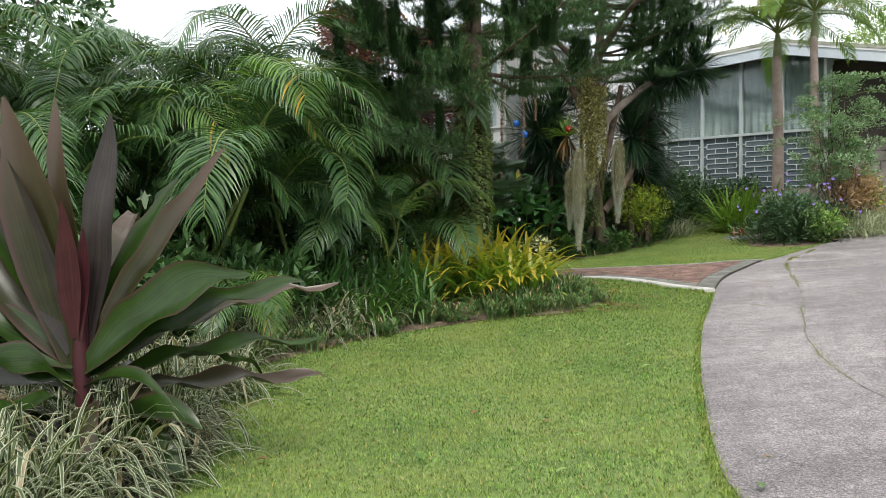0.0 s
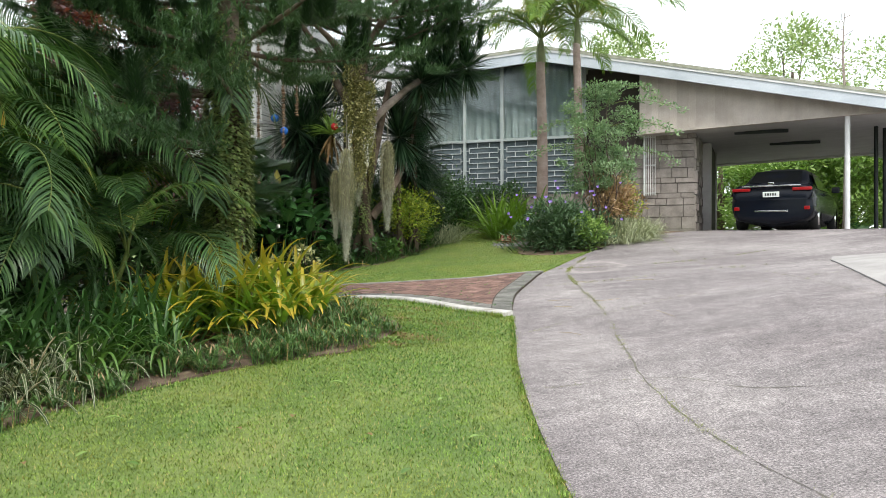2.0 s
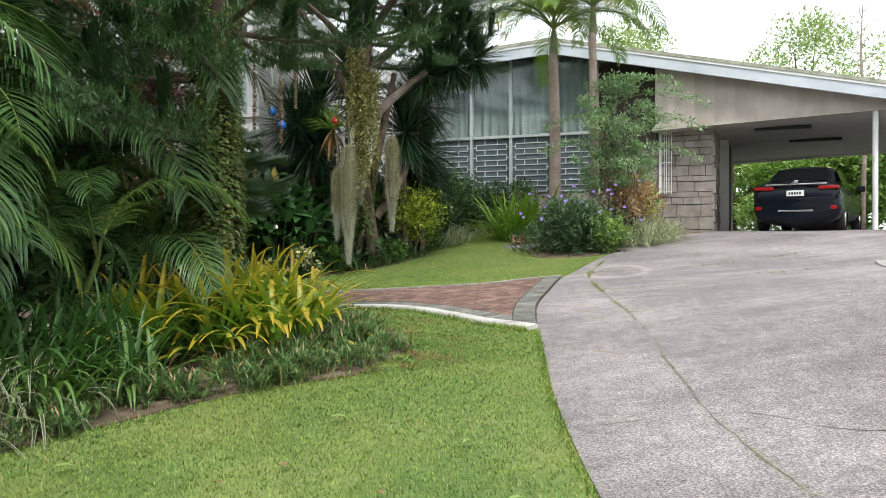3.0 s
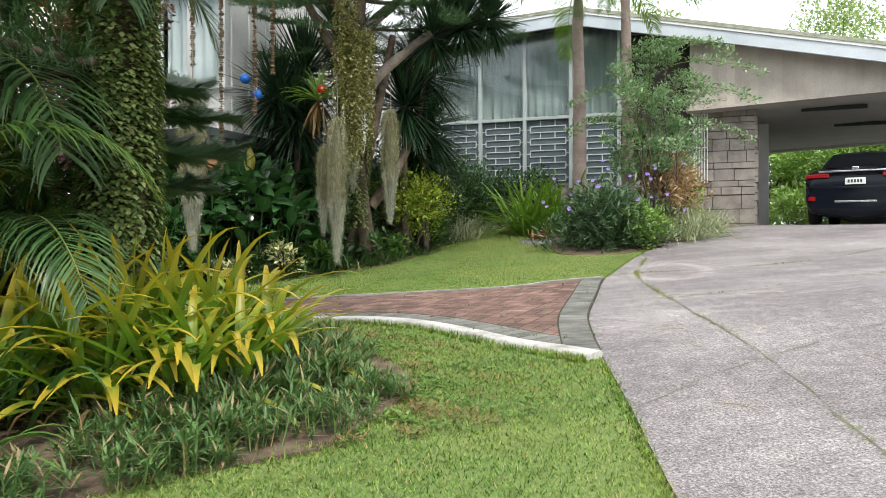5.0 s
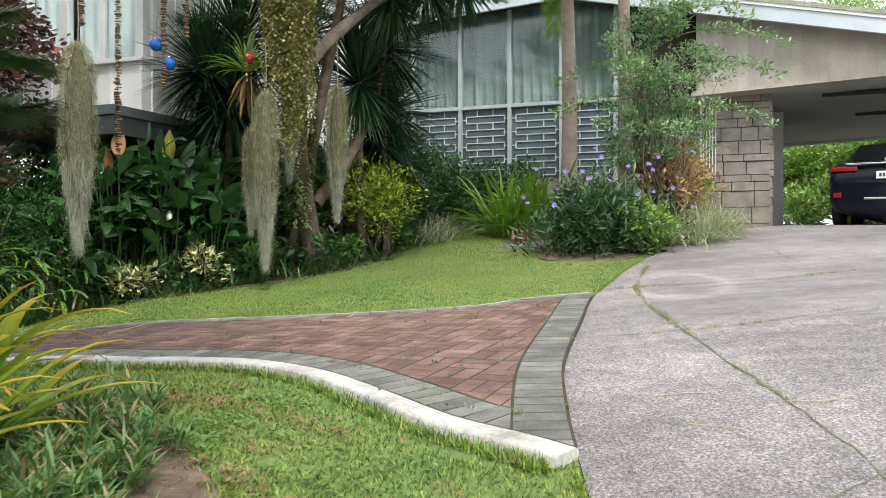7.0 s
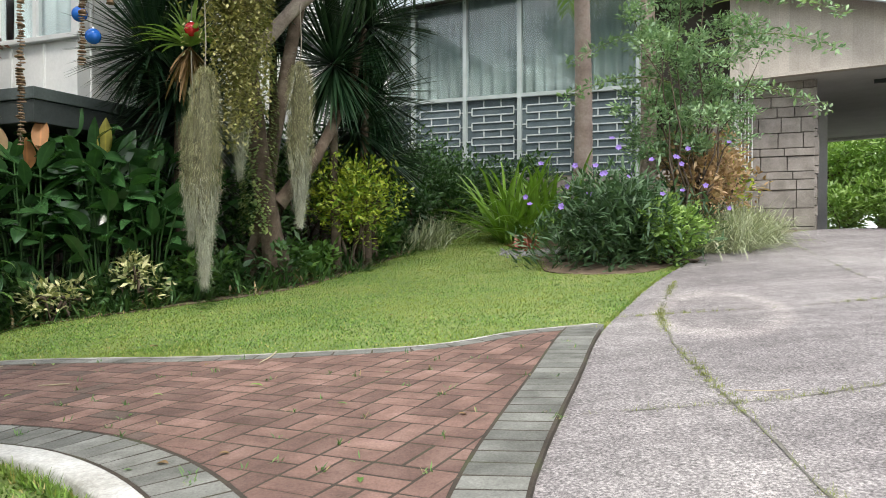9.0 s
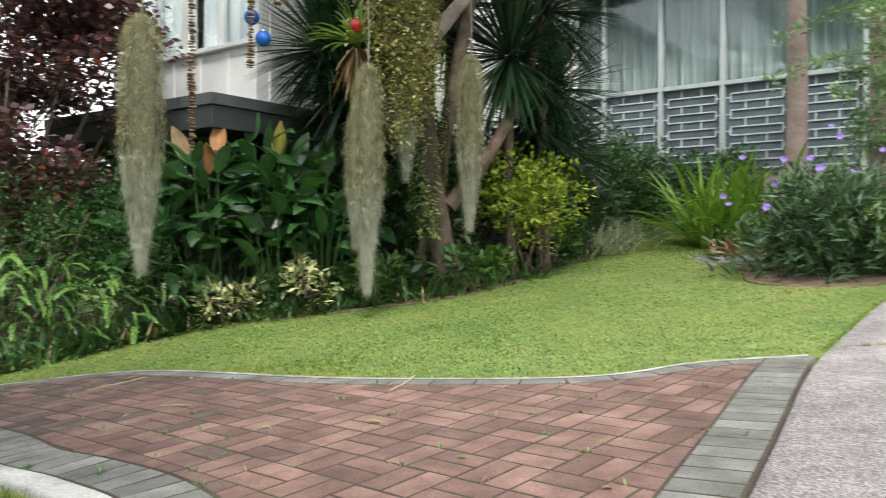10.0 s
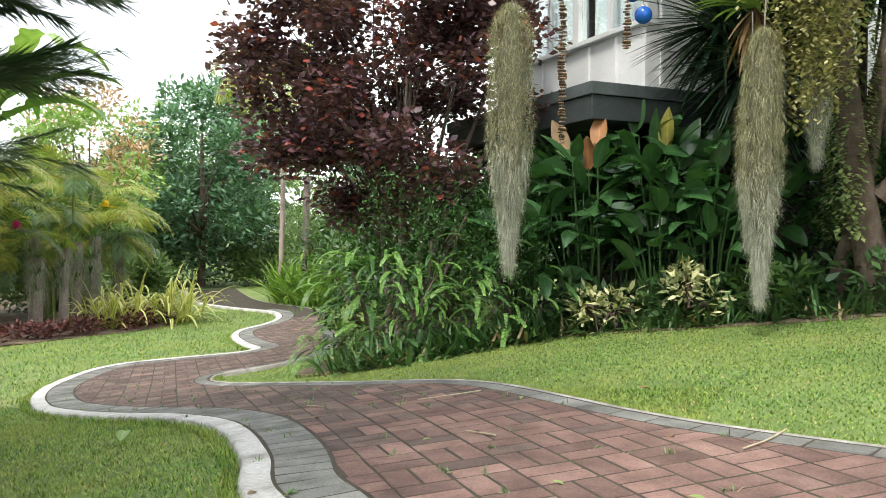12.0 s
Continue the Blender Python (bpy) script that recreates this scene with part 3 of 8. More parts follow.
def ribbon(name, line, inner, outer, lift, height, material, parent=None, label=""):
    """A raised kerb along a line, from inner to outer metres to its left."""
    P = np.asarray(line)
    T = unit(np.gradient(P, axis=0))
    Nn = np.stack([-T[:, 1], T[:, 0]], 1)
    wob = np.array([0.006 * noise.noise(Vector((p[0] * 3, p[1] * 3, 1))) for p in P])[:, None]
    a, b = P + Nn * (inner + wob), P + Nn * (outer + wob)
    za, zb = gz(a[:, 0], a[:, 1]) + lift, gz(b[:, 0], b[:, 1]) + lift
    e = 0.012
    ring = [np.c_[a, za - 0.06], np.c_[a, za + height - e], np.c_[a + Nn * e * np.sign(outer - inner), za + height],
            np.c_[b - Nn * e * np.sign(outer - inner), zb + height], np.c_[b, zb + height - e], np.c_[b, zb - 0.06]]
    V = np.stack(ring, 1)
    c = len(ring)
    F = [(i * c + j, i * c + j + 1, (i + 1) * c + j + 1, (i + 1) * c + j) for i in range(len(P) - 1) for j in range(c - 1)]
    me = quads(name, V.reshape(-1, 3), F)
    bm = bmesh.new()
    bm.from_mesh(me)
    bm.verts.ensure_lookup_table()
    bm.faces.new([bm.verts[j] for j in range(c)]), bm.faces.new([bm.verts[len(bm.verts) - 1 - j] for j in range(c)])
    bmesh.ops.recalc_face_normals(bm, faces=bm.faces)
    return part(name, bm, material, parent, label)


# ---- ground, drive, path ----
xs = np.concatenate([[-900, -400, -150, -80, -45, -30], np.arange(-22, 27, 0.45), [32, 45, 80, 150, 400, 900]])
ys = np.concatenate([[-900, -400, -150, -60, -25], np.arange(-12, 40, 0.45), [45, 60, 100, 200, 450, 900]])
GX, GY = np.meshgrid(xs, ys)
GV = np.stack([GX, GY, gz(GX, GY)], -1)
nx = len(xs)
GF = [(j * nx + i, j * nx + i + 1, (j + 1) * nx + i + 1, (j + 1) * nx + i) for j in range(len(ys) - 1) for i in range(nx - 1)]
ground = part("ground", quads("ground", GV.reshape(-1, 3), GF, smooth=True), M["lawn"])
tagged(ground, label="mown green lawn on gently rising ground", kind="structure")

DRIVE_EDGE = smooth_line([(2.2, -8), (1.5, -4), (1.1, -1), (0.98, 1), (1.02, 2.3), (1.08, 3.03), (1.2, 3.57), (1.38, 4.22), (1.61, 5.03), (1.94, 6.1), (2.26, 7.04),
                          (2.6, 7.9), (2.92, 8.73), (3.14, 9.27), (3.5, 10.04), (4.14, 11.11), (4.76, 12.15), (5.43, 13.1), (6.12, 14.0), (6.8, 14.75), (7.82, 15.7), (9.0, 16.7), (10.3, 17.5), (11.4, 18.3)], 4)
drive = sheet("road", list(map(tuple, DRIVE_EDGE)) + [(13.2, 20.2), (22, 32), (30, 26), (24, 14), (16, 4), (10, -8)], 0.012, 0.5, M["concrete"],
              label="weathered grey concrete driveway climbing to the carport")



def crack(pts, width, mat, label, steps=16):
    """A narrow open joint with a ragged course."""
    ln = smooth_line(pts, steps)
    rg = np.random.default_rng(len(pts) * 7 + steps)
    ln = ln + rg.normal(0, 0.006, ln.shape)
    T = unit(np.gradient(ln, axis=0))
    w = width * rg.uniform(0.05, 0.7, len(ln))[:, None]
    side = np.c_[-T[:, 1], T[:, 0]] * w
    a, b = ln - side, ln + side
    V = np.stack([np.c_[a, gz(a[:, 0], a[:, 1]) + 0.0155], np.c_[b, gz(b[:, 0], b[:, 1]) + 0.0155]], 1)
    ob = part("drive_joint", quads("drive_joint", V.reshape(-1, 3), [(2 * i, 2 * i + 2, 2 * i + 3, 2 * i + 1) for i in range(len(ln) - 1)]), mat)
    return tagged(ob, label=label, kind="structure")


DRIVE_JOINTS = []
for pts, w in (([(6.5, 14.2), (5.6, 12.9), (4.89, 11.56), (4.2, 9.8), (3.7, 8.4), (2.84, 6.34), (2.38, 4.76), (2.2, 3.0), (2.2, 0)], 0.012), ([(2.06, 6.38), (2.9, 6.1), (3.46, 5.3), (6.5, 4.2)], 0.009),
               ([(2.62, 7.9), (3.6, 8.3), (5.5, 8.6), (9.0, 8.2)], 0.006), ([(3.9, 10.6), (5.0, 10.4), (7.5, 10.6), (11, 10.0)], 0.007), ([(5.2, 12.7), (7.0, 12.6), (9.5, 13.2)], 0.006), ([(4.9, 4.7), (6.0, 8.4), (7.6, 12.7), (9.6, 17.0)], 0.007)):
    crack(pts, w, M["drive_joint"], "dark ragged joint in the concrete drive")
    DRIVE_JOINTS.append(smooth_line(pts, 16))
pale = sheet("pale_slab", [(4.9, 5.6), (5.95, 7.35), (6.37, 8.01), (7.09, 9.05), (8.0, 10.2), (8.85, 11.1), (9.35, 10.4), (10.5, 8.6), (12, 6), (12, 3), (8, 4)], 0.03, 0.3, M["pale_concrete"], 0.02, label="newer pale concrete slab in the drive")
KERB_OUT = smooth_line([(2.85, 8.80), (2.77, 8.98), (2.59, 9.33), (2.45, 9.8), (2.27, 10.36), (2.02, 10.78), (1.71, 11.07), (1.41, 11.30), (1.11, 11.64), (.7, 12.02), (.29, 12.31),
                        (-.27, 12.55), (-.9, 12.71), (-1.69, 12.97), (-2.25, 13.21), (-2.89, 13.62), (-3.40, 14.08), (-3.85, 14.73), (-4.08, 15.25), (-4.06, 15.65), (-3.8, 15.95), (-3.45, 16.2), (-3.12, 16.37),
                        (-3.14, 16.6), (-3.6, 17.0), (-4.3, 17.65), (-5.45, 18.8), (-5.93, 19.5), (-6.02, 20.1), (-6.15, 20.6), (-6.55, 21.2), (-7.2, 21.72), (-8.5, 22.2), (-10.0, 22.95), (-11.2, 23.75), (-13.1, 25.5), (-14.8, 27.0)], 5)
KERB_RIGHT = smooth_line([(4.86, 12.38), (4.32, 12.36), (3.95, 12.22), (3.66, 12.2), (3.24, 12.3), (2.69, 12.5), (2.28, 12.73), (1.94, 12.98), (1.64, 13.21), (1.32, 13.43), (1.03, 13.56), (.7, 13.63),
                          (.23, 13.72), (-.56, 13.97), (-1.27, 14.2), (-1.7, 14.45), (-1.92, 14.8), (-1.7, 15.15), (-1.55, 15.5), (-1.6, 16.0), (-2.1, 16.9), (-3.15, 18.25), (-4.25, 19.6), (-5.15, 21.0), (-6.6, 22.25), (-8.1, 23.1), (-9.8, 24.4), (-11.6, 26.1), (-14.2, 28.6)], 5)
in_drive_side = [tuple(p) for p in DRIVE_EDGE if 8.75 < p[1] < 12.3]
PATH_POLY = [tuple(p) for p in KERB_OUT] + [tuple(p) for p in KERB_RIGHT[::-1]] + in_drive_side[::-1]
KERB_MID = KERB_OUT + np.stack([unit(np.gradient(KERB_OUT, axis=0))[:, 1], -unit(np.gradient(KERB_OUT, axis=0))[:, 0]], 1) * 0.07
SHEET_POLY = [tuple(p) for p in KERB_MID] + [tuple(p) for p in KERB_RIGHT[::-1]] + in_drive_side[::-1]
path = sheet("pavement", SHEET_POLY, 0.0367, 0.12, M["joint"], label="winding brick garden path, laid in basket weave with grey borders")
white_kerb = ribbon("kerb_white", KERB_OUT, -0.132, -0.018, 0.0, 0.041, M["kerb"])
tagged(white_kerb, label="chalky white painted kerb along the brick path", kind="structure")
thin_kerb = ribbon("kerb_cement", KERB_RIGHT, 0.004, -0.022, 0.0, 0.041, M["kerb_grey"])
tagged(thin_kerb, label="thin pale cement kerb between lawn and bricks", kind="structure")

# soil beds
BED_LEFT_EDGE = smooth_line([(-1.25, 1.5), (-1.2, 2.6), (-1.19, 3.48), (-1.16, 4.1), (-1.33, 4.99), (-1.56, 5.63), (-1.58, 6.24), (-1.21, 6.7), (-.72, 7.21), (-.22, 7.42), (.36, 7.7), (.86, 7.83), (1.2, 7.9), (1.45, 8.15), (1.72, 8.5), (1.87, 8.85),
                             (1.8, 9.2), (1.68, 9.7), (1.35, 10.3), (.9, 10.7)], 4)
BED_LEFT = [tuple(p) for p in BED_LEFT_EDGE] + [(-.5, 11.2), (-3, 11.6), (-7, 11.5), (-9, 6), (-6, 0)]
sheet("soil_bed", BED_LEFT, 0.010, 0.16, M["soil"], rough=0.022, label="dark soil of the planted bed along the lawn")
BED_RIGHT_EDGE = smooth_line([(-1.45, 17.0), (-1.3, 16.0), (-1.2, 15.2), (-.95, 14.6), (-.6, 14.5), (-.35, 14.72), (-.05, 15.15), (.3, 15.6), (.7, 15.88), (1.37, 15.93), (1.87, 15.9), (2.5, 15.95), (3.29, 16.12), (4.26, 17.08), (4.98, 17.9), (5.4, 18.8), (5.75, 19.8), (6.3, 20.5), (7.0, 20.7), (7.35, 20.0), (7.2, 18.6), (6.3, 16.9), (5.95, 15.9), (5.86, 15.45), (6.23, 15.05), (6.8, 15.0), (7.8, 15.85), (9.0, 16.85), (10.3, 17.6), (11.3, 18.4)], 4)
BED_RIGHT = [tuple(p) for p in BED_RIGHT_EDGE] + [(10.5, 20.5), (6, 24.5), (0, 22), (-3, 19)]
sheet("soil_bed", BED_RIGHT, 0.010, 0.22, M["soil"], rough=0.022, label="shaded soil bed below the house")
BED_FAR_EDGE = smooth_line([(-6.8, 14.6), (-7.6, 16.2), (-7.75, 17.3), (-7.8, 18.2), (-7.7, 19.2), (-8.0, 20.2), (-9.5, 21.4), (-12.5, 23.5)], 4)
BED_FAR = [tuple(p) for p in BED_FAR_EDGE] + [(-18, 26), (-22, 18), (-12, 12)]
sheet("soil_bed", BED_FAR, 0.015, 0.5, M["soil"], rough=0.05, label="soil bed beyond the winding path")


# ---- house ----
HOUSE = Matrix.Translation((7.04, 22.13, 0)) @ Matrix.Rotation(radians(-38.75), 4, "Z")
house = thing("house", HOUSE, "low modern house with curtained windows, stone wall and pale fascia", "house")


def roof_z(u):
    return 6.12 - 0.218 * (u - 2.2) if u > 2.2 else 6.12 - 0.06 * (2.2 - u)


def beam_z(u):
    """The carport soffit falls slightly towards the stone wall."""
    return 3.86 + 0.043 * (u - 4.58)


def sloped(u0, u1, v0, v1, low, high):
    """A bar that follows the soffit, from low to high metres off it."""
    bm = boxed(u0, u1, v0, v1, 0, 1)
    for v in bm.verts:
        v.co.z = beam_z(v.co.x) + (high if v.co.z > 0.5 else low)
    return bm


def slab_between(us, v0, v1, below, above):
    """A slab that follows the roof line over the stations us, from below to above metres off it."""
    bm = bmesh.new()
    rows = [[bm.verts.new((u, v, roof_z(u) + dz)) for v, dz in ((v0, below), (v1, below), (v1, above), (v0, above))] for u in us]
    for a, b in zip(rows, rows[1:]):
        for j in range(4):
            bm.faces.new((a[j], b[j], b[(j + 1) % 4], a[(j + 1) % 4]))
    bm.faces.new(rows[0][::-1]), bm.faces.new(rows[-1])
    bmesh.ops.recalc_face_normals(bm, faces=bm.faces)
    return bm


US = [-7, -3, 0, 2.2, 5, 9, 13.5]
roof = part("roof", slab_between(US, -0.35, 10, -0.20, -0.03), M["roof"], house)
part("fascia", slab_between(US, -0.43, -0.353, -0.37, -0.075), M["fascia"], roof, "pale blue-grey fascia board")
part("drip_edge", slab_between(US, -0.455, -0.433, -0.125, -0.07), M["white"], roof, "white metal drip edge")
part("roof_edge", slab_between(US, -0.47, -0.353, -0.068, 0.012), M["roof_moss"], roof, "mossy grey gravel edge of the roof")
# eave underside coloured dark for the shadow below the roof edge
part("soffit", slab_between([-7, -3, 0, 2.2, 4.5], -0.35, 0.05, -0.30, -0.205), M["dark"], roof, "eave board, the deep eave shade put into its dark colour")
base = part("base_wall", boxed(-7, 3.62, 0.06, 0.26, 0.9, 2.44), M["stone"], house)
PITCH, SILL = 1.042, 3.86
for k in range(-5, 4):
    u = k * PITCH
    top = roof_z(u) - 0.2
    part("mullion", boxed(u - 0.036, u + 0.036, -0.04, 0.10, 2.3, top, 0.006), M["mullion"], house)
    if k < 3:
        panel = part("screen_panel", boxed(u + 0.036, u + PITCH - 0.036, 0.05, 0.14, 2.42, SILL - 0.035), M["slate"], house, "dark slate screen with raised pale mortar lines")
        rail = part("transom", boxed(u + 0.036, u + PITCH - 0.036, -0.03, 0.10, SILL - 0.035, SILL + 0.035, 0.006), M["mullion"], house)
        bm = bmesh.new()
        g = [bm.verts.new(c) for c in ((u + 0.036, 0.03, SILL + 0.035), (u + PITCH - 0.036, 0.03, SILL + 0.035), (u + PITCH - 0.036, 0.03, roof_z(u + PITCH) - 0.2), (u + 0.036, 0.03, roof_z(u) - 0.2))]
        bm.faces.new(g)
        r = bmesh.ops.extrude_face_region(bm, geom=list(bm.faces))
        bmesh.ops.translate(bm, verts=[e for e in r["geom"] if isinstance(e, bmesh.types.BMVert)], vec=(0, 0.008, 0))
        bmesh.ops.recalc_face_normals(bm, faces=bm.faces)
        pane = part("window_pane", bm, M["glass"], house, "clear pane reflecting the sky")
        pane.visible_shadow = False
        # pleated curtain behind the pane
        rng = np.random.default_rng(40 + k)
        cu = np.linspace(u - 0.07, u + PITCH + 0.07, 70)
        ph = np.cumsum(rng.uniform(0.35, 0.75, 70))
        cv = 0.30 + 0.045 * np.sin(ph) + 0.02 * np.sin(ph * 0.37)
        V = np.stack([np.stack([cu, cv, np.full(70, SILL + 0.02)], 1), np.stack([cu, 0.30 + (cv - 0.30) * 0.6, [roof_z(a) - 0.25 for a in cu]], 1)], 1)
        F = [(2 * i, 2 * i + 2, 2 * i + 3, 2 * i + 1) for i in range(69)]
        part("curtain", quads("curtain", V.reshape(-1, 3), F, smooth=True), M["curtain"], house, "grey pleated curtain")
        # raised mortar: closed long blocks alternate with rows of short ones, tied to the frame
        bm = bmesh.new()
        h0, t = 0.1345, 0.011
        x0, x1, xa, xb = (u + 0.036 + (PITCH - 0.072) * q for q in (0.085, 0.915, 0.325, 0.665))
        for r_ in range(11):
            z1 = SILL - 0.04 - r_ * h0
            z0 = max(z1 - h0, 2.42)
            if r_:
                box(bm, x0, x1, 0.03, 0.052, z1 - t, z1 + t)
            if r_ % 2:
                for xe in (x0, x1):
                    box(bm, xe - t, xe + t, 0.031, 0.052, z0 + t, z1 - t)
                zm = (z0 + z1) / 2
                for a, b in ((u + 0.036, x0 - t), (x1 + t, u + PITCH - 0.036)):
                    box(bm, a, b, 0.032, 0.052, zm - t, zm + t)
            else:
                for xe in (xa, xb):
                    box(bm, xe - t, xe + t, 0.031, 0.052, z0 + t, z1 - (t if r_ else 0))
        part("mortar_grid", bm, M["pale_mortar"], panel)
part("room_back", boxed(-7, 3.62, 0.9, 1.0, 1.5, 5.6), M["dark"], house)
# dark brown here paints the shade of the recess
part("recess_wall", boxed(3.22, 4.56, 0.40, 0.5, 3.6, 5.6), M["dark"], house, "recessed wall below the roof, shade put into its dark brown")
# timber gable boards
k = 0
u = 4.58
while u < 9.75:
    top0, top1 = roof_z(u) - 0.22, roof_z(u + 0.145) - 0.22
    if top1 < beam_z(u) + 0.03:
        break
    bm = boxed(u + 0.0005, u + 0.1465, 0.0, 0.025, 3, 5)
    for v in bm.verts:
        if v.co.z > 4.0:
            v.co.z = top0 if v.co.x < u + 0.07 else top1
        else:
            v.co.z = beam_z(v.co.x) + 0.02
    part("gable_board", bm, M["timber"], house)
    u += 0.147
part("beam", sloped(4.5, 13.0, -0.008, 0.16, -0.035, 0.018), M["timber"], house, "plaster edge beam over the carport")
part("carport_ceiling", sloped(4.5, 13.0, 0.16, 9.5, -0.03, 0.09), M["soffit"], house, "flat plaster carport ceiling")
part("back_beam", sloped(5.9, 13.0, 9.0, 9.3, -0.10, -0.032), M["soffit"], house)
part("stone_core", boxed(3.62, 5.83, 0.62, 0.9, 0.9, 3.90), M["mortar"], house)
part("return_core", boxed(5.55, 5.83, 0.9, 2.75, 0.9, 3.90), M["mortar"], house)
part("inner_wall", boxed(5.45, 5.75, 3.3, 9.3, 0.9, 3.86), M["soffit"], house)
for u0, u1, v0, v1, mt in ((5.88, 6.12, 2.78, 3.02, "soffit"), (5.9, 6.1, 3.02, 5.2, "dark"), (5.86, 6.14, 5.22, 5.5, "soffit"), (5.75, 5.95, 5.5, 9.3, "soffit")):
    part("pier", boxed(u0, u1, v0, v1, 0.9, 3.87, 0.01), M[mt], house)
for u0, v0, r in ((9.2, 0.1, 0.06), (10.05, 2.4, 0.05), (10.3, 2.9, 0.045)):
    part("post", tube_mesh("post", [(u0, v0, 1.2), (u0, v0, 2.5), (u0, v0, beam_z(u0) - 0.03)], r, 10), M["white"] if v0 < 1 else M["dark_metal"], house, "slim carport post")
for u0, u1, v0 in ((6.75, 8.0, 1.2), (7.6, 8.9, 4.2)):
    part("strip_light", boxed(u0, u1, v0, v0 + 0.09, beam_z(u0) - 0.085, beam_z(u0) + 0.0, 0.01), M["dark_metal"], house, "unlit strip light under the ceiling")
# stone facing, coursed with uneven blocks
rng = np.random.default_rng(5)


def stones(face, u_from, u_to, z_from, z_to, place):
    z = z_from
    while z < z_to - 0.05:
        h = float(rng.choice([0.13, 0.17, 0.21, 0.25, 0.3]))
        h = min(h, z_to - z)
        u = u_from
        while u < u_to - 0.04:
            w = min(float(rng.uniform(0.22, 0.62)), u_to - u)
            if u_to - u - w < 0.12:
                w = u_to - u
            d = float(rng.uniform(0.0, 0.028))
            part("stone", place(u + 0.006, u + w - 0.006, z + 0.006, z + h - 0.006, d), M["stone"], face)
            u += w
        z += h


stone_wall = part("stone_facing", boxed(3.62, 5.83, 0.60, 0.621, 0.9, 3.89), M["mortar"], house, "coursed brown-grey stone facing")
stones(stone_wall, 3.63, 5.85, 1.25, 3.88, lambda a, b, c, e, d: boxed(a, b, 0.555 - d, 0.60, c, e, 0.008))
stones(stone_wall, 0.56, 2.75, 1.25, 3.88, lambda a, b, c, e, d: boxed(5.831, 5.87 + d * 1.6, a, b, c, e, 0.008))
# window grille beside the stone
grille = part("grille", boxed(4.62, 4.66, 0.44, 0.48, 2.35, 3.86), M["white"], house, "white steel window grille")
for i in range(1, 6):
    part("bar", boxed(4.62 + i * 0.055, 4.635 + i * 0.055, 0.45, 0.465, 2.35, 3.86), M["white"], grille)
for z in (2.4, 3.1, 3.8):
    part("bar", boxed(4.66, 4.91, 0.47, 0.485, z, z + 0.02), M["white"], grille)

# projecting wing: white siding above a dark canopy
wing = thing("house_wing", HOUSE, "raised white-clad wing with windows over a dark canopy", "house")
WU, WV = -1.55, -7.36
part("side_wall", boxed(WU - 0.15, WU, WV + 0.15, 0.0, 2.72, 5.5), M["siding"], wing)
part("front_wall", boxed(-4.4, WU, WV, WV + 0.15, 2.72, 3.42), M["siding"], wing)
part("upper_wall", boxed(-4.4, WU, WV, WV + 0.15, 5.1, 5.5), M["siding"], wing)
for i in range(6):
    u1 = WU - 0.5 * i
    part("siding_batten", boxed(u1 - 0.03, u1 + 0.0, WV - 0.025, WV, 2.74, 3.40), M["siding"], wing)
for i in range(16):
    v1 = WV + 0.15 + i * 0.45
    part("siding_batten", boxed(WU, WU + 0.02, v1, v1 + 0.03, 2.74, 5.45), M["siding"], wing)
part("window_sill", boxed(-4.4, WU + 0.04, WV - 0.07, WV + 0.17, 3.42, 3.475, 0.008), M["white"], wing)
for i in range(2):
    u1 = WU - 0.06 - i * 1.25
    part("window_frame", boxed(u1 - 0.06, u1 + 0.06, WV, WV + 0.12, 3.475, 5.1, 0.006), M["white"], wing)
    part("window_frame", boxed(u1 - 0.66, u1 - 0.6, WV + 0.02, WV + 0.1, 3.475, 5.1, 0.004), M["white"], wing)
    pane = part("window_pane", boxed(u1 - 1.19, u1 - 0.06, WV + 0.05, WV + 0.058, 3.475, 5.1), M["glass"], wing)
    pane.visible_shadow = False
    rng2 = np.random.default_rng(60 + i)
    cu = np.linspace(u1 - 1.2, u1 - 0.05, 60)
    cv = WV + 0.22 + 0.03 * np.sin(np.cumsum(rng2.uniform(0.4, 0.8, 60)))
    V = np.stack([np.stack([cu, cv, np.full(60, 3.45)], 1), np.stack([cu, cv, np.full(60, 5.2)], 1)], 1)
    part("curtain", quads("curtain", V.reshape(-1, 3), [(2 * j, 2 * j + 2, 2 * j + 3, 2 * j + 1) for j in range(59)], smooth=True), M["sheer"], wing, "white sheer curtain")
# body below the edge board is a dark block in place of shadow
part("canopy", boxed(-4.4, WU + 0.36, WV - 0.88, 0.0, 2.38, 2.60, 0.01), M["canopy_dark"], wing, "dark canopy body below the edge board, shade put into its colour")
part("canopy_trim", boxed(-4.4, WU + 0.38, WV - 0.90, 0.0, 2.604, 2.72, 0.008), M["canopy_trim"], wing, "grey-green edge board of the canopy")
part("end_wall", boxed(-4.4, -4.25, WV + 0.15, 0.0, 2.72, 5.5), M["siding"], wing)
# walls under the canopy coloured dark for the shaded void
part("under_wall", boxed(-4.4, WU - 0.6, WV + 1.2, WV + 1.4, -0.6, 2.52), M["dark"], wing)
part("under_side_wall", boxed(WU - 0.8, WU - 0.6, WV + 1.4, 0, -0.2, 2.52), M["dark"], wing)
part("wing_roof", boxed(-4.6, WU + 0.12, WV - 0.12, 0.4, 5.5, 5.68, 0.01), M["roof"], wing)


# ---- car ----
car = thing("car", Matrix.Translation((12.42, 16.72, 1.42)) @ Matrix.Rotation(radians(-50), 4, "Z"), "shiny black sedan parked in the carport, tail towards the drive", "car")
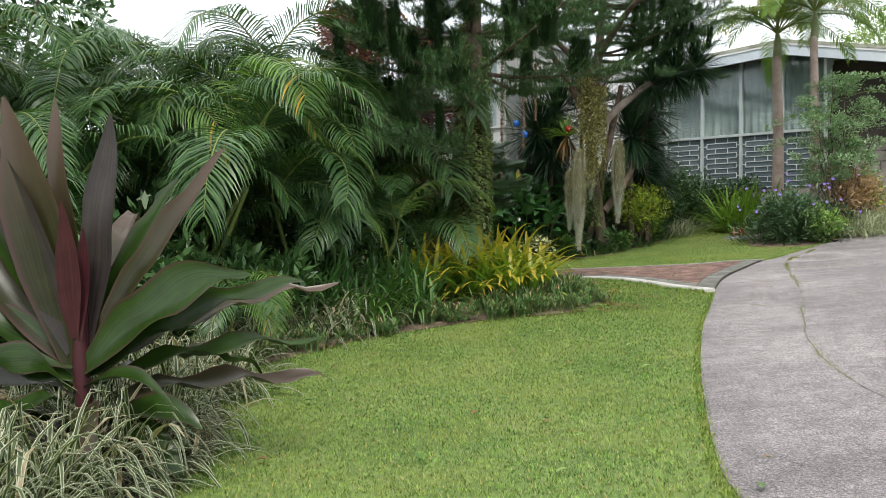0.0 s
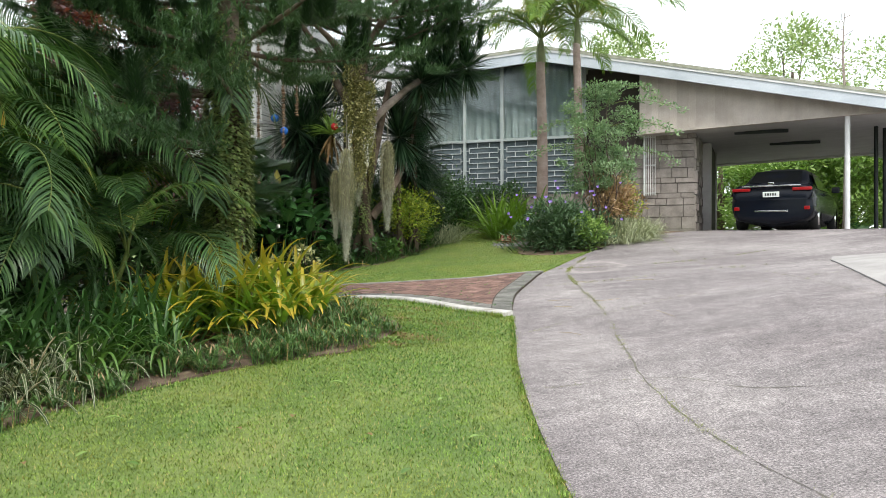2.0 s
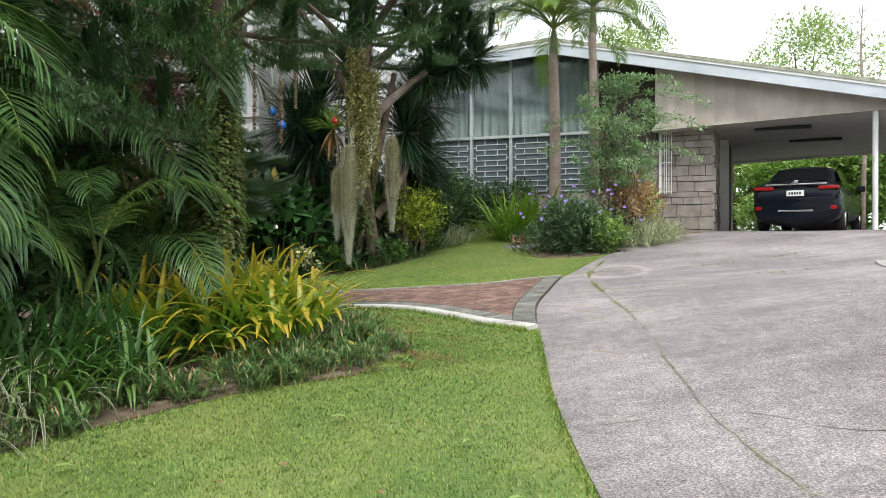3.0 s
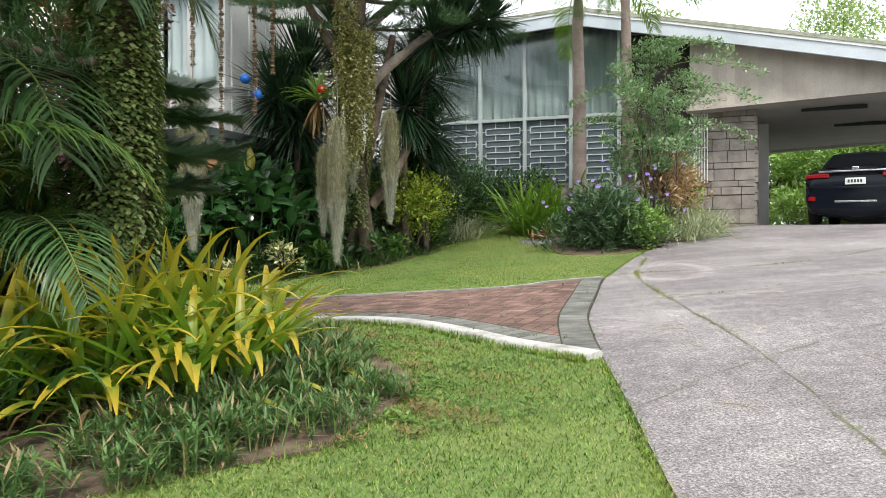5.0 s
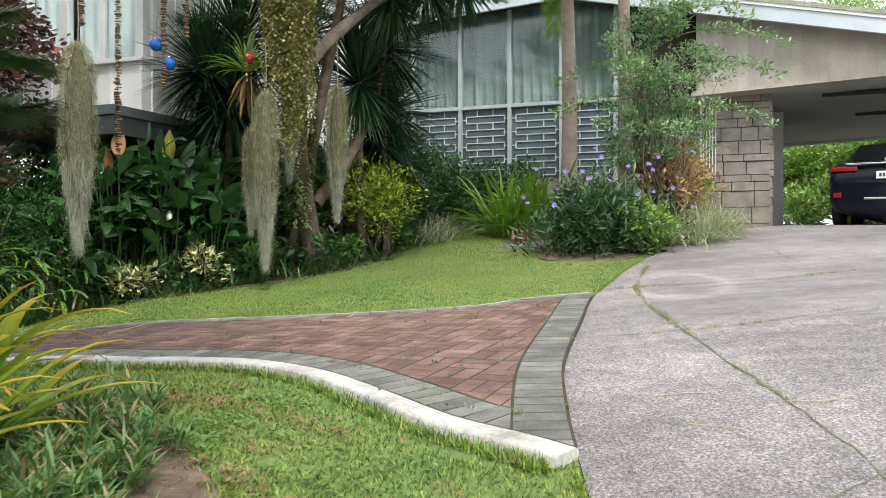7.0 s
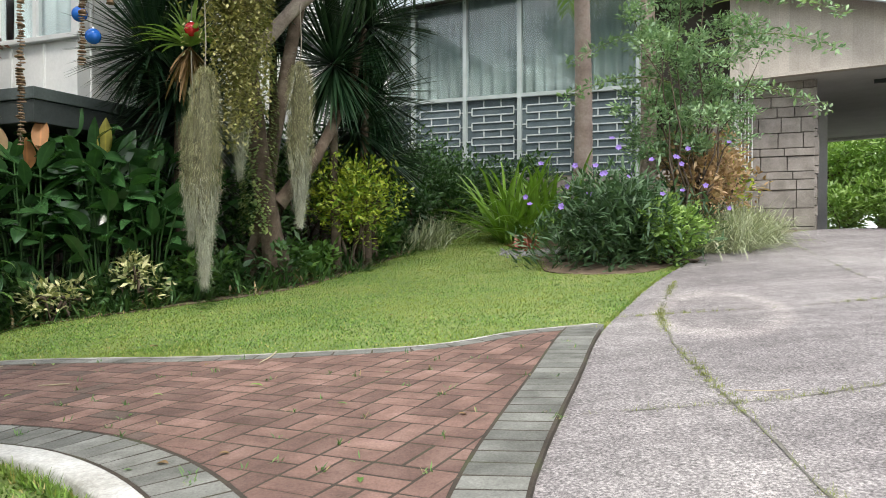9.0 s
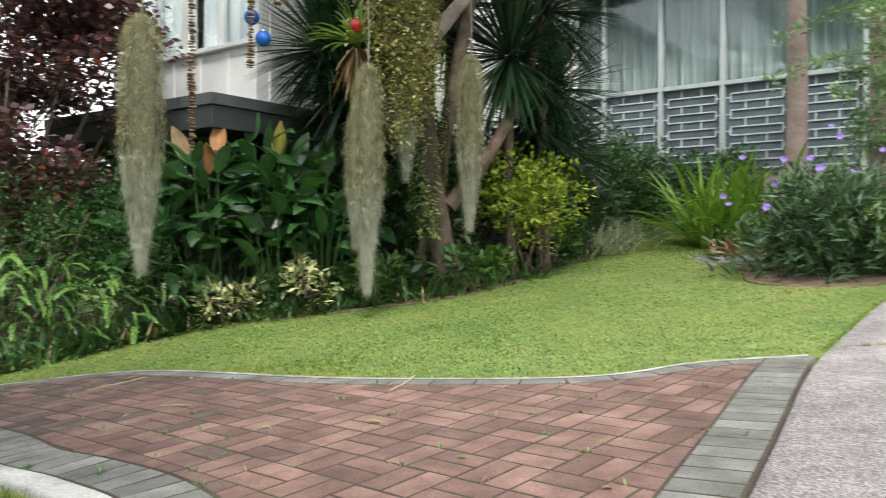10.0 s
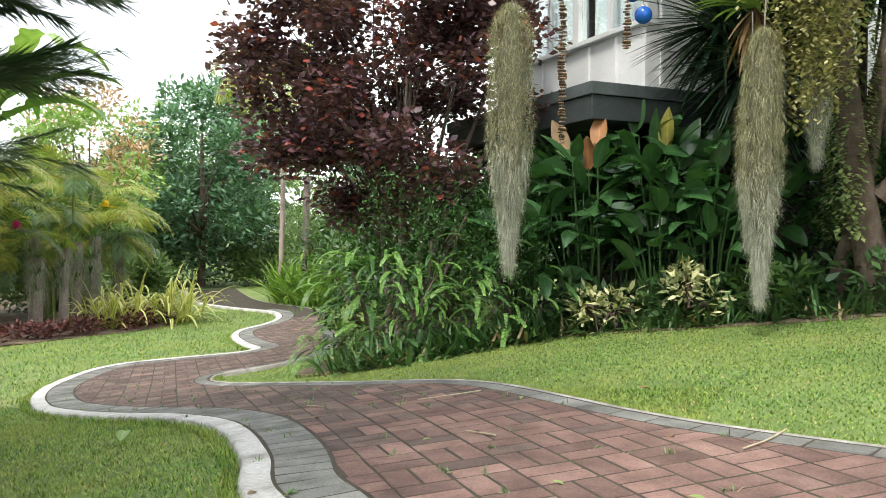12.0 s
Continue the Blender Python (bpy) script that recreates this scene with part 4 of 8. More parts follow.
# stations along the length (0 = tail): y, half width low, half width at waist, half width of roof, floor, waist height, top height
CAR = [(0.0, .70, .74, .70, .34, .72, .74), (0.05, .80, .84, .74, .26, .84, .98), (0.18, .83, .875, .72, .22, .92, 1.05), (0.45, .84, .885, .66, .2, .94, 1.10),
       (0.75, .845, .888, .60, .2, .95, 1.28), (1.2, .845, .888, .58, .2, .95, 1.44), (1.9, .845, .888, .58, .2, .94, 1.475), (2.6, .845, .888, .58, .2, .93, 1.44), (3.2, .845, .885, .62, .2, .92, 1.15),
       (3.5, .84, .88, .66, .2, .9, .98), (4.1, .82, .86, .66, .2, .82, .88), (4.5, .74, .8, .6, .24, .66, .72), (4.62, .6, .66, .5, .34, .58, .62)]
rings = []
for y, a, b, c, z0, z1, z2 in CAR:
    rings.append([(-a * .86, y, z0), (-a, y, z0 + .1), (-b, y, (z0 + z1) / 2), (-b * .98, y, z1 - .04), (-c * 1.16, y, z1 + (z2 - z1) * .18), (-c, y, z2 - (z2 - z1) * .16), (-c * .7, y, z2 - .01), (0, y, z2 + .01),
                  (c * .7, y, z2 - .01), (c, y, z2 - (z2 - z1) * .16), (c * 1.16, y, z1 + (z2 - z1) * .18), (b * .98, y, z1 - .04), (b, y, (z0 + z1) / 2), (a, y, z0 + .1), (a * .86, y, z0)])
V = np.array(rings)
n, c = V.shape[:2]
F = [(i * c + j, i * c + (j + 1) % c, (i + 1) * c + (j + 1) % c, (i + 1) * c + j) for i in range(n - 1) for j in range(c)]
bm = bmesh.new()
bm.from_mesh(quads("car_body", V.reshape(-1, 3), F))
bm.verts.ensure_lookup_table()
bm.faces.new([bm.verts[j] for j in range(c)])
bm.faces.new([bm.verts[(n - 1) * c + j] for j in range(c)][::-1])
bmesh.ops.recalc_face_normals(bm, faces=bm.faces)
bmesh.ops.subdivide_edges(bm, edges=bm.edges[:], cuts=1, use_grid_fill=True, smooth=0.6)
for f in bm.faces:
    f.smooth = True
body = part("body", bm, M["car"], car)


def patch4(p, mat, name, parent, label="", t=0.012):
    """A thin curved plate over four corners, pushed out by t."""
    bm = bmesh.new()
    f = bm.faces.new([bm.verts.new(q) for q in p])
    r = bmesh.ops.extrude_face_region(bm, geom=[f])
    bm.normal_update()
    nn = f.normal.copy()
    bmesh.ops.translate(bm, verts=[e for e in r["geom"] if isinstance(e, bmesh.types.BMVert)], vec=nn * t)
    bmesh.ops.recalc_face_normals(bm, faces=bm.faces)
    return part(name, bm, mat, parent, label)


patch4([(-.56, .43, 1.10), (.56, .43, 1.10), (.50, .95, 1.40), (-.50, .95, 1.40)], M["car_glass"], "rear_window", car, "dark rear window", 0.02)
for s in (-1, 1):
    patch4([(s * .80, 1.15, .97), (s * .80, 2.85, .97), (s * .62, 2.55, 1.36), (s * .62, 1.45, 1.38)][::s], M["car_glass"], "side_window", car, "", 0.015)
    lamp = part("tail_light", boxed(min(s * .84, s * .44), max(s * .84, s * .44), -0.03, 0.1, .885, .96, 0.02), M["tail"], car, "red tail light")
    part("reflector", boxed(min(s * .80, s * .68), max(s * .80, s * .68), -0.02, 0.05, .46, .54, 0.01), M["tail"], car, "red bumper reflector")
    part("wing_mirror", boxed(min(s * .90, s * 1.08), max(s * .90, s * 1.08), 2.62, 2.76, .95, 1.09, 0.03), M["car"], car)
    for y in (0.82, 3.62):
        wheel = part("wheel", tube_mesh("wheel", [(s * .70, y, .32), (s * .72, y, .32), (s * .86, y, .32), (s * .885, y, .32)], [.28, .32, .32, .29], 24), M["rubber"], car, "black tyre")
        part("rim", tube_mesh("rim", [(s * .84, y, .32), (s * .872, y, .32), (s * .89, y, .32)], [.21, .20, .03], 16), M["chrome"], wheel, "bright alloy rim")
part("chrome_strip", boxed(-.62, .62, -0.045, 0.05, .985, 1.015, 0.008), M["chrome"], car, "chrome strip over the plate")
part("lower_trim", boxed(-.35, .35, -0.012, 0.05, .42, .455, 0.006), M["chrome"], car)
part("badge", boxed(-.06, .06, -0.03, 0.06, 1.03, 1.08, 0.01), M["chrome"], car, "chrome oval badge")
plate = part("number_plate", boxed(-.17, .17, -0.05, 0.03, .75, .87, 0.004), M["plate"], car, "pale number plate with dark bars")
for i in range(5):
    part("bar", boxed(-.125 + i * .052, -.092 + i * .052, -0.054, -0.049, .782, .838), M["ink"], plate)


# ---- plants ----
def at(x, y, lift=0.0, turn=0.0, scale=1.0):
    return Matrix.Translation((x, y, float(gz(x, y)) + lift)) @ Matrix.Rotation(turn, 4, "Z") @ Matrix.Scale(scale, 4)


def strap_mesh(seed, n, length, width, low=25, high=85, bend=0.9, spread=0.08, segs=6, kind="strap", fold=0.35):
    rng = np.random.default_rng(seed)
    b = Bunch()
    P = np.c_[rng.normal(0, spread, (n, 2)), np.zeros(n)]
    D = around(rng, n, low, high)
    D[:, :2] += unit(P[:, :2]) * 0.35
    blades(b, P, D, length * rng.uniform(0.55, 1.1, n), width * rng.uniform(0.7, 1.15, n), bend * rng.uniform(0.5, 1.4, n), segs, kind, fold)
    return b.mesh("leaves", True)


def clump(name, mesh, mat, m, label, category, group=""):
    t = thing(name, m, label, category, group)
    part("leaves", mesh, mat, t)
    return t


DEAD_FOOT = strap_mesh(199, 12, 0.4, 0.035, 20, 60, 1.9, 0.1)


def leafy_clump(name, seed, spots, n, length, width, mat, label, group, low=25, high=85, bend=0.9, spread=0.08, variants=3, cane=0.0):
    """Clumps whose leaves are parts of their own; the clumps share a few sets of leaves."""
    sets = []
    for k in range(variants):
        rng = np.random.default_rng(seed + k)
        one = []
        for j in range(n):
            b = Bunch()
            d = around(rng, 1, low, high)
            p = np.c_[rng.normal(0, spread, (1, 2)), [[cane * rng.uniform(0.3, 1.3)]]]
            d[:, :2] += unit(p[:, :2]) * 0.35
            blades(b, p, d, length * rng.uniform(0.55, 1.1), width * rng.uniform(0.7, 1.15), bend * rng.uniform(0.5, 1.4), 11, "strap", 0.35)
            one.append(b.mesh("leaf", True))
        sets.append(one)
    for i, (px, py, sc) in enumerate(spots):
        t = thing(name, at(px, py, 0, i * 2.1, sc), label, "plant", group)
        for me in sets[i % variants]:
            part("leaf", me, mat, t)
        if name == "golden_flax":
            part("dead_leaves", DEAD_FOOT, M["dry"], t, "withered brown leaves at the foot")
            for k in range(4):
                a = k * 1.7 + i
                part("cane", tube_mesh("cane", [(0.07 * math.cos(a), 0.07 * math.sin(a), -0.03), (0.05 * math.cos(a), 0.05 * math.sin(a), cane * 0.6), (0.06 * math.cos(a), 0.06 * math.sin(a), cane * 1.2)], [0.012, 0.011, 0.009], 6), M["pale_bark"], t)


def leaf_cloud(bunch, rng, n, centre, radius, size, aspect=0.5, shell=0.55, droop=0.4, squash=None, segs=2, low=-25, high=65, wide=False):
    """Leaves spread through an ellipsoid, denser near its skin, pointing outwards and sideways."""
    d = unit(rng.normal(size=(n, 3)))
    r = rng.uniform(shell, 1.0, n) ** 0.6
    lump = 1 + 0.22 * np.sin(d[:, 0] * 5.1 + centre[0]) * np.cos(d[:, 1] * 4.3 + centre[1]) + 0.15 * np.sin(d[:, 2] * 7 + centre[2])
    P = np.asarray(centre) + d * (r * lump)[:, None] * np.asarray(radius)
    D = around(rng, n, low, high) + d * 0.6
    L = size * rng.uniform(0.6, 1.25, n)
    blades(bunch, P, D, L, L * aspect, droop, segs, "leaf", 0.3, ref=unit(rng.normal(0, 0.5, (n, 3)) + [0, 0, 1]), wide=wide)


def limbs(rng, base, tips, r0, r1=0.012, sides=6, wander=0.12):
    b = Bunch()
    for tip in tips:
        s = np.linspace(0, 1, 7)[:, None]
        mid = np.asarray(base) * (1 - s) + np.asarray(tip) * s
        mid[1:-1] += rng.normal(0, wander, (5, 3)) * 0.5
        mid[:, 2] += 0.15 * np.sin(s[:, 0] * np.pi) * np.linalg.norm(np.asarray(tip) - base) * 0.3
        v, f = tube(mid, np.linspace(r0, r1, 7), sides)
        b.add(v, f)
    return b


def shrub(name, x, y, radius, height, mat, label, n=900, leaf=0.09, aspect=0.45, seed=1, lobes=7, lift=0.1, category="shrub", droop=0.4, stems=True, group=""):
    """A bush of several leafy lobes on thin stems."""
    rng = np.random.default_rng(seed)
    t = thing(name, at(x, y), label, category, group)
    b = Bunch()
    tips = []
    for i in range(lobes):
        a, q = rng.uniform(0, 2 * np.pi), rng.uniform(0.1, 0.75)
        c = (radius * q * math.cos(a), radius * q * math.sin(a), lift + height * rng.uniform(0.25, 0.8))
        tips.append(c)
        rr = radius * rng.uniform(0.38, 0.6)
        leaf_cloud(b, rng, n // lobes, c, (rr, rr, min(rr, height * 0.35)), leaf, aspect, droop=droop)
    part("foliage", b.mesh("foliage"), mat, t)
    if stems:
        for tip in tips[:5]:
            part("stem", limbs(rng, (0, 0, -0.05), [tip], 0.02).mesh("stem", True), M["bark"], t)
    return t


def frond_mesh(seed, length, arch, leaflets, leaflet, width, vee=0.5, droop=0.5, taper=True):
    """A feather frond along +x: arched rachis with two rows of leaflets. Returns leaflet mesh and rachis mesh."""
    rng = np.random.default_rng(seed)
    s = np.linspace(0, 1, 24)
    el = math.radians(arch[0]) + (math.radians(arch[1]) - math.radians(arch[0])) * s ** 1.1
    seg = length / 23
    x = np.concatenate([[0], np.cumsum(np.cos(el[:-1]) * seg)])
    z = np.concatenate([[0], np.cumsum(np.sin(el[:-1]) * seg)])
    y = np.sin(s * 2 + rng.uniform(0, 6)) * 0.04 * length * s
    R = np.stack([x, y, z], 1)
    stem = quads("rachis", *tube(R, np.linspace(0.014, 0.003, 24) * length / 1.8, 5), smooth=True)
    b = Bunch()
    for sgn in (-1, 1):
        q = np.linspace(0.14, 0.99, leaflets) + rng.normal(0, 0.004, leaflets)
        q = np.clip(q, 0.1, 0.995)
        P = np.stack([np.interp(q, s, R[:, i]) for i in range(3)], 1)
        T = unit(np.stack([np.interp(q, s, np.gradient(R[:, i])) for i in range(3)], 1))
        side = unit(np.cross(T, [[0, 0, 1.0]])) * sgn
        up = np.cross(side, T) * sgn
        lean = 0.35 + 0.75 * q[:, None]
        D = side + T * lean + up * (vee * (0.6 + rng.normal(0, 0.18, leaflets)))[:, None]
        L = leaflet * (np.sin(np.pi * (0.12 + 0.80 * q)) ** 0.6 if taper else 1.0) * rng.uniform(0.85, 1.1, leaflets)
        blades(b, P, D, L, width * rng.uniform(0.8, 1.1, leaflets), droop * rng.uniform(0.6, 1.4, leaflets), 4, "strap", 0.3, ref=up, wide=False)
    return b.mesh("leaflets", True), stem


def add_frond(parent, meshes, mat, m, name="frond"):
    """A frond as a part: leaflets, with the rachis below it."""
    f = part(name, meshes[0], None, parent)
    if not meshes[0].materials:
        meshes[0].materials.append(mat)
    f.matrix_local = m
    r = part("rachis", meshes[1], M["rachis"], f)
    return f


ARECA = [frond_mesh(100 + i, 2.0, (84 - 6 * i, -62 - 9 * i), 64, 0.56, 0.017, 0.3, 1.5) for i in range(4)]
ARECA_PALE = [frond_mesh(120 + i, 1.8, (76, -78), 60, 0.52, 0.018, 0.25, 1.5) for i in range(2)]


ARECA_GOLD = [frond_mesh(130 + i, 1.7, (65 - 15 * i, -60), 58, 0.46, 0.02, 0.25, 1.4) for i in range(2)]


def areca(x, y, seed, stems=6, height=1.2, fronds=5, scale=1.0, pale=0.15, gold=False, label="dense areca palm clump with arching feather fronds"):
    rng = np.random.default_rng(seed)
    t = thing("areca_palm", at(x, y), label, "palm", "areca palms behind the bed")
    for i in range(stems):
        a = rng.uniform(0, 2 * np.pi)
        bx, by = 0.25 * math.cos(a), 0.25 * math.sin(a)
        h = height * rng.uniform(0.35, 1.0)
        tip = (bx + 0.25 * h * math.cos(a), by + 0.25 * h * math.sin(a), h)
        part("cane", tube_mesh("cane", [(bx, by, -0.05), (bx * 1.2, by * 1.2, h * 0.5), tip], [0.03, 0.026, 0.022], 7), M["rachis"], t)
        for j in range(fronds):
            az = a + j * 2.4 + rng.uniform(-0.5, 0.5)
            # the pale share paints lit fronds among the darker ones
            src, mt = ((ARECA_GOLD, M["areca_gold"]) if gold else (ARECA_PALE, M["areca_pale"])) if rng.uniform() < pale else (ARECA, M["areca"])
            k = rng.integers(0, len(src))
            add_frond(t, src[k], mt, Matrix.Translation(tip) @ Matrix.Rotation(az, 4, "Z") @ Matrix.Rotation(rng.uniform(-0.25, 0.2), 4, "Y") @ Matrix.Rotation(rng.uniform(-0.3, 0.3), 4, "X") @ Matrix.Scale(scale * rng.uniform(0.75, 1.1), 4))
    return t


areca(-1.45, 8.75, 1, 5, 1.9, 5, 0.95, 0.3)
areca(-2.5, 7.9, 2, 6, 2.0, 5, 1.05, 0.25)
areca(-1.3, 9.8, 3, 7, 2.5, 6, 1.05)
areca(-3.7, 8.8, 4, 7, 2.5, 6, 1.15)
areca(-3.9, 7.4, 5, 6, 1.9, 6, 1.0)
areca(-2.5, 10.3, 6, 7, 2.8, 6, 1.1)
areca(-5.0, 7.4, 7, 6, 2.7, 6, 1.2)
areca(-0.55, 9.45, 8, 3, 1.15, 4, 0.66, 0.3)
areca(-0.95, 9.1, 10, 4, 1.7, 4, 0.8, 0.3)
areca(-2.1, 7.2, 11, 3, 0.6, 5, 0.55, 0.2)
areca(-2.9, 8.6, 12, 5, 1.4, 5, 0.9, 0.1)
areca(-4.9, 8.2, 13, 6, 3.0, 6, 1.05, 0.0)
areca(-1.7, 6.75, 15, 3, 0.35, 4, 0.45, 0.5)
for i, (px, py, r, h) in enumerate([(-1.2, 9.3, 0.7, 1.5), (-2.2, 9.2, 0.8, 1.8), (-3.2, 9.6, 0.9, 2.0), (-0.4, 9.9, 0.7, 1.6), (-4.4, 9.0, 0.9, 2.0), (-3.0, 7.6, 0.7, 1.3), (-4.2, 7.4, 0.8, 1.6), (-2.6, 5.2, 0.6, 1.0), (-3.6, 4.4, 0.8, 1.7), (-5.6, 6.0, 1.0, 2.3), (-2.2, 6.6, 0.5, 0.9), (-1.4, 10.6, 0.8, 1.9), (-5.5, 9.5, 1.0, 2.4), (-1.8, 7.6, 0.6, 0.8), (-2.3, 7.3, 0.6, 0.9), (-1.9, 8.6, 0.7, 1.2), (-2.9, 6.6, 0.7, 1.1), (-6.2, 4.0, 1.2, 2.6)]):
    shrub("understorey_shrub", px, py, r, h, M["shrub_dark"], "dark leafy undergrowth beneath the palms", 1500, 0.15, 0.35, 700 + i, 8, 0.0, group="undergrowth")

# large wine-red cordyline by the lawn
rng = np.random.default_rng(11)
cord = thing("cordyline", at(-1.72, 3.86, -0.05, 0, 1.16), "large cordyline with broad bronze-green leaves and wine-red heart", "plant")
part("stem", tube_mesh("stem", [(0, 0, -0.05), (0.02, 0.01, 0.25), (0.0, 0.0, 0.55), (0.01, 0.0, 0.8)], [0.04, 0.036, 0.034, 0.02], 10), M["cordyline_red"], cord, "reddish stem")


def cordyline_leaf(az, el, L, w, bend, z, tone, face=0.0, wave=0.0):
    """A broad wavy leaf; face turns its upper side towards -y."""
    az, el = math.radians(az), math.radians(el)
    b = Bunch()
    blades(b, [(0.03 * math.cos(az), 0.03 * math.sin(az), z)], [(math.cos(az) * math.cos(el), math.sin(az) * math.cos(el), math.sin(el))], L, w * 0.82, bend * 1.15, 18, "lance", 0.55, ref=np.array([[0.0, -face, 1.0]]))
    me = b.mesh("leaf", True)
    co = np.array([v.co for v in me.vertices])
    co += 0.02 * np.sin(co[:, :1] * 19 + co[:, 1:2] * 27 + co[:, 2:3] * 11 + wave) * np.array([[0.3, 0.3, 1.0]])
    me.vertices.foreach_set("co", co.astype(np.float32).ravel())
    part("leaf", me, M[tone], cord)


M["cordyline_plum"] = leafy("plum_grey_leaf", (0.02, 0.018, 0.017), (0.044, 0.036, 0.038), rough=0.33, glow=0.12, spec=0.4, veins=0.8)
G_, B_, W_, P_ = "cordyline", "cordyline_bronze", "cordyline_red", "cordyline_plum"
for k, row in enumerate([(188, 77, 1.12, 0.26, 0.06, 0.52, B_, 2.5), (172, 82, 0.62, 0.09, 0.05, 0.56, W_, 2.5), (25, 85, 1.0, 0.17, 0.05, 0.56, P_, 2.5), (160, 84, 1.05, 0.13, 0.1, 0.54, B_, 1.5), (-60, 84, 0.45, 0.07, 0.05, 0.62, W_, 2.0), (-100, 80, 0.55, 0.1, 0.1, 0.62, W_, 2.0),
                         (2, 57, 1.0, 0.14, 0.03, 0.56, B_, 1.2), (30, 66, 0.8, 0.12, 0.2, 0.58, G_, 0.8), (-8, 32, 1.0, 0.16, 0.3, 0.46, G_, 1.0), (-15, 38, 0.86, 0.26, 0.32, 0.5, G_, 1.4), (6, 27, 1.08, 0.14, 0.26, 0.48, B_, 0.7), (-4, 15, 0.98, 0.12, 0.14, 0.44, G_, 0.5), (2, 9, 1.0, 0.12, 0.14, 0.36, B_, 0.5),
                         (-35, 22, 0.62, 0.14, 0.8, 0.4, G_, 0.8), (-62, 18, 0.56, 0.11, 1.9, 0.3, B_, 0.3), (-95, 12, 0.5, 0.10, 2.0, 0.28, P_, 0.0), (-25, 2, 0.6, 0.11, 0.9, 0.28, G_, 0.4), (-48, 8, 0.55, 0.1, 1.4, 0.26, P_, 0.2),
                         (178, 62, 1.2, 0.2, 0.2, 0.54, G_, 1.5), (165, 70, 1.15, 0.16, 0.2, 0.54, B_, 1.2), (190, 70, 1.0, 0.15, 0.15, 0.56, P_, 2.0), (170, 48, 1.0, 0.2, 0.35, 0.5, B_, 1.0), (185, 34, 1.0, 0.2, 0.5, 0.48, G_, 0.9), (200, 22, 0.95, 0.16, 0.6, 0.42, G_, 0.6), (172, 12, 0.95, 0.14, 0.5, 0.38, B_, 0.4),
                         (215, 30, 0.7, 0.16, 0.9, 0.42, G_, 0.7), (240, 14, 0.6, 0.13, 1.4, 0.34, G_, 0.4), (205, 2, 0.8, 0.13, 0.9, 0.3, B_, 0.3),
                         (60, 40, 0.9, 0.16, 0.6, 0.5, G_, 0.0), (90, 58, 0.9, 0.18, 0.5, 0.54, B_, 0.0), (120, 45, 0.95, 0.17, 0.6, 0.5, G_, 0.0), (45, 18, 0.9, 0.14, 0.7, 0.4, G_, 0.0), (130, 12, 0.9, 0.14, 0.8, 0.36, G_, 0.0), (-20, 28, 0.6, 0.13, 0.7, 0.22, G_, 0.5), (195, 25, 0.6, 0.13, 0.7, 0.22, G_, 0.5)]):
    cordyline_leaf(*row, wave=k * 1.3)

# white-margined liriope along the front of the bed
VAR = [strap_mesh(200 + i, 46, 0.6, 0.022, 20, 84, 1.4, 0.07, 8) for i in range(4)]
rng = np.random.default_rng(12)
spots = [(-1.45 - 0.9 * rng.uniform(0, 1), yy + rng.uniform(-0.15, 0.15)) for yy in np.linspace(2.2, 5.8, 44)]
spots += [(-1.85 - rng.uniform(0, 0.9), yy) for yy in np.linspace(5.6, 6.6, 8)]
spots += [(-1.75, 6.95), (-1.55, 7.05), (-1.65, 7.3), (-1.35, 7.25), (-1.2, 7.42), (-1.05, 7.45), (-1.4, 7.5), (-0.9, 7.6), (-1.2, 7.68), (-2.0, 6.9), (-2.0, 7.2), (-0.72, 7.72), (-2.3, 6.95), (-1.85, 7.45)]
for p in BED_LEFT_EDGE[4:24]:
    for d in (0.28, 0.42):
        spots.append((p[0] - d - rng.uniform(0, 0.12), p[1] + rng.uniform(-0.1, 0.1)))
for i, (px, py) in enumerate(spots):
    clump("liriope", VAR[i % 4], M["variegated"], at(px, py, 0, rng.uniform(0, 6), rng.uniform(0.8, 1.2)), "tuft of narrow white-edged liriope leaves on soil", "plant", "liriope border")

# dark strap clump below the palms
leafy_clump("agapanthus", 220, [(-0.65, 8.0, 0.95), (-0.3, 8.3, 1.0), (-1.1, 8.1, 1.1), (-0.9, 7.8, 0.9), (-0.5, 8.6, 1.15), (-1.5, 7.9, 1.15), (-1.2, 8.0, 0.95), (-1.8, 7.9, 1.05), (-0.1, 8.55, 0.9), (-0.8, 8.4, 1.2), (-1.3, 8.4, 1.25), (-2.1, 7.9, 1.15), (-1.6, 7.85, 0.85), (-0.2, 8.0, 0.7)], 34, 0.86, 0.036, M["strap_dark"],
            "clump of dark green strap leaves under the palms", "agapanthus clumps", 48, 88, 0.8, 0.12, 2)
leafy_clump("agapanthus", 226, [(-0.75, 7.62, 0.8), (-0.15, 7.9, 0.75), (-0.45, 7.75, 0.8)], 26, 0.8, 0.042, M["shrub_mid"],
            "clump of lighter arching strap leaves at the bed front", "agapanthus clumps", 25, 75, 1.3, 0.08, 2)
# golden strap clumps on short canes
leafy_clump("golden_flax", 230, [(-0.1, 8.72, 0.9), (0.3, 8.62, 0.85), (0.62, 8.6, 0.85), (0.12, 9.0, 1.0), (0.5, 8.95, 1.05), (0.85, 8.75, 0.85), (-0.25, 9.0, 0.95), (0.72, 9.2, 1.0), (1.0, 9.05, 0.9), (0.95, 9.4, 0.85), (0.35, 9.25, 1.0)], 34, 0.9, 0.062, M["yellow_strap"],
            "golden-green strap-leaved clump with yellowing tips", "golden strap clumps", 8, 80, 0.7, 0.08, 3, 0.16)
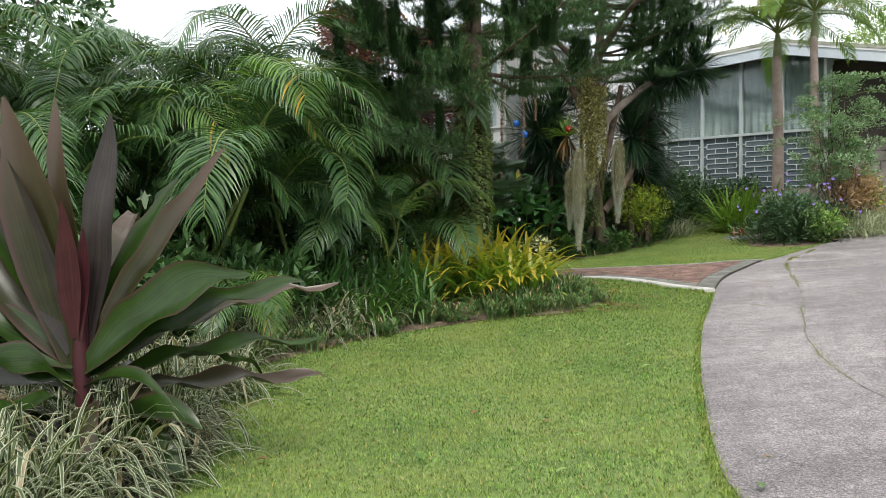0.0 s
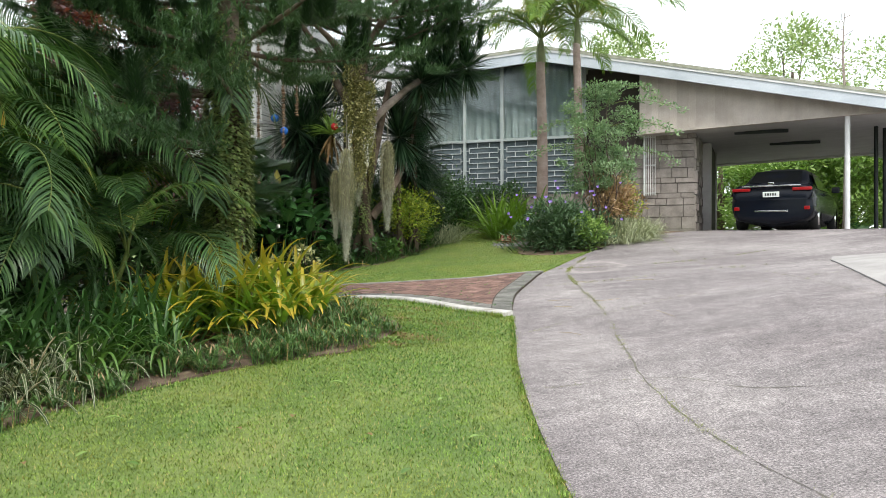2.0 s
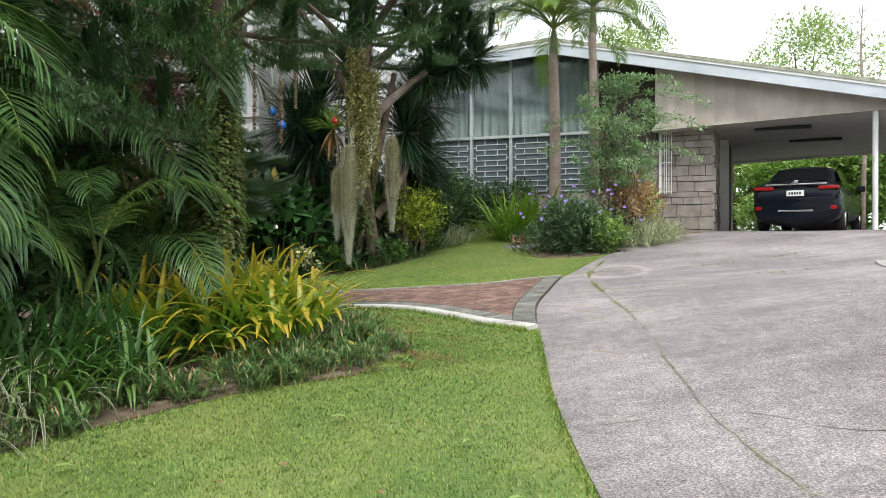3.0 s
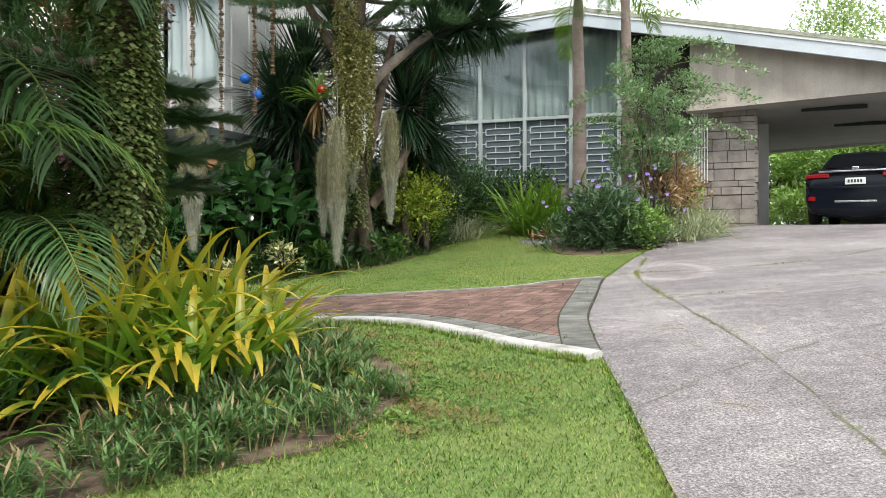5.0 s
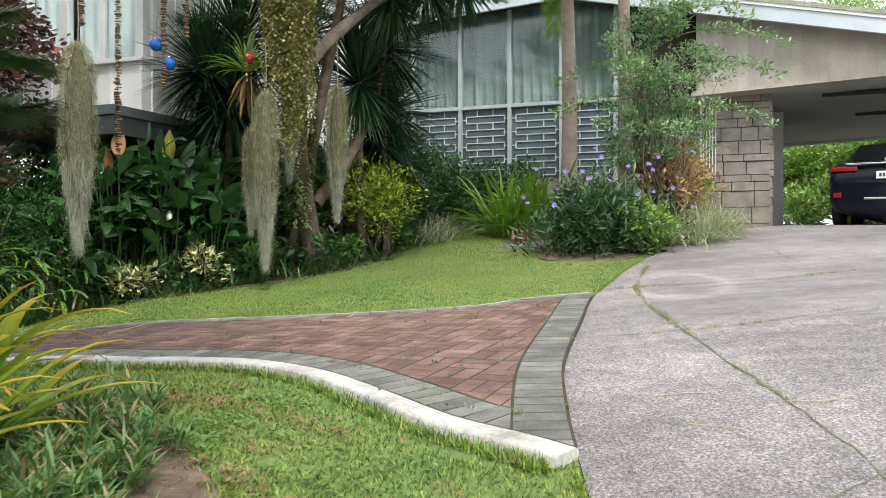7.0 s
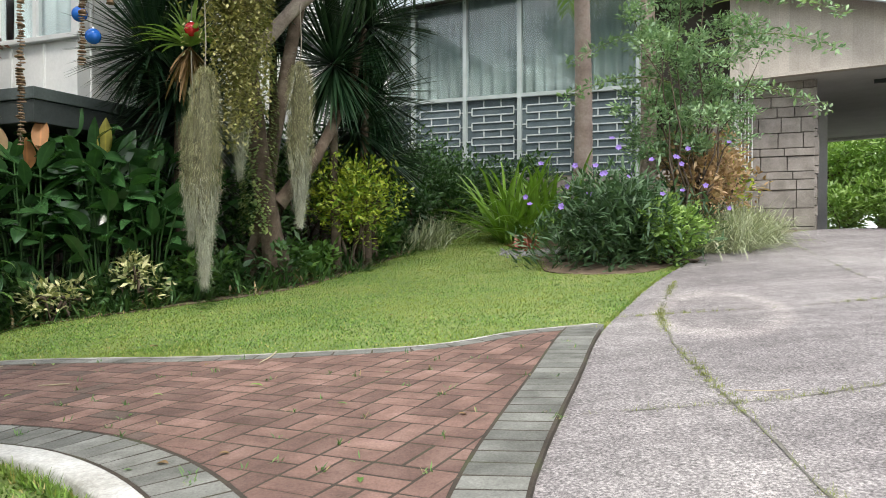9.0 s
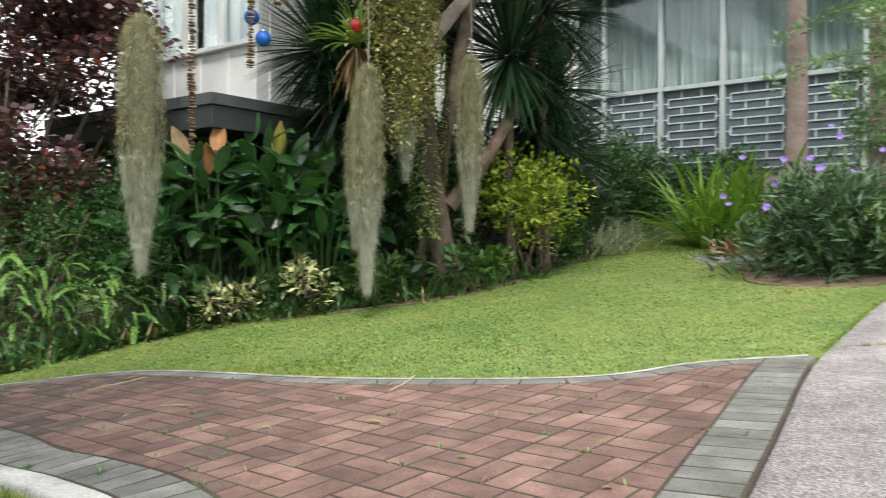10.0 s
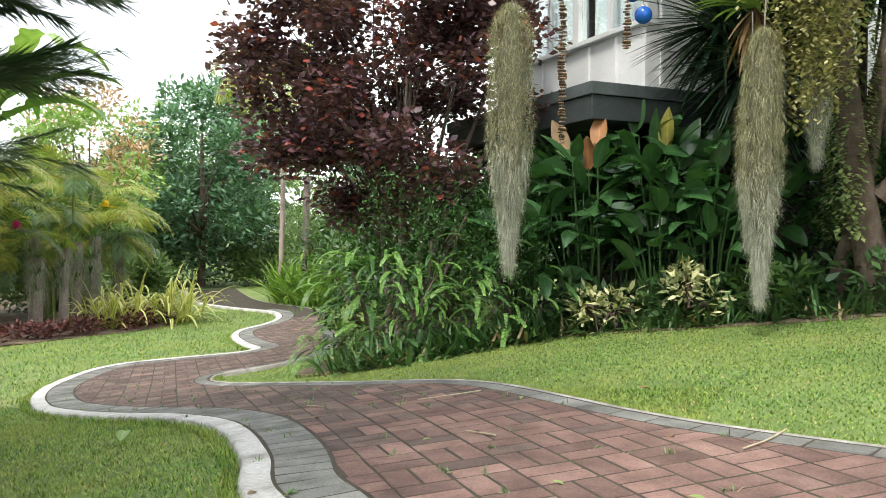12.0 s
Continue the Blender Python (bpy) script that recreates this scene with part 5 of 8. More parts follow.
# low grey-green tufts to the point of the bed
def rosette_tuft(seed, stems=8, reach=0.10, leaf=0.075, width=0.0095):
    """Short leafy stems, each with a star of narrow leaves at its top."""
    rng = np.random.default_rng(seed)
    b = Bunch()
    for k in range(stems):
        x, y, h = *rng.normal(0, reach * 0.6, 2), rng.uniform(0.03, 0.15)
        n = 14
        q = rng.uniform(0.45, 1.0, n)
        P = np.c_[np.full(n, x) + rng.normal(0, 0.004, n), np.full(n, y) + rng.normal(0, 0.004, n), h * q]
        blades(b, P, around(rng, n, 0, 65), leaf * rng.uniform(0.6, 1.15, n), width, 0.5, 2, "leaf", 0.3, wide=False)
        v, f = tube([(x * 0.7, y * 0.7, -0.02), (x * 0.9, y * 0.9, h * 0.5), (x, y, h)], [0.003, 0.003, 0.002], 4)
        b.add(v, f)
    return b.mesh("leaves", True)


TUFT = [rosette_tuft(240 + i) for i in range(5)]
rng = np.random.default_rng(14)
made = 0
while made < 300:
    px, py = rng.uniform(-1.9, 1.8), rng.uniform(6.2, 10.0)
    gap = rng.uniform(0.0, 0.1) if rng.uniform() < 0.7 else rng.uniform(0.1, 0.4)
    if not inside(np.array(BED_LEFT), px, py) or not inside(np.array(BED_LEFT), px + gap, py - 0.5 * gap):
        continue
    if py > 8.9 and px < 1.1 or px < 0.2 and py > 7.9 or px < -1.0 and py > 7.3:
        continue
    if (px - 1.68) ** 2 / 0.03 + (py - 9.0) ** 2 / 0.3 < 1 and rng.uniform() < 0.75:
        continue
    clump("ground_tuft", TUFT[made % 5], M["tuft"], at(px, py, 0, rng.uniform(0, 6), rng.uniform(0.7, 1.45)), "small grey-green leafy tuft on bare soil", "plant", "low tufts")
    made += 1


rng = np.random.default_rng(15)
X_, Y_ = rng.uniform(-1.6, 1.9, 5200), rng.uniform(1.8, 10.0, 5200)
ok_ = inside(np.array(BED_LEFT), X_, Y_)
X_, Y_ = X_[ok_], Y_[ok_]
b = Bunch()
blades(b, np.c_[X_, Y_, gz(X_, Y_) + 0.035], around(rng, len(X_), -5, 20), rng.uniform(0.015, 0.06, len(X_)), rng.uniform(0.004, 0.016, len(X_)), 0.2, 2, "leaf", 0, wide=False)
w = part("leaf_litter", b.mesh("leaf_litter"), M["dry"])
tagged(w, label="dry leaf litter scattered over the soil", category="litter", kind="stuff")


# ---- rope-leaved pine with ivy on its trunk ----
def needle_spray(b, rng, line, n, length, width):
    """Needles all round a twig."""
    q = rng.uniform(0, 1, n)
    s = np.linspace(0, 1, len(line))
    P = np.stack([np.interp(q, s, line[:, i]) for i in range(3)], 1)
    T = unit(np.stack([np.interp(q, s, np.gradient(line[:, i])) for i in range(3)], 1))
    D = unit(rng.normal(size=(n, 3))) * 0.8 + T * 0.75
    blades(b, P, D, length * rng.uniform(0.7, 1.1, n), width, 0.1, 1, "needle", 0, wide=False)


def pine_branch(seed, L):
    """A flat spray of needled twigs along +x."""
    rng = np.random.default_rng(seed)
    s = np.linspace(0, 1, 10)[:, None]
    line = np.c_[s * L, 0.05 * np.sin(s * 5 + seed), L * (-0.16 * s + 0.26 * s * s)]
    b = Bunch()
    for q in np.linspace(0.2, 1.0, 15):
        base = np.array([np.interp(q, s[:, 0], line[:, i]) for i in range(3)])
        for sg in (-1, 1, 0):
            if sg == 0 and rng.uniform() < 0.6:
                continue
            a2 = sg * rng.uniform(0.45, 1.1)
            l2 = rng.uniform(0.3, 0.55) * (1.2 - 0.5 * q)
            u2 = np.linspace(0, 1, 5)[:, None]
            tw = base + np.c_[u2 * l2 * math.cos(a2), u2 * l2 * math.sin(a2), u2 * u2 * l2 * rng.uniform(0.1, 0.7) - 0.05 * u2]
            needle_spray(b, rng, tw, 95, 0.10, 0.009)
    return quads("branch", *tube(line, np.linspace(0.03, 0.007, 10), 6), smooth=True), b.mesh("needles")


def swept_branch(seed, L):
    """A spray whose long rope-like twigs sweep forwards."""
    rng = np.random.default_rng(seed)
    s = np.linspace(0, 1, 10)[:, None]
    line = np.c_[s * L, 0.04 * np.sin(s * 5 + seed), L * (-0.12 * s + 0.2 * s * s)]
    b = Bunch()
    for q in np.linspace(0.15, 1.0, 16):
        base = np.array([np.interp(q, s[:, 0], line[:, i]) for i in range(3)])
        for sg in (-1, 1):
            a2 = sg * rng.uniform(0.2, 0.6)
            l2 = rng.uniform(0.28, 0.42)
            u2 = np.linspace(0, 1, 5)[:, None]
            tw = base + np.c_[u2 * l2 * math.cos(a2), u2 * l2 * math.sin(a2), u2 * u2 * l2 * rng.uniform(0.0, 0.35) - 0.05 * u2]
            n = 150
            k = rng.uniform(0, 1, n)
            P = np.stack([np.interp(k, u2[:, 0], tw[:, i]) for i in range(3)], 1)
            D = unit(rng.normal(size=(n, 3))) * 0.5 + unit(tw[-1] - tw[0])
            blades(b, P, D, 0.10 * rng.uniform(0.7, 1.1, n), 0.009, 0.1, 1, "needle", 0, wide=False)
    return quads("branch", *tube(line, np.linspace(0.02, 0.006, 10), 6), smooth=True), b.mesh("needles")


def finger_mesh(seed):
    """An upright rope-like shoot, thick with short needles."""
    rng = np.random.default_rng(seed)
    ln = np.c_[np.linspace(0, 0.05, 6), np.zeros(6), np.linspace(0, 0.42, 6)]
    b = Bunch()
    q = rng.uniform(0, 1, 900)
    a = rng.uniform(0, 2 * np.pi, 900)
    P = np.c_[0.05 * q + 0.035 * np.cos(a), 0.035 * np.sin(a), 0.42 * q]
    blades(b, P, np.c_[np.cos(a), np.sin(a), rng.uniform(0.4, 1.4, 900)], 0.06, 0.011, -0.4, 1, "needle", 0, wide=False)
    return b.mesh("shoot")


PB = [pine_branch(700 + i, 1.9) for i in range(6)]
FINGER = [finger_mesh(720 + i) for i in range(2)]


def hang_branch(parent, k, m):
    limb = part("branch", PB[k % 6][0], M["bark"], parent)
    limb.matrix_local = m
    part("needles", PB[k % 6][1], M["pine"], limb)
    return limb


def pine(x, y, seed, height, whorls, reach, label, first=1.6):
    rng = np.random.default_rng(seed)
    t = thing("norfolk_pine", at(x, y), label, "tree")
    part("trunk", tube_mesh("trunk", [(0, 0, -0.1), (0.02, 0, height * 0.2), (-0.02, 0.02, height * 0.5), (0, 0, height)], [0.17, 0.14, 0.11, 0.03], 14, 0.05, seed), M["bark"], t)
    for w in range(whorls):
        z = first + (height - first) * w / whorls
        r = reach / 1.9 * (1 - 0.5 * w / whorls)
        for k in range(6):
            az = k * math.pi / 3 + w * 0.5 + rng.uniform(-0.2, 0.2)
            if z < 2.6 and -60 < math.degrees(az) % 360 - (360 if math.degrees(az) % 360 > 180 else 0) < 125:
                continue
            hang_branch(t, int(rng.integers(6)), Matrix.Translation((0, 0, z)) @ Matrix.Rotation(az, 4, "Z") @ Matrix.Rotation(rng.uniform(-0.2, 0.12), 4, "Y") @ Matrix.Scale(r * rng.uniform(0.75, 1.1), 4))
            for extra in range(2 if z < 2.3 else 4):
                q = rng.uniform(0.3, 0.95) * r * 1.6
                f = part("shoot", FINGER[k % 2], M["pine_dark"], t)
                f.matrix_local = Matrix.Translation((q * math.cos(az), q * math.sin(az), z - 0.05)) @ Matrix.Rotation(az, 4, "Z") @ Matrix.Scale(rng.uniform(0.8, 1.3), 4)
    return t


pine1 = pine(0.34, 9.47, 21, 6.5, 11, 2.25, "tall conifer with layered drooping branches and ivy-clad trunk", 1.75)
for k, (az, z, L, dip) in enumerate([(106, 2.3, 1.9, 0.0), (115, 2.6, 1.7, -0.1), (130, 2.2, 1.7, 0.0)]):
    hang_branch(pine1, k, Matrix.Translation((0, 0, z - float(gz(0.34, 9.47)))) @ Matrix.Rotation(radians(az), 4, "Z") @ Matrix.Rotation(dip, 4, "Y") @ Matrix.Scale(L / 1.9, 4))

SB = [swept_branch(740 + i, 1.15) for i in range(3)]
for k, (az, z, L, dip) in enumerate([(68, 1.66, 1.3, -0.02), (76, 1.46, 1.25, 0.0), (72, 1.9, 1.35, -0.04), (84, 1.7, 1.4, -0.03), (92, 1.4, 1.3, 0.0), (98, 1.85, 1.5, 0.0), (80, 2.1, 1.5, -0.05)]):
    limb = part("branch", SB[k % 3][0], M["bark"], pine1)
    limb.matrix_local = Matrix.Translation((0, 0, z - float(gz(0.34, 9.47)))) @ Matrix.Rotation(radians(az), 4, "Z") @ Matrix.Rotation(dip, 4, "Y") @ Matrix.Scale(L / 1.07, 4)
    part("needles", SB[k % 3][1], M["pine"], limb)


def vines(x, y, label, radius, z0, z1, count, per_vine, seed, mat):
    """Climbing stems that wind up a trunk, each with its own leaves."""
    rng = np.random.default_rng(seed)
    t = thing("ivy", at(x, y), label, "climber", "ivy on trunks")
    for k in range(count):
        zz = np.linspace(z0, rng.uniform(z0 + 0.5 * (z1 - z0), z1), per_vine)
        aa = k * 2 * np.pi / count + 0.6 * np.sin(zz * 2.2 + k) + rng.normal(0, 0.18, per_vine)
        rr = radius + rng.uniform(0.0, 0.07, per_vine)
        b = Bunch()
        blades(b, np.c_[rr * np.cos(aa), rr * np.sin(aa), zz], np.c_[np.cos(aa), np.sin(aa), rng.uniform(-1.2, 0.3, per_vine)], 0.043 * rng.uniform(0.6, 1.2, per_vine), 0.036, 0.5, 2, "leaf", 0.2)
        v = part("vine", b.mesh("vine"), mat, t)
        tagged(v, kind="stuff")


vines(0.34, 9.47, "ivy with rounded leaves climbing the conifer trunk", 0.155, 0.0, 3.4, 34, 560, 22, M["ivy"])

# ---- tree with hanging air plants ----
rng = np.random.default_rng(31)
TX, TY = 3.05, 16.35
tree = thing("old_tree", at(TX, TY), "leaning old tree hung with air plants and creepers", "tree")
part("trunk", tube_mesh("trunk", [(0.25, 0.2, -0.1), (0.12, 0.1, 0.6), (0, 0, 1.4), (-0.1, -0.05, 2.2), (-0.05, -0.1, 3.2), (0.1, -0.1, 4.6), (0.2, 0, 6.4)], [0.15, 0.11, 0.1, 0.1, 0.1, 0.08, 0.05], 12, 0.09, 3), M["bark"], tree)
part("trunk", tube_mesh("trunk", [(-0.15, 0.35, -0.1), (0.05, 0.2, 0.7), (0.15, 0.1, 1.5), (0.35, 0.0, 2.6), (0.5, -0.1, 3.4)], [0.09, 0.08, 0.075, 0.07, 0.05], 10, 0.09, 4), M["bark"], tree)
BOUGHS = [[(-0.05, -0.08, 2.4), (0.5, -0.2, 3.0), (1.3, -0.2, 3.6), (2.0, -0.1, 3.8)], [(-0.05, -0.05, 2.6), (-0.5, 0.0, 3.4), (-1.1, -0.1, 4.3), (-1.8, -0.3, 4.9)], [(0, -0.1, 3.2), (-0.6, -0.8, 3.8), (-1.2, -1.4, 4.1)],
         [(0, -0.05, 3.4), (0.9, 0.2, 4.2), (1.8, 0.4, 4.8)], [(0.2, 0.1, 0.9), (0.6, 0.2, 1.4), (1.0, 0.45, 2.2), (1.2, 0.6, 2.9)], [(0.05, -0.1, 4.0), (0.4, -0.9, 4.6), (0.7, -1.8, 4.9)], [(0.1, -0.1, 4.6), (-0.9, 0.2, 5.2), (-1.6, 0.4, 5.5)]]
for i, l in enumerate(BOUGHS):
    ln = smooth_line(l, 5)
    limb = part("limb", tube_mesh("limb", ln, np.linspace(0.085, 0.03, len(ln)), 8, 0.08, i), M["pale_bark"] if i in (0, 3) else M["bark"], tree)
    for k in range(9 if i != 4 else 0):
        q = rng.uniform(0.25, 1.0)
        base = ln[int(q * (len(ln) - 1))]
        br = part("twig", PB[k % 6][1], M["pine"], limb)
        br.matrix_local = Matrix.Translation(base) @ Matrix.Rotation(rng.uniform(0, 6.28), 4, "Z") @ Matrix.Rotation(rng.uniform(-0.25, 0.35), 4, "Y") @ Matrix.Scale(rng.uniform(0.4, 0.75), 4)
for k in range(15):
    z = rng.uniform(4.0, 6.2)
    hang_branch(tree, k, Matrix.Translation((0.05, -0.08, z)) @ Matrix.Rotation(k * 2.4, 4, "Z") @ Matrix.Rotation(rng.uniform(-0.3, 0.15), 4, "Y") @ Matrix.Scale(rng.uniform(0.7, 1.1), 4))

for k, (az, z, L) in enumerate([(0, 3.9, 2.2), (15, 4.3, 2.3), (-20, 4.0, 2.0), (8, 4.8, 2.1), (-8, 3.5, 1.7), (30, 4.5, 2.0), (150, 3.9, 1.6), (-40, 4.5, 1.9), (5, 5.2, 2.5), (20, 5.5, 2.6), (-10, 5.6, 2.5), (-25, 5.0, 2.4), (35, 5.1, 2.4), (12, 5.9, 2.4), (-60, 5.2, 2.2), (60, 5.5, 2.2)]):
    hang_branch(tree, k, Matrix.Translation((0.05, -0.05, z)) @ Matrix.Rotation(radians(az), 4, "Z") @ Matrix.Rotation(-0.05, 4, "Y") @ Matrix.Scale(L / 1.9, 4))


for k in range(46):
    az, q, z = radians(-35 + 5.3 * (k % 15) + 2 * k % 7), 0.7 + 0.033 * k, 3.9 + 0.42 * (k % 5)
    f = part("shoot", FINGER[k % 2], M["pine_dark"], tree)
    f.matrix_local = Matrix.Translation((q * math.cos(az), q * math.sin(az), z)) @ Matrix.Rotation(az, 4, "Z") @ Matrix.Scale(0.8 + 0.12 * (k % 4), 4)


def air_plant(x, y, top, bottom, radius, seed, n=1300):
    """A hanging spindle of fine grey strands."""
    rng = np.random.default_rng(seed)
    h = top - bottom
    t = thing("air_plant", Matrix.Translation((x, y, top)), "long hanging tail of grey-green air plant strands", "air plant", "hanging air plants")
    b, lower = Bunch(), Bunch()
    q = rng.uniform(0, 1, n) ** 1.05 * 0.93
    shape = np.interp(q, [0, 0.03, 0.1, 0.25, 0.52, 0.66, 0.78, 0.93], [0.2, 0.6, 0.9, 1.0, 0.95, 0.68, 0.38, 0.15])
    a = rng.uniform(0, 2 * np.pi, n)
    lump = 1 + 0.10 * np.sin(a * 3 + q * 23 + seed) * np.sin(q * 41 + a) + 0.12 * np.sin(a * 5 + seed) * q
    rad = radius * shape * lump * rng.uniform(0.35, 1, n) ** 0.4
    P = np.c_[rad * np.cos(a), rad * np.sin(a), -q * h]
    D = np.c_[np.cos(a) * 0.2, np.sin(a) * 0.2, -0.55 * np.ones(n)] + rng.normal(0, 0.75, (n, 3))
    L = np.minimum(rng.uniform(0.03, 0.085, n), (1.0 - q) * h)
    low = q > 0.56 + rng.normal(0, 0.1, n)
    curl = rng.uniform(0.6, 2.6, n)
    for bunch_, pick in ((b, ~low), (lower, low)):
        blades(bunch_, P[pick], D[pick], L[pick], 0.0027, curl[pick], 3, "needle", 0, wide=False)
    k = n // 14
    tipq = rng.uniform(0.5, 0.86, k)
    a2 = rng.uniform(0, 2 * np.pi, k)
    r2 = radius * np.interp(tipq, [0.5, 0.64, 0.86], [0.85, 0.6, 0.2]) * rng.uniform(0.2, 1.05, k)
    P2 = np.c_[r2 * np.cos(a2), r2 * np.sin(a2), -tipq * h]
    blades(lower, P2, np.c_[rng.normal(0, 0.22, (k, 2)), -np.ones(k)], np.minimum(rng.uniform(0.04, 0.14, k) * h, (1 - tipq) * h), 0.003, 0.7, 5, "needle", 0, wide=False)
    # solid core, its dark tone painting the depth shade inside the tail
    part("core", tube_mesh("core", [(0, 0, -0.03 * h), (0, 0, -0.2 * h), (0, 0, -0.5 * h), (0, 0, -0.8 * h)], [radius * 0.15, radius * 0.62, radius * 0.52, 0.004], 9, 0.15, seed), M["moss_core"], t, "solid dark core, shade between the strands put into its colour")
    part("tail", b.mesh("tail"), M["moss"], t)
    part("tail_end", lower.mesh("tail_end"), M["moss_pale"], t, "silvery grey lower strands")
    part("hanger", tube_mesh("hanger", [(0, 0, -0.1), (0.01, 0, 0.2), (0, 0.01, 0.55)], 0.006, 5), M["wire"], t)
    return t


air_plant(0.74, 15.08, 3.09, 0.88, 0.185, 51, 19000)
air_plant(2.54, 15.2, 2.74, 0.72, 0.138, 52, 16000)
air_plant(3.43, 15.95, 3.0, 1.28, 0.132, 53, 14000)
air_plant(2.42, 15.55, 2.4, 1.15, 0.10, 54, 7000)
air_plant(2.85, 15.7, 2.9, 1.75, 0.11, 55, 5500)

# golden creeper curtains above the tails
rng = np.random.default_rng(56)
for cx, cy, z0, z1, r in ((2.82, 15.35, 3.9, 2.0, 0.13), (2.66, 15.3, 4.3, 2.65, 0.15), (2.98, 15.6, 4.0, 2.3, 0.13)):
    t = thing("creeper", Matrix.Identity(4), "hanging yellow-green creeper with button leaves", "climber", "hanging creepers")
    for k in range(46):
        b = Bunch()
        px, py = cx + rng.normal(0, r * 0.6), cy + rng.normal(0, r * 0.4)
        zb = z1 + rng.uniform(0, 0.7)
        zz = np.arange(zb, z0, 0.026)
        P = np.c_[px + rng.normal(0, 0.015, len(zz)), py + rng.normal(0, 0.015, len(zz)), zz]
        blades(b, P, around(rng, len(zz), -60, 10), 0.045, 0.03, 0.3, 2, "leaf", 0.2, wide=False)
        tagged(part("strand", b.mesh("strand"), M["creeper"], t), kind="stuff")


vines(TX, TY, "creeper leaves clothing the old trunk", 0.12, 0.6, 3.6, 10, 200, 57, M["ivy"])


# ---- spiky heads ----
def spike_mesh(seed, n, length, width, low=-50, high=85):
    rng = np.random.default_rng(seed)
    b = Bunch()
    D = around(rng, n, low, high)
    blades(b, D * 0.05, D, length * rng.uniform(0.8, 1.1, n), width, 0.12, 4, "strap", 0.4)
    return b.mesh("rosette", True)


SPIKE = [spike_mesh(300, 340, 0.82, 0.034, -65), spike_mesh(301, 340, 0.9, 0.034, -65)]
for i, (px, py, pz) in enumerate([(1.98, 17.1, 3.3), (4.45, 17.6, 3.0), (4.6, 18.0, 2.35), (3.9, 16.9, 3.2), (2.25, 17.0, 2.95), (4.3, 17.2, 3.75), (4.25, 17.5, 2.55), (2.4, 17.3, 3.7), (2.35, 17.3, 2.6), (3.3, 17.8, 4.0), (3.1, 18.2, 4.6)]):
    t = thing("dracaena", at(px, py), "spiky dark green dracaena head on a bare stem", "plant", "dracaenas")
    g = float(gz(px, py))
    part("stem", tube_mesh("stem", [(0.05, 0.1, -0.1), (0, 0.05, (pz - g) * 0.5), (0, 0, pz - g)], [0.06, 0.05, 0.04], 8), M["bark"], t)
    r = part("rosette", SPIKE[i % 2], M["yucca"], t)
    tagged(r, kind="stuff")
    r.location = (0, 0, pz - g)

for k, (dx, dy, dz) in enumerate([(2.0, -0.1, 3.75), (1.55, -0.15, 3.6), (1.8, 0.4, 4.7), (1.1, -0.15, 3.4)]):
    r = part("spiky_rosette", SPIKE[k % 2], M["yucca"], tree, "spiky rosette perched on a limb")
    r.matrix_local = Matrix.Translation((dx, dy, dz)) @ Matrix.Rotation(k * 1.3, 4, "Z") @ Matrix.Scale(0.75, 4)

# ---- right-hand bed ----
shrub("golden_shrub", 4.15, 17.05, 0.66, 1.05, M["shrub_yellow"], "round golden-yellow leafed shrub", 4600, 0.062, 0.5, 61, 16, 0.28)
for i, (px, py) in enumerate([(1.28, 16.05), (1.95, 16.1)]):
    shrub("variegated_shrub", px, py, 0.3, 0.42, M["croton"], "low shrub with cream-splashed leaves", 340, 0.085, 0.42, 63 + i, 4, 0.08, group="variegated shrubs")
for i, (px, py, r, h) in enumerate([(5.4, 19.4, 0.7, 1.0), (6.2, 20.3, 0.8, 1.1), (5.0, 18.6, 0.6, 0.9), (7.0, 20.9, 0.7, 1.0), (4.9, 19.6, 0.8, 1.2), (3.3, 17.4, 0.7, 1.4), (3.8, 18.0, 0.7, 1.6), (4.4, 18.6, 0.8, 1.7), (2.7, 17.6, 0.7, 1.6), (3.2, 18.4, 0.9, 2.0), (5.2, 20.2, 0.9, 1.5), (5.7, 20.3, 0.8, 1.3), (6.3, 20.9, 0.8, 1.3), (5.0, 19.0, 0.7, 1.2), (7.5, 20.2, 0.7, 1.1), (6.0, 19.6, 0.6, 0.9)]):
    shrub("dark_shrub", px, py, r, h, M["shrub_dark"], "dark green leafy shrub against the house", 2000, 0.09, 0.4, 70 + i, 7, group="dark shrubs by the wall")
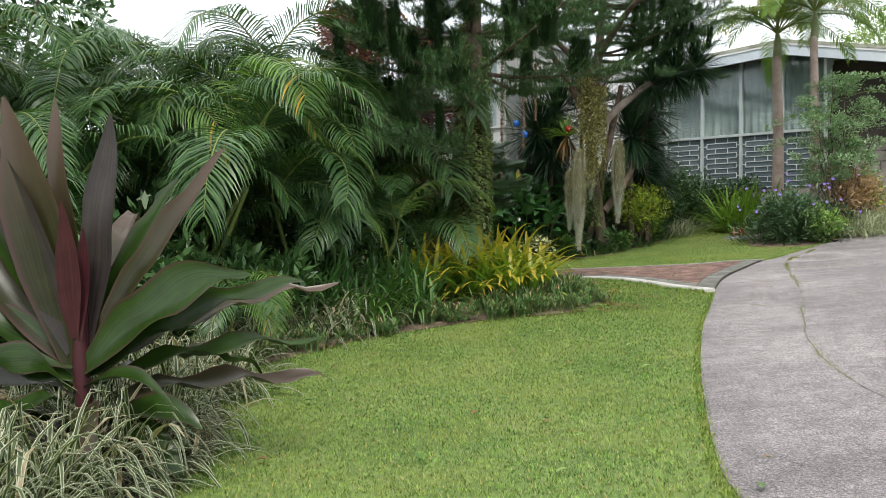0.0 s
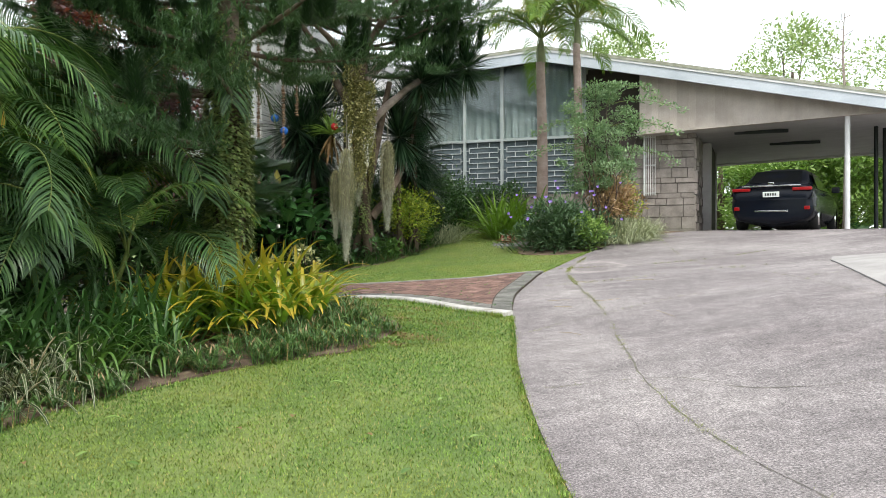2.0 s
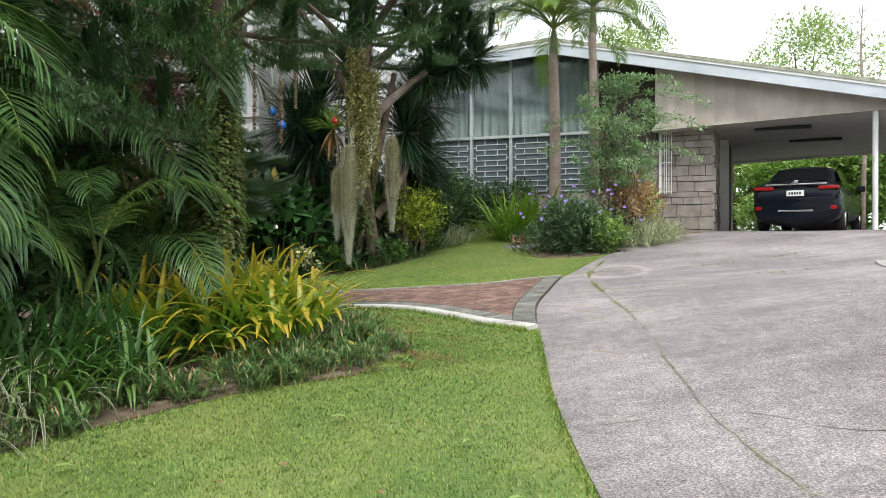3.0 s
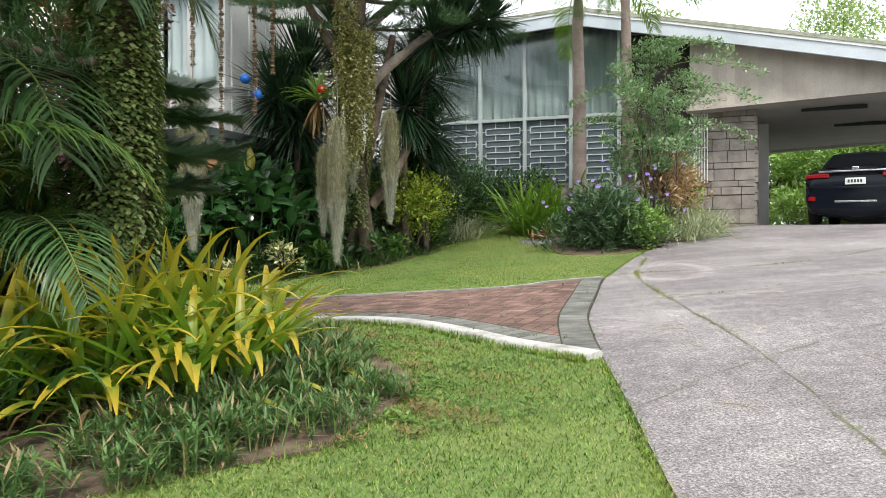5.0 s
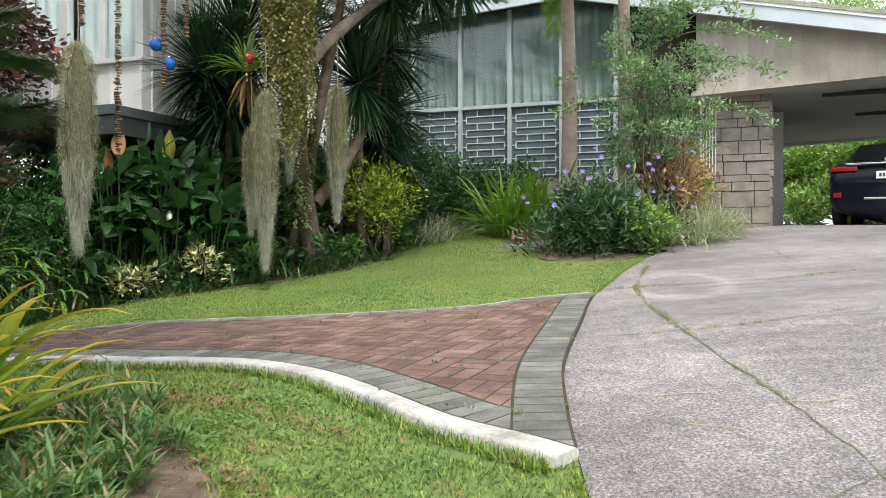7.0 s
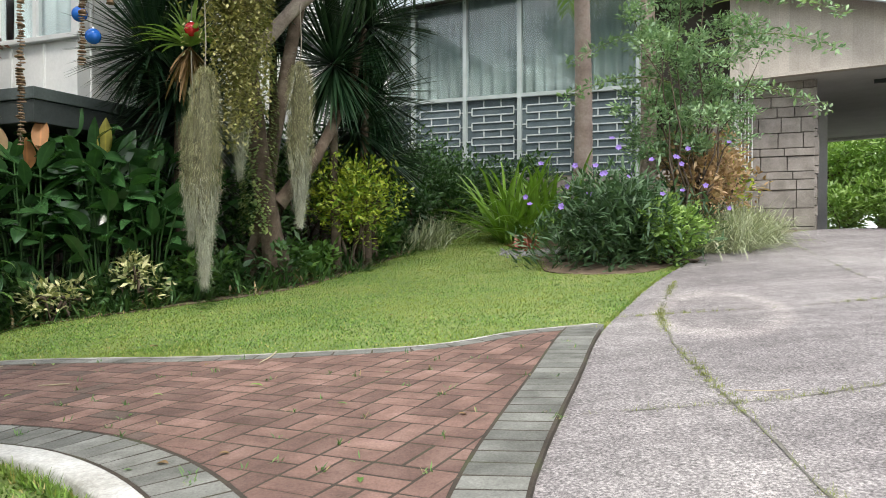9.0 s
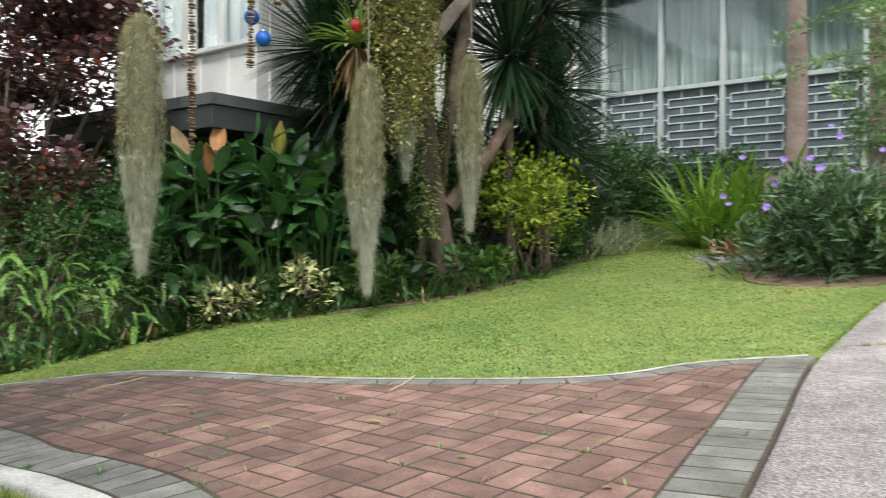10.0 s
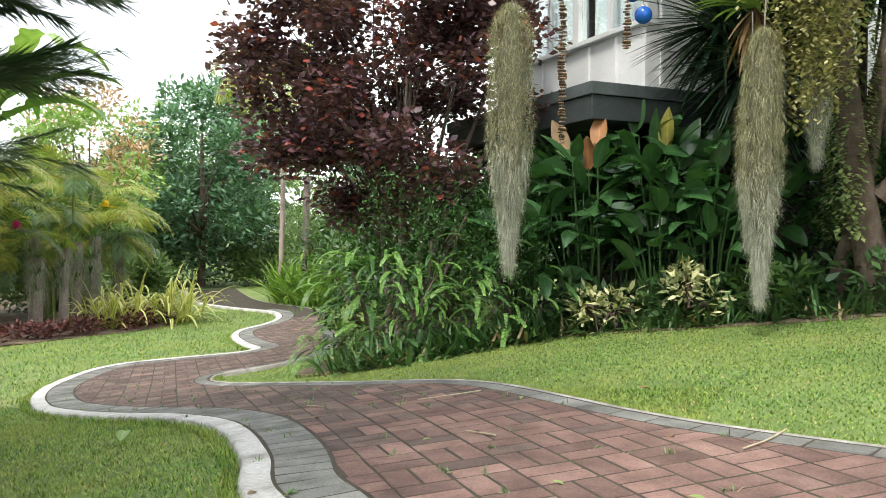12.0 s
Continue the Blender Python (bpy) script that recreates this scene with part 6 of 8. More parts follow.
# broad-leaved gingers
rng = np.random.default_rng(81)
for i, (px, py, h) in enumerate([(0.9, 16.5, 1.7), (1.4, 16.8, 1.9), (1.9, 16.9, 1.8), (0.6, 17.0, 1.9), (1.2, 17.3, 2.0), (2.3, 17.2, 1.6), (0.2, 16.6, 1.5), (1.6, 16.45, 1.5), (0.5, 16.35, 1.3), (2.0, 16.5, 1.2)]):
    t = thing("ginger_plant", at(px, py), "tall clump of broad glossy dark green leaves", "plant", "broad-leaved clump")
    for j in range(60):
        a, el = rng.uniform(0, 2 * np.pi), rng.uniform(-20, 62)
        q = rng.uniform(0.35, 1.45)
        z = h * (0.28 + 0.62 * rng.uniform(0, 1) ** 0.6) * (1.08 - 0.12 * q)
        d = np.array([[math.cos(a) * math.cos(math.radians(el)), math.sin(a) * math.cos(math.radians(el)), math.sin(math.radians(el))]])
        b = Bunch()
        base = (0.26 * math.cos(a) * q, 0.26 * math.sin(a) * q, z)
        blades(b, [base], d, rng.uniform(0.28, 0.44), rng.uniform(0.12, 0.18), rng.uniform(0.2, 0.8), 8, "leaf", 0.22, ref=unit(rng.normal(0, 0.45, (1, 3)) + [[0, 0, 1]]))
        part("leaf", b.mesh("leaf", True), M["orange_leaf"] if i == 0 and j == 0 else M["big_leaf"], t)
        if j % 6 == 0:
            part("stalk", tube_mesh("stalk", [(base[0] * 0.3, base[1] * 0.3, -0.05), (base[0] * 0.6, base[1] * 0.6, z * 0.6), base], [0.014, 0.012, 0.008], 5), M["strap_dark"], t)

t = thing("ginger_plant", at(1.05, 16.6), "tall upright ginger leaves, some turning orange", "plant", "broad-leaved clump")
for k, (dx, dy, z, mt) in enumerate([(-0.05, -0.11, 1.62, "orange_leaf"), (0.17, 0.29, 1.8, "big_leaf"), (-0.4, 0.05, 1.6, "rust"), (0.5, 0.2, 1.6, "yellow_frond"), (0.65, 0.1, 1.5, "big_leaf"), (0.3, 0.0, 1.45, "big_leaf"), (-0.2, 0.1, 1.45, "orange_leaf"), (0.85, 0.3, 1.55, "big_leaf"), (0.0, 0.35, 1.5, "big_leaf"), (0.4, 0.3, 1.6, "big_leaf"), (0.95, 0.0, 1.4, "big_leaf")]):
    b = Bunch()
    blades(b, [(dx, dy, z)], [(0.35 * math.sin(k * 2.1), 0.3 * math.cos(k * 1.7), 1.0)], 0.38 + 0.06 * math.sin(k * 5.0), 0.16, 0.25, 8, "leaf", 0.35, ref=np.array([[0.6 * math.sin(k * 3.3), -1.0, 0.2]]))
    part("leaf", b.mesh("leaf", True), M[mt], t)
    part("stalk", tube_mesh("stalk", [(dx * 0.5, dy * 0.5, -0.05), (dx * 0.8, dy * 0.8, z * 0.6), (dx, dy, z + 0.02)], [0.014, 0.012, 0.008], 5), M["strap_dark"], t)

# ground cover at the edge of the bed
rng = np.random.default_rng(85)
COVER = [strap_mesh(250 + i, 40, 0.26, 0.03, 10, 75, 0.6, 0.1, 3, "leaf") for i in range(3)]
k = 0
for p in BED_RIGHT_EDGE[16:62]:
    for d in (0.18, 0.42, 0.68, 0.95):
        c = np.array([2.8, 19.0]) - p
        c = p + c / np.linalg.norm(c) * d + rng.normal(0, 0.06, 2)
        clump("ground_cover", COVER[k % 3], M["shrub_dark"] if k % 4 else M["tuft"], at(c[0], c[1], 0, rng.uniform(0, 6), rng.uniform(0.7, 1.2)), "low leafy ground cover edging the lawn", "plant", "bed edging")
        k += 1

for i, (px, py) in enumerate([(2.4, 16.45), (2.85, 16.5), (3.3, 16.65), (3.6, 16.95), (1.65, 16.35), (0.95, 16.2), (4.5, 17.7), (4.8, 18.2), (2.1, 16.5), (3.05, 16.9)]):
    shrub("edging_shrub", px, py, 0.38, 0.42, M["shrub_mid"] if i % 3 == 0 else M["shrub_dark"], "low leafy plant edging the shaded bed", 420, 0.12, 0.4, 760 + i, 6, 0.0, group="bed edging shrubs", stems=False)
# ferns and the bush over them
FERN = [frond_mesh(260 + i, 0.42, (40, -70 + 12 * i), 21, 0.052, 0.0098, 0.1, 0.5) for i in range(3)]
SPRAY = [frond_mesh(270 + i, 0.42, (18, -66 + 12 * (i % 3)), 25, 0.046, 0.014, 0.1, 0.4)[0] for i in range(6)]
SWORD = [frond_mesh(265 + i, 0.55, (50, -45), 34, 0.06, 0.014, 0.1, 0.3) for i in range(2)]
rng = np.random.default_rng(87)
for i, (px, py) in enumerate([(-0.85, 14.75), (-0.4, 15.0), (-0.75, 15.05), (0.3, 15.85)]):
    t = thing("fern", at(px, py), "drooping fine-leaved fern at the edge of the bed", "fern", "ferns by the path")
    for j in range(11):
        add_frond(t, FERN[j % 3], M["fern"], Matrix.Translation((0, 0, 0.05 + 0.3 * rng.uniform())) @ Matrix.Rotation(rng.uniform(0, 6.28), 4, "Z") @ Matrix.Rotation(rng.uniform(-0.5, 0.5), 4, "Y") @ Matrix.Scale(rng.uniform(0.7, 1.1), 4))
for px, py in ((-1.3, 2.55), (-1.45, 2.75)):
    t = thing("fern", at(px, py), "bright green sword fern among the liriope", "fern", "sword ferns")
    for j in range(16):
        add_frond(t, SWORD[j % 2], M["fern"], Matrix.Translation((0, 0, 0.03)) @ Matrix.Rotation(j * 2.4, 4, "Z") @ Matrix.Rotation(rng.uniform(-0.4, 0.4), 4, "Y") @ Matrix.Scale(rng.uniform(0.6, 0.9), 4))
shrub("leafy_bush", -0.3, 15.6, 0.82, 1.25, M["bush"], "dark green bush of small leaves above the ferns", 3800, 0.042, 0.4, 88, 14, 0.35)
shrub("leafy_bush", 0.3, 16.15, 0.6, 1.1, M["bush"], "dark green bush of small leaves above the ferns", 3200, 0.05, 0.4, 89, 10, 0.3)

fb = thing("fern_bush", at(-0.5, 15.3), "dense mound of fine fern-like sprays over dark stems", "shrub")
rng = np.random.default_rng(90)
for j in range(470):
    d = unit(np.array([rng.normal(), rng.normal(), abs(rng.normal()) * 0.9]))
    c = np.array([0.8, 0.52, 1.0]) * d * rng.uniform(0.62, 1.04)
    if c[2] < 0.45 and rng.uniform() < 0.45:
        c[2] += 0.5
    if rng.uniform() < 0.35:
        c = c + np.array([0.65, 0.55, 0.05])
    az = math.atan2(d[1], d[0]) + rng.uniform(-0.8, 0.8)
    sp = part("spray", SPRAY[j % 6], M[("fern", "fern", "bush", "fern", "shrub_mid", "bush")[j % 6]], fb)
    sp.matrix_local = Matrix.Translation(c) @ Matrix.Rotation(az, 4, "Z") @ Matrix.Rotation(rng.uniform(-0.3, 0.5), 4, "Y") @ Matrix.Rotation(rng.uniform(-0.4, 0.4), 4, "X") @ Matrix.Scale(rng.uniform(0.38, 0.8), 4)
# added core of darker leaves that paints the shade inside the mound
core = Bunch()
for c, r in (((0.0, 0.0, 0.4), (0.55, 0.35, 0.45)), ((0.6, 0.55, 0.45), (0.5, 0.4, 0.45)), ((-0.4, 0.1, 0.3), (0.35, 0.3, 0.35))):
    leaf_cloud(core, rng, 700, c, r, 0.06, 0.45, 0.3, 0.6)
part("inner_foliage", core.mesh("inner_foliage"), M["shrub_dark"], fb, "dark leaf core, the mound's inner shade put into its colour")
for j in range(7):
    a = j * 0.9
    part("stem", tube_mesh("stem", [(0.1 * math.cos(a), 0.1 * math.sin(a), -0.05), (0.3 * math.cos(a), 0.2 * math.sin(a), 0.4), (0.5 * math.cos(a), 0.35 * math.sin(a), 0.75)], [0.02, 0.015, 0.006], 6), M["bark"], fb)

# copper-leaved tree
rng = np.random.default_rng(91)
rt = thing("copper_tree", at(-1.42, 17.05), "small tree with dark copper-red leaves", "tree")
tips, b, young = [], Bunch(), Bunch()
for i in range(148):
    a, q = rng.uniform(0, 2 * np.pi), rng.uniform(0, 1) ** 0.45
    z = rng.uniform(1.35, 5.4)
    R = 1.8 * max(0.2, 1 - ((z - 2.9) / 2.9) ** 2) ** 0.5
    c = (R * q * math.cos(a), R * q * math.sin(a), z + 0.25 * math.cos(a + 2.2))
    out = 0.885 * c[0] + 0.465 * c[1]
    if out > 1.4 or (z < 2.3 and out > 0.3 and rng.uniform() < 0.45):
        continue
    tips.append(c)
    # some lobes above 3.6 m go brighter red to paint the lit top
    leaf_cloud(young if z > 3.6 and rng.uniform() < 0.4 else b, rng, 400, c, (0.42, 0.42, 0.26), 0.08, 0.8, 0.05, 0.6, low=-20, high=35)
part("crown", b.mesh("crown"), M["red_leaf"], rt)
part("young_growth", young.mesh("young_growth"), M["red_bright"], rt, "brighter red leaves, light on the crown's top put into their colour")
for i, (dx, dy) in enumerate([(0.05, 0), (0.35, 0.15), (-0.3, 0.2), (0.15, -0.2), (0.24, 0.04), (0.42, 0.3)]):
    part("trunk", tube_mesh("trunk", [(dx * 0.5, dy * 0.5, -0.1), (dx, dy, 0.9), (dx * 1.8, dy * 1.8, 2.0), (dx * 3, dy * 3, 3.2)], [0.042, 0.036, 0.026, 0.01], 8), M["pale_bark"], rt)
for tip in tips[:26]:
    part("twig", limbs(rng, (0, 0, 1.0), [tip], 0.013, 0.004, 5).mesh("twig", True), M["bark"], rt)


# ---- island by the drive ----
def tall_palm(x, y, height, radius, seed, fronds=19, length=2.35, label="slender palm with ringed grey-pink trunk"):
    rng = np.random.default_rng(seed)
    t = thing("palm_tree", at(x, y), label, "palm", "palms before the house")
    zz = np.linspace(-0.1, height, 60)
    r = radius * (1 + 0.05 * (np.arange(60) % 3 == 0)) * np.linspace(1.15, 0.8, 60)
    part("trunk", tube_mesh("trunk", np.c_[0.03 * np.sin(zz), 0 * zz, zz], r, 14), M["palm_bark"], t)
    part("crownshaft", tube_mesh("crownshaft", [(0, 0, height - 0.02), (0, 0, height + 0.3), (0, 0, height + 0.55)], [radius * 0.85, radius * 0.7, radius * 0.25], 10), M["shaft"], t)
    src = [frond_mesh(seed + 5 + i, length, (72 - 20 * i, -45 - 14 * i), 92, 0.46, 0.016, 0.4, 1.3) for i in range(3)]
    for j in range(fronds):
        add_frond(t, src[j % 3], M["cycad"] if j % 7 else M["yellow_frond"], Matrix.Translation((0, 0, height + 0.5)) @ Matrix.Rotation(j * 2.4, 4, "Z") @ Matrix.Rotation(rng.uniform(-0.35, 0.15), 4, "Y"))
    return t


tall_palm(7.2, 17.56, 3.75, 0.115, 401)
tall_palm(7.45, 16.35, 4.0, 0.09, 421)

shrub("ruellia", 6.6, 15.75, 0.85, 1.1, M["grey_shrub"], "spreading dark green bush dotted with violet flowers", 6000, 0.14, 0.2, 101, 24, -0.25)
shrub("ruellia", 7.25, 16.0, 0.8, 1.0, M["grey_shrub"], "spreading dark green bush dotted with violet flowers", 4200, 0.14, 0.2, 102, 16, -0.22)
shrub("light_shrub", 7.2, 15.22, 0.52, 0.58, M["shrub_light"], "low light green bush with tiny white flowers", 2400, 0.06, 0.5, 103, 7, 0.03)
rng = np.random.default_rng(104)
rose = thing("climbing_rose", at(7.75, 15.95), "tall airy bush of soft light green leaves", "shrub")
b = Bunch()
for k in range(95):
    a, q, z = rng.uniform(0, 2 * np.pi), rng.uniform(0, 1) ** 0.6, rng.uniform(1.05, 3.15)
    R = 1.0 * np.interp(z, [1.0, 1.7, 2.5, 3.2], [0.5, 0.95, 0.85, 0.35])
    c = np.array([R * q * math.cos(a), R * q * math.sin(a), z])
    rr = rng.uniform(0.12, 0.25)
    leaf_cloud(b, rng, 150, c, (rr, rr, rr * 0.6), 0.062, 0.45, 0.2, 0.5)
    if k % 5 == 0:
        part("stem", limbs(rng, (0.1 * math.cos(a), 0.1 * math.sin(a), 0.2), [c], 0.014, 0.004, 5).mesh("stem", True), M["bark"], rose)
for k, (az, z, L) in enumerate([(-35, 2.75, 1.35), (-50, 2.3, 1.3), (-20, 1.8, 1.25), (170, 1.9, 1.2), (-60, 3.0, 1.0), (150, 2.4, 1.1)]):
    a = math.radians(az)
    u2 = np.linspace(0, 1, 9)[:, None]
    ln = np.c_[0.2 * math.cos(a) + u2 * L * math.cos(a), 0.2 * math.sin(a) + u2 * L * math.sin(a), z + 0.35 * u2 - 0.55 * u2 * u2]
    part("stem", tube_mesh("stem", ln, np.linspace(0.008, 0.002, 9), 5), M["rachis"], rose)
    for p in ln[2:]:
        leaf_cloud(b, rng, 26, p, (0.11, 0.11, 0.07), 0.075, 0.45, 0.1, 0.5)
part("foliage", b.mesh("foliage"), M["shrub_grey"], rose)
for k, (px, py, sd) in enumerate([(8.1, 16.1, 105), (8.45, 16.5, 107)]):
    shrub("rust_shrub", px, py, 0.58, 0.85, M["rust"], "bush of rusty and cream leaves", 1900, 0.085, 0.45, sd, 10, 0.45, group="rusty bushes")
shrub("croton_shrub", 8.9, 17.1, 0.55, 1.0, M["shrub_yellow"], "rounded yellow-green leafy bush beside the drive", 1600, 0.08, 0.45, 106, 9, 0.2)
bro = thing("red_bromeliad", at(6.2, 17.0), "low bromeliad with rust-red leaves beside gravel", "plant")
for k in range(34):
    b = Bunch()
    blades(b, [(rng.normal(0, 0.09), rng.normal(0, 0.09), 0.0)], around(rng, 1, 15, 75), rng.uniform(0.16, 0.3), 0.045, 0.6, 5, "strap", 0.35)
    part("leaf", b.mesh("leaf", True), M["red_bright"], bro)
gx, gy_ = rng.normal(6.2, 0.16, 240), rng.normal(16.85, 0.16, 240)
gb = Bunch()
for x_, y_ in zip(gx, gy_):
    r_ = rng.uniform(0.012, 0.03)
    v, f = tube([(x_, y_, float(gz(x_, y_))), (x_ + 0.003, y_, float(gz(x_, y_)) + r_ * 0.6), (x_, y_, float(gz(x_, y_)) + r_)], [r_, r_ * 0.85, r_ * 0.15], 6)
    gb.add(v, f)
tagged(part("gravel", gb.mesh("gravel"), M["gravel"]), "loose grey gravel at the lawn corner", "gravel", kind="stuff")
SILV = [strap_mesh(270 + i, 210, 0.52, 0.012, 15, 80, 1.1, 0.14, 5) for i in range(2)]
for i, (px, py) in enumerate([(7.95, 15.75), (8.1, 15.85), (8.3, 16.0), (8.55, 16.25), (8.8, 16.45), (9.1, 16.75), (8.45, 16.15), (7.95, 15.95), (8.2, 16.05), (8.45, 16.3), (8.7, 16.5), (8.95, 16.75), (8.35, 16.35), (8.6, 16.7), (5.3, 18.4), (5.55, 18.9), (5.75, 19.4), (6.0, 20.0), (6.4, 20.4), (5.1, 18.1), (5.9, 19.7)]):
    clump("silver_grass", SILV[i % 2], M["silver"], at(px, py, 0, i, 1.2 if px > 7.5 else 1.0), "fine silvery arching grass tuft", "grass", "silver grass")
leafy_clump("crinum", 280, [(6.3, 17.75, 1.2), (6.65, 17.7, 1.2), (7.0, 17.95, 1.35), (6.45, 18.1, 1.3)], 60, 0.95, 0.045, M["cycad"], "bright green clump of arching strap leaves", "crinum clumps", 20, 82, 0.6, 0.1, 2)


# ---- beyond the path, and the far background ----
def broad_tree(name, x, y, height, radius, mat, label, seed, n=5000, leaf=0.16, trunk=0.12, lobes=30, z0=0.3, aspect=0.5):
    rng = np.random.default_rng(seed)
    t = thing(name, at(x, y), label, "tree")
    b, tips = Bunch(), []
    for i in range(lobes):
        d = unit(rng.normal(size=3))
        c = np.array([d[0] * radius * 0.75, d[1] * radius * 0.75, height * (z0 + (1 - z0) * 0.5) + d[2] * height * (1 - z0) * 0.42])
        tips.append(c)
        rr = radius * rng.uniform(0.25, 0.42)
        leaf_cloud(b, rng, n // lobes, c, (rr, rr, rr * 0.8), leaf, aspect, 0.4)
    part("crown", b.mesh("crown"), mat, t)
    part("trunk", tube_mesh("trunk", [(0, 0, -0.2), (0.05, 0, height * 0.3), (0, 0, height * 0.75)], [trunk, trunk * 0.8, trunk * 0.3], 9), M["bark"], t)
    for tip in tips[:9]:
        part("limb", limbs(rng, (0, 0, height * 0.25), [tip], trunk * 0.4, 0.012, 5).mesh("limb", True), M["bark"], t)
    return t


broad_tree("dark_tree", -6.6, 9.0, 6.5, 2.2, M["shrub_dark"], "tall dark-leaved tree behind the palms", 505, 9000, 0.16, 0.12, 36, 0.1)
broad_tree("dark_tree", -5.7, 10.3, 5.8, 1.5, M["shrub_dark"], "tall dark-leaved tree behind the palms", 507, 7000, 0.14, 0.1, 30, 0.1)
broad_tree("dark_tree", -8.2, 6.0, 7.0, 2.4, M["shrub_dark"], "tall dark-leaved tree behind the palms", 506, 9000, 0.16, 0.12, 36, 0.1)
broad_tree("round_tree", -16.2, 29.2, 6.7, 2.9, M["round_leaf"], "rounded blue-green garden tree", 501, 14000, 0.23, 0.14, 46, 0.1)
for i, (px, py, h, r, mt) in enumerate([(-22, 38, 8, 4, "far_leaf"), (-16, 42, 4, 4, "far_dark"), (-27, 33, 7, 4, "far_leaf"), (-9, 40, 3.6, 4, "far_dark"), (-30, 45, 11, 5, "far_leaf"), (-20, 30, 4.5, 2.5, "far_leaf")]):
    broad_tree("far_tree", px, py, h, r, M[mt], "leafy tree beyond the garden", 510 + i, 6000, 0.26, 0.2, 26, 0.1)
# the first five, tallest trees take the haze-paled leaf colour
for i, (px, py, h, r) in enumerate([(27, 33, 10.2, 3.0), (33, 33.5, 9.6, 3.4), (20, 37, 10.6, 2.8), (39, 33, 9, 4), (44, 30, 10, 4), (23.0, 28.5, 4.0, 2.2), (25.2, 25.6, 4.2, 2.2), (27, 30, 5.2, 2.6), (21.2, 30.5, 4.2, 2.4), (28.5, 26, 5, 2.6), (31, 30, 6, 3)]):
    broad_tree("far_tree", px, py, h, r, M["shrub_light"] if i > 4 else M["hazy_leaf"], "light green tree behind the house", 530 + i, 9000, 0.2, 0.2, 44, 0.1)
M["yellow_spider"] = leafy("cream_edged_strap", (0.25, 0.32, 0.08), (0.4, 0.44, 0.12), edge=(0.62, 0.58, 0.25), edge_at=0.2, rough=0.5, glow=0.3)
leafy_clump("spider_plant", 290, [(-8.5, 19.0, 1.35), (-8.3, 19.5, 1.45), (-8.05, 20.0, 1.5), (-8.6, 19.5, 1.4), (-8.0, 20.4, 1.4)], 40, 0.75, 0.04, M["yellow_spider"], "yellow striped spider plant with arching leaves", "yellow spider plants", 25, 85, 1.0, 0.08, 1)
rng = np.random.default_rng(120)
for i in range(26):
    q = i / 25
    p = BED_FAR_EDGE[int(q * 24)]
    shrub("maroon_plant", p[0] - 0.25 - 0.3 * rng.uniform(), p[1] + rng.normal(0, 0.1), 0.32, 0.3, M["red_low"], "low maroon-leaved edging plant", 160, 0.07, 0.6, 600 + i, 4, 0.0, stems=False, group="maroon edging", category="plant")
areca(-9.6, 19.2, 30, 5, 2.7, 6, 0.85, 0.75, True, "feather palm clump beyond the path")
areca(-9.7, 17.6, 31, 5, 2.6, 6, 0.85, 0.8, True, "yellowish feather palm clump beyond the path")
areca(-10.8, 19.9, 32, 6, 2.7, 6, 0.95, 0.75, True, "yellowish feather palm clump beyond the path")
broad_tree("rust_tree", -14.5, 23.5, 5.6, 1.5, M["rust"], "small tree with rusty pink young leaves", 522, 2600, 0.16, 0.06, 24, 0.4)
broad_tree("garden_tree", -12.0, 21.5, 5.0, 1.6, M["shrub_light"], "light green small tree in the far bed", 521, 4000, 0.14, 0.06, 24, 0.3)
rng = np.random.default_rng(121)
for i, (px, py, h) in enumerate([(-8.85, 18.0, 1.25), (-8.75, 18.4, 1.4), (-9.0, 18.85, 1.5), (-9.2, 19.4, 1.6), (-9.4, 18.3, 1.7), (-9.3, 20.0, 1.6), (-8.95, 19.1, 1.2)]):
    t = thing("stump_post", at(px, py), "grey trunk hung with orchids and air plants", "tree", "orchid stumps")
    part("trunk", tube_mesh("trunk", [(0, 0, -0.1), (0.02, 0, h * 0.5), (0.03, 0.02, h)], [0.085, 0.07, 0.06], 10, 0.06, i), M["pale_bark"], t)
    b = Bunch()
    n = 900
    a, z = rng.uniform(0, 2 * np.pi, n), rng.uniform(0.45, 1.02, n) * h
    r_ = 0.07 + 0.09 * rng.uniform(0, 1, n) * (0.6 + 0.4 * np.sin(a * 2 + i))
    blades(b, np.c_[r_ * np.cos(a), r_ * np.sin(a), z], np.c_[np.cos(a) * 0.3, np.sin(a) * 0.3, -np.ones(n)] + rng.normal(0, 0.3, (n, 3)), rng.uniform(0.06, 0.26, n), 0.006, 0.6, 3, "needle", 0, wide=False)
    part("air_plant_beard", b.mesh("air_plant_beard"), M["moss_dull"], t, "grey beard of air plants")
    b = Bunch()
    for k in range(3):
        zc = h * (0.55 + 0.22 * k)
        blades(b, np.tile([[0.05, -0.05, zc]], (14, 1)), around(rng, 14, 5, 75), rng.uniform(0.14, 0.3, 14), 0.028, 0.9, 4, "strap", 0.3)
    part("orchid_leaves", b.mesh("orchid_leaves", True), M["shrub_mid"], t, "strap leaves of perched orchids")
for i, (px, py) in enumerate([(-4.9, 23.0), (-6.7, 24.3), (-8.2, 25.3), (-3.2, 20.9), (-2.5, 19.9), (-2.0, 18.8), (-10, 27), (-6.2, 24.5), (-4.4, 22.6), (-2.4, 20.0), (-7.6, 26.2), (-3.4, 21.6), (-5.2, 25.5)]):
    shrub("path_shrub", px, py, 1.2, 2.1, M["shrub_mid"] if i % 2 else M["far_leaf"], "leafy green shrub beside the path", 2600, 0.13, 0.35, 640 + i, 7, group="shrubs along the path")

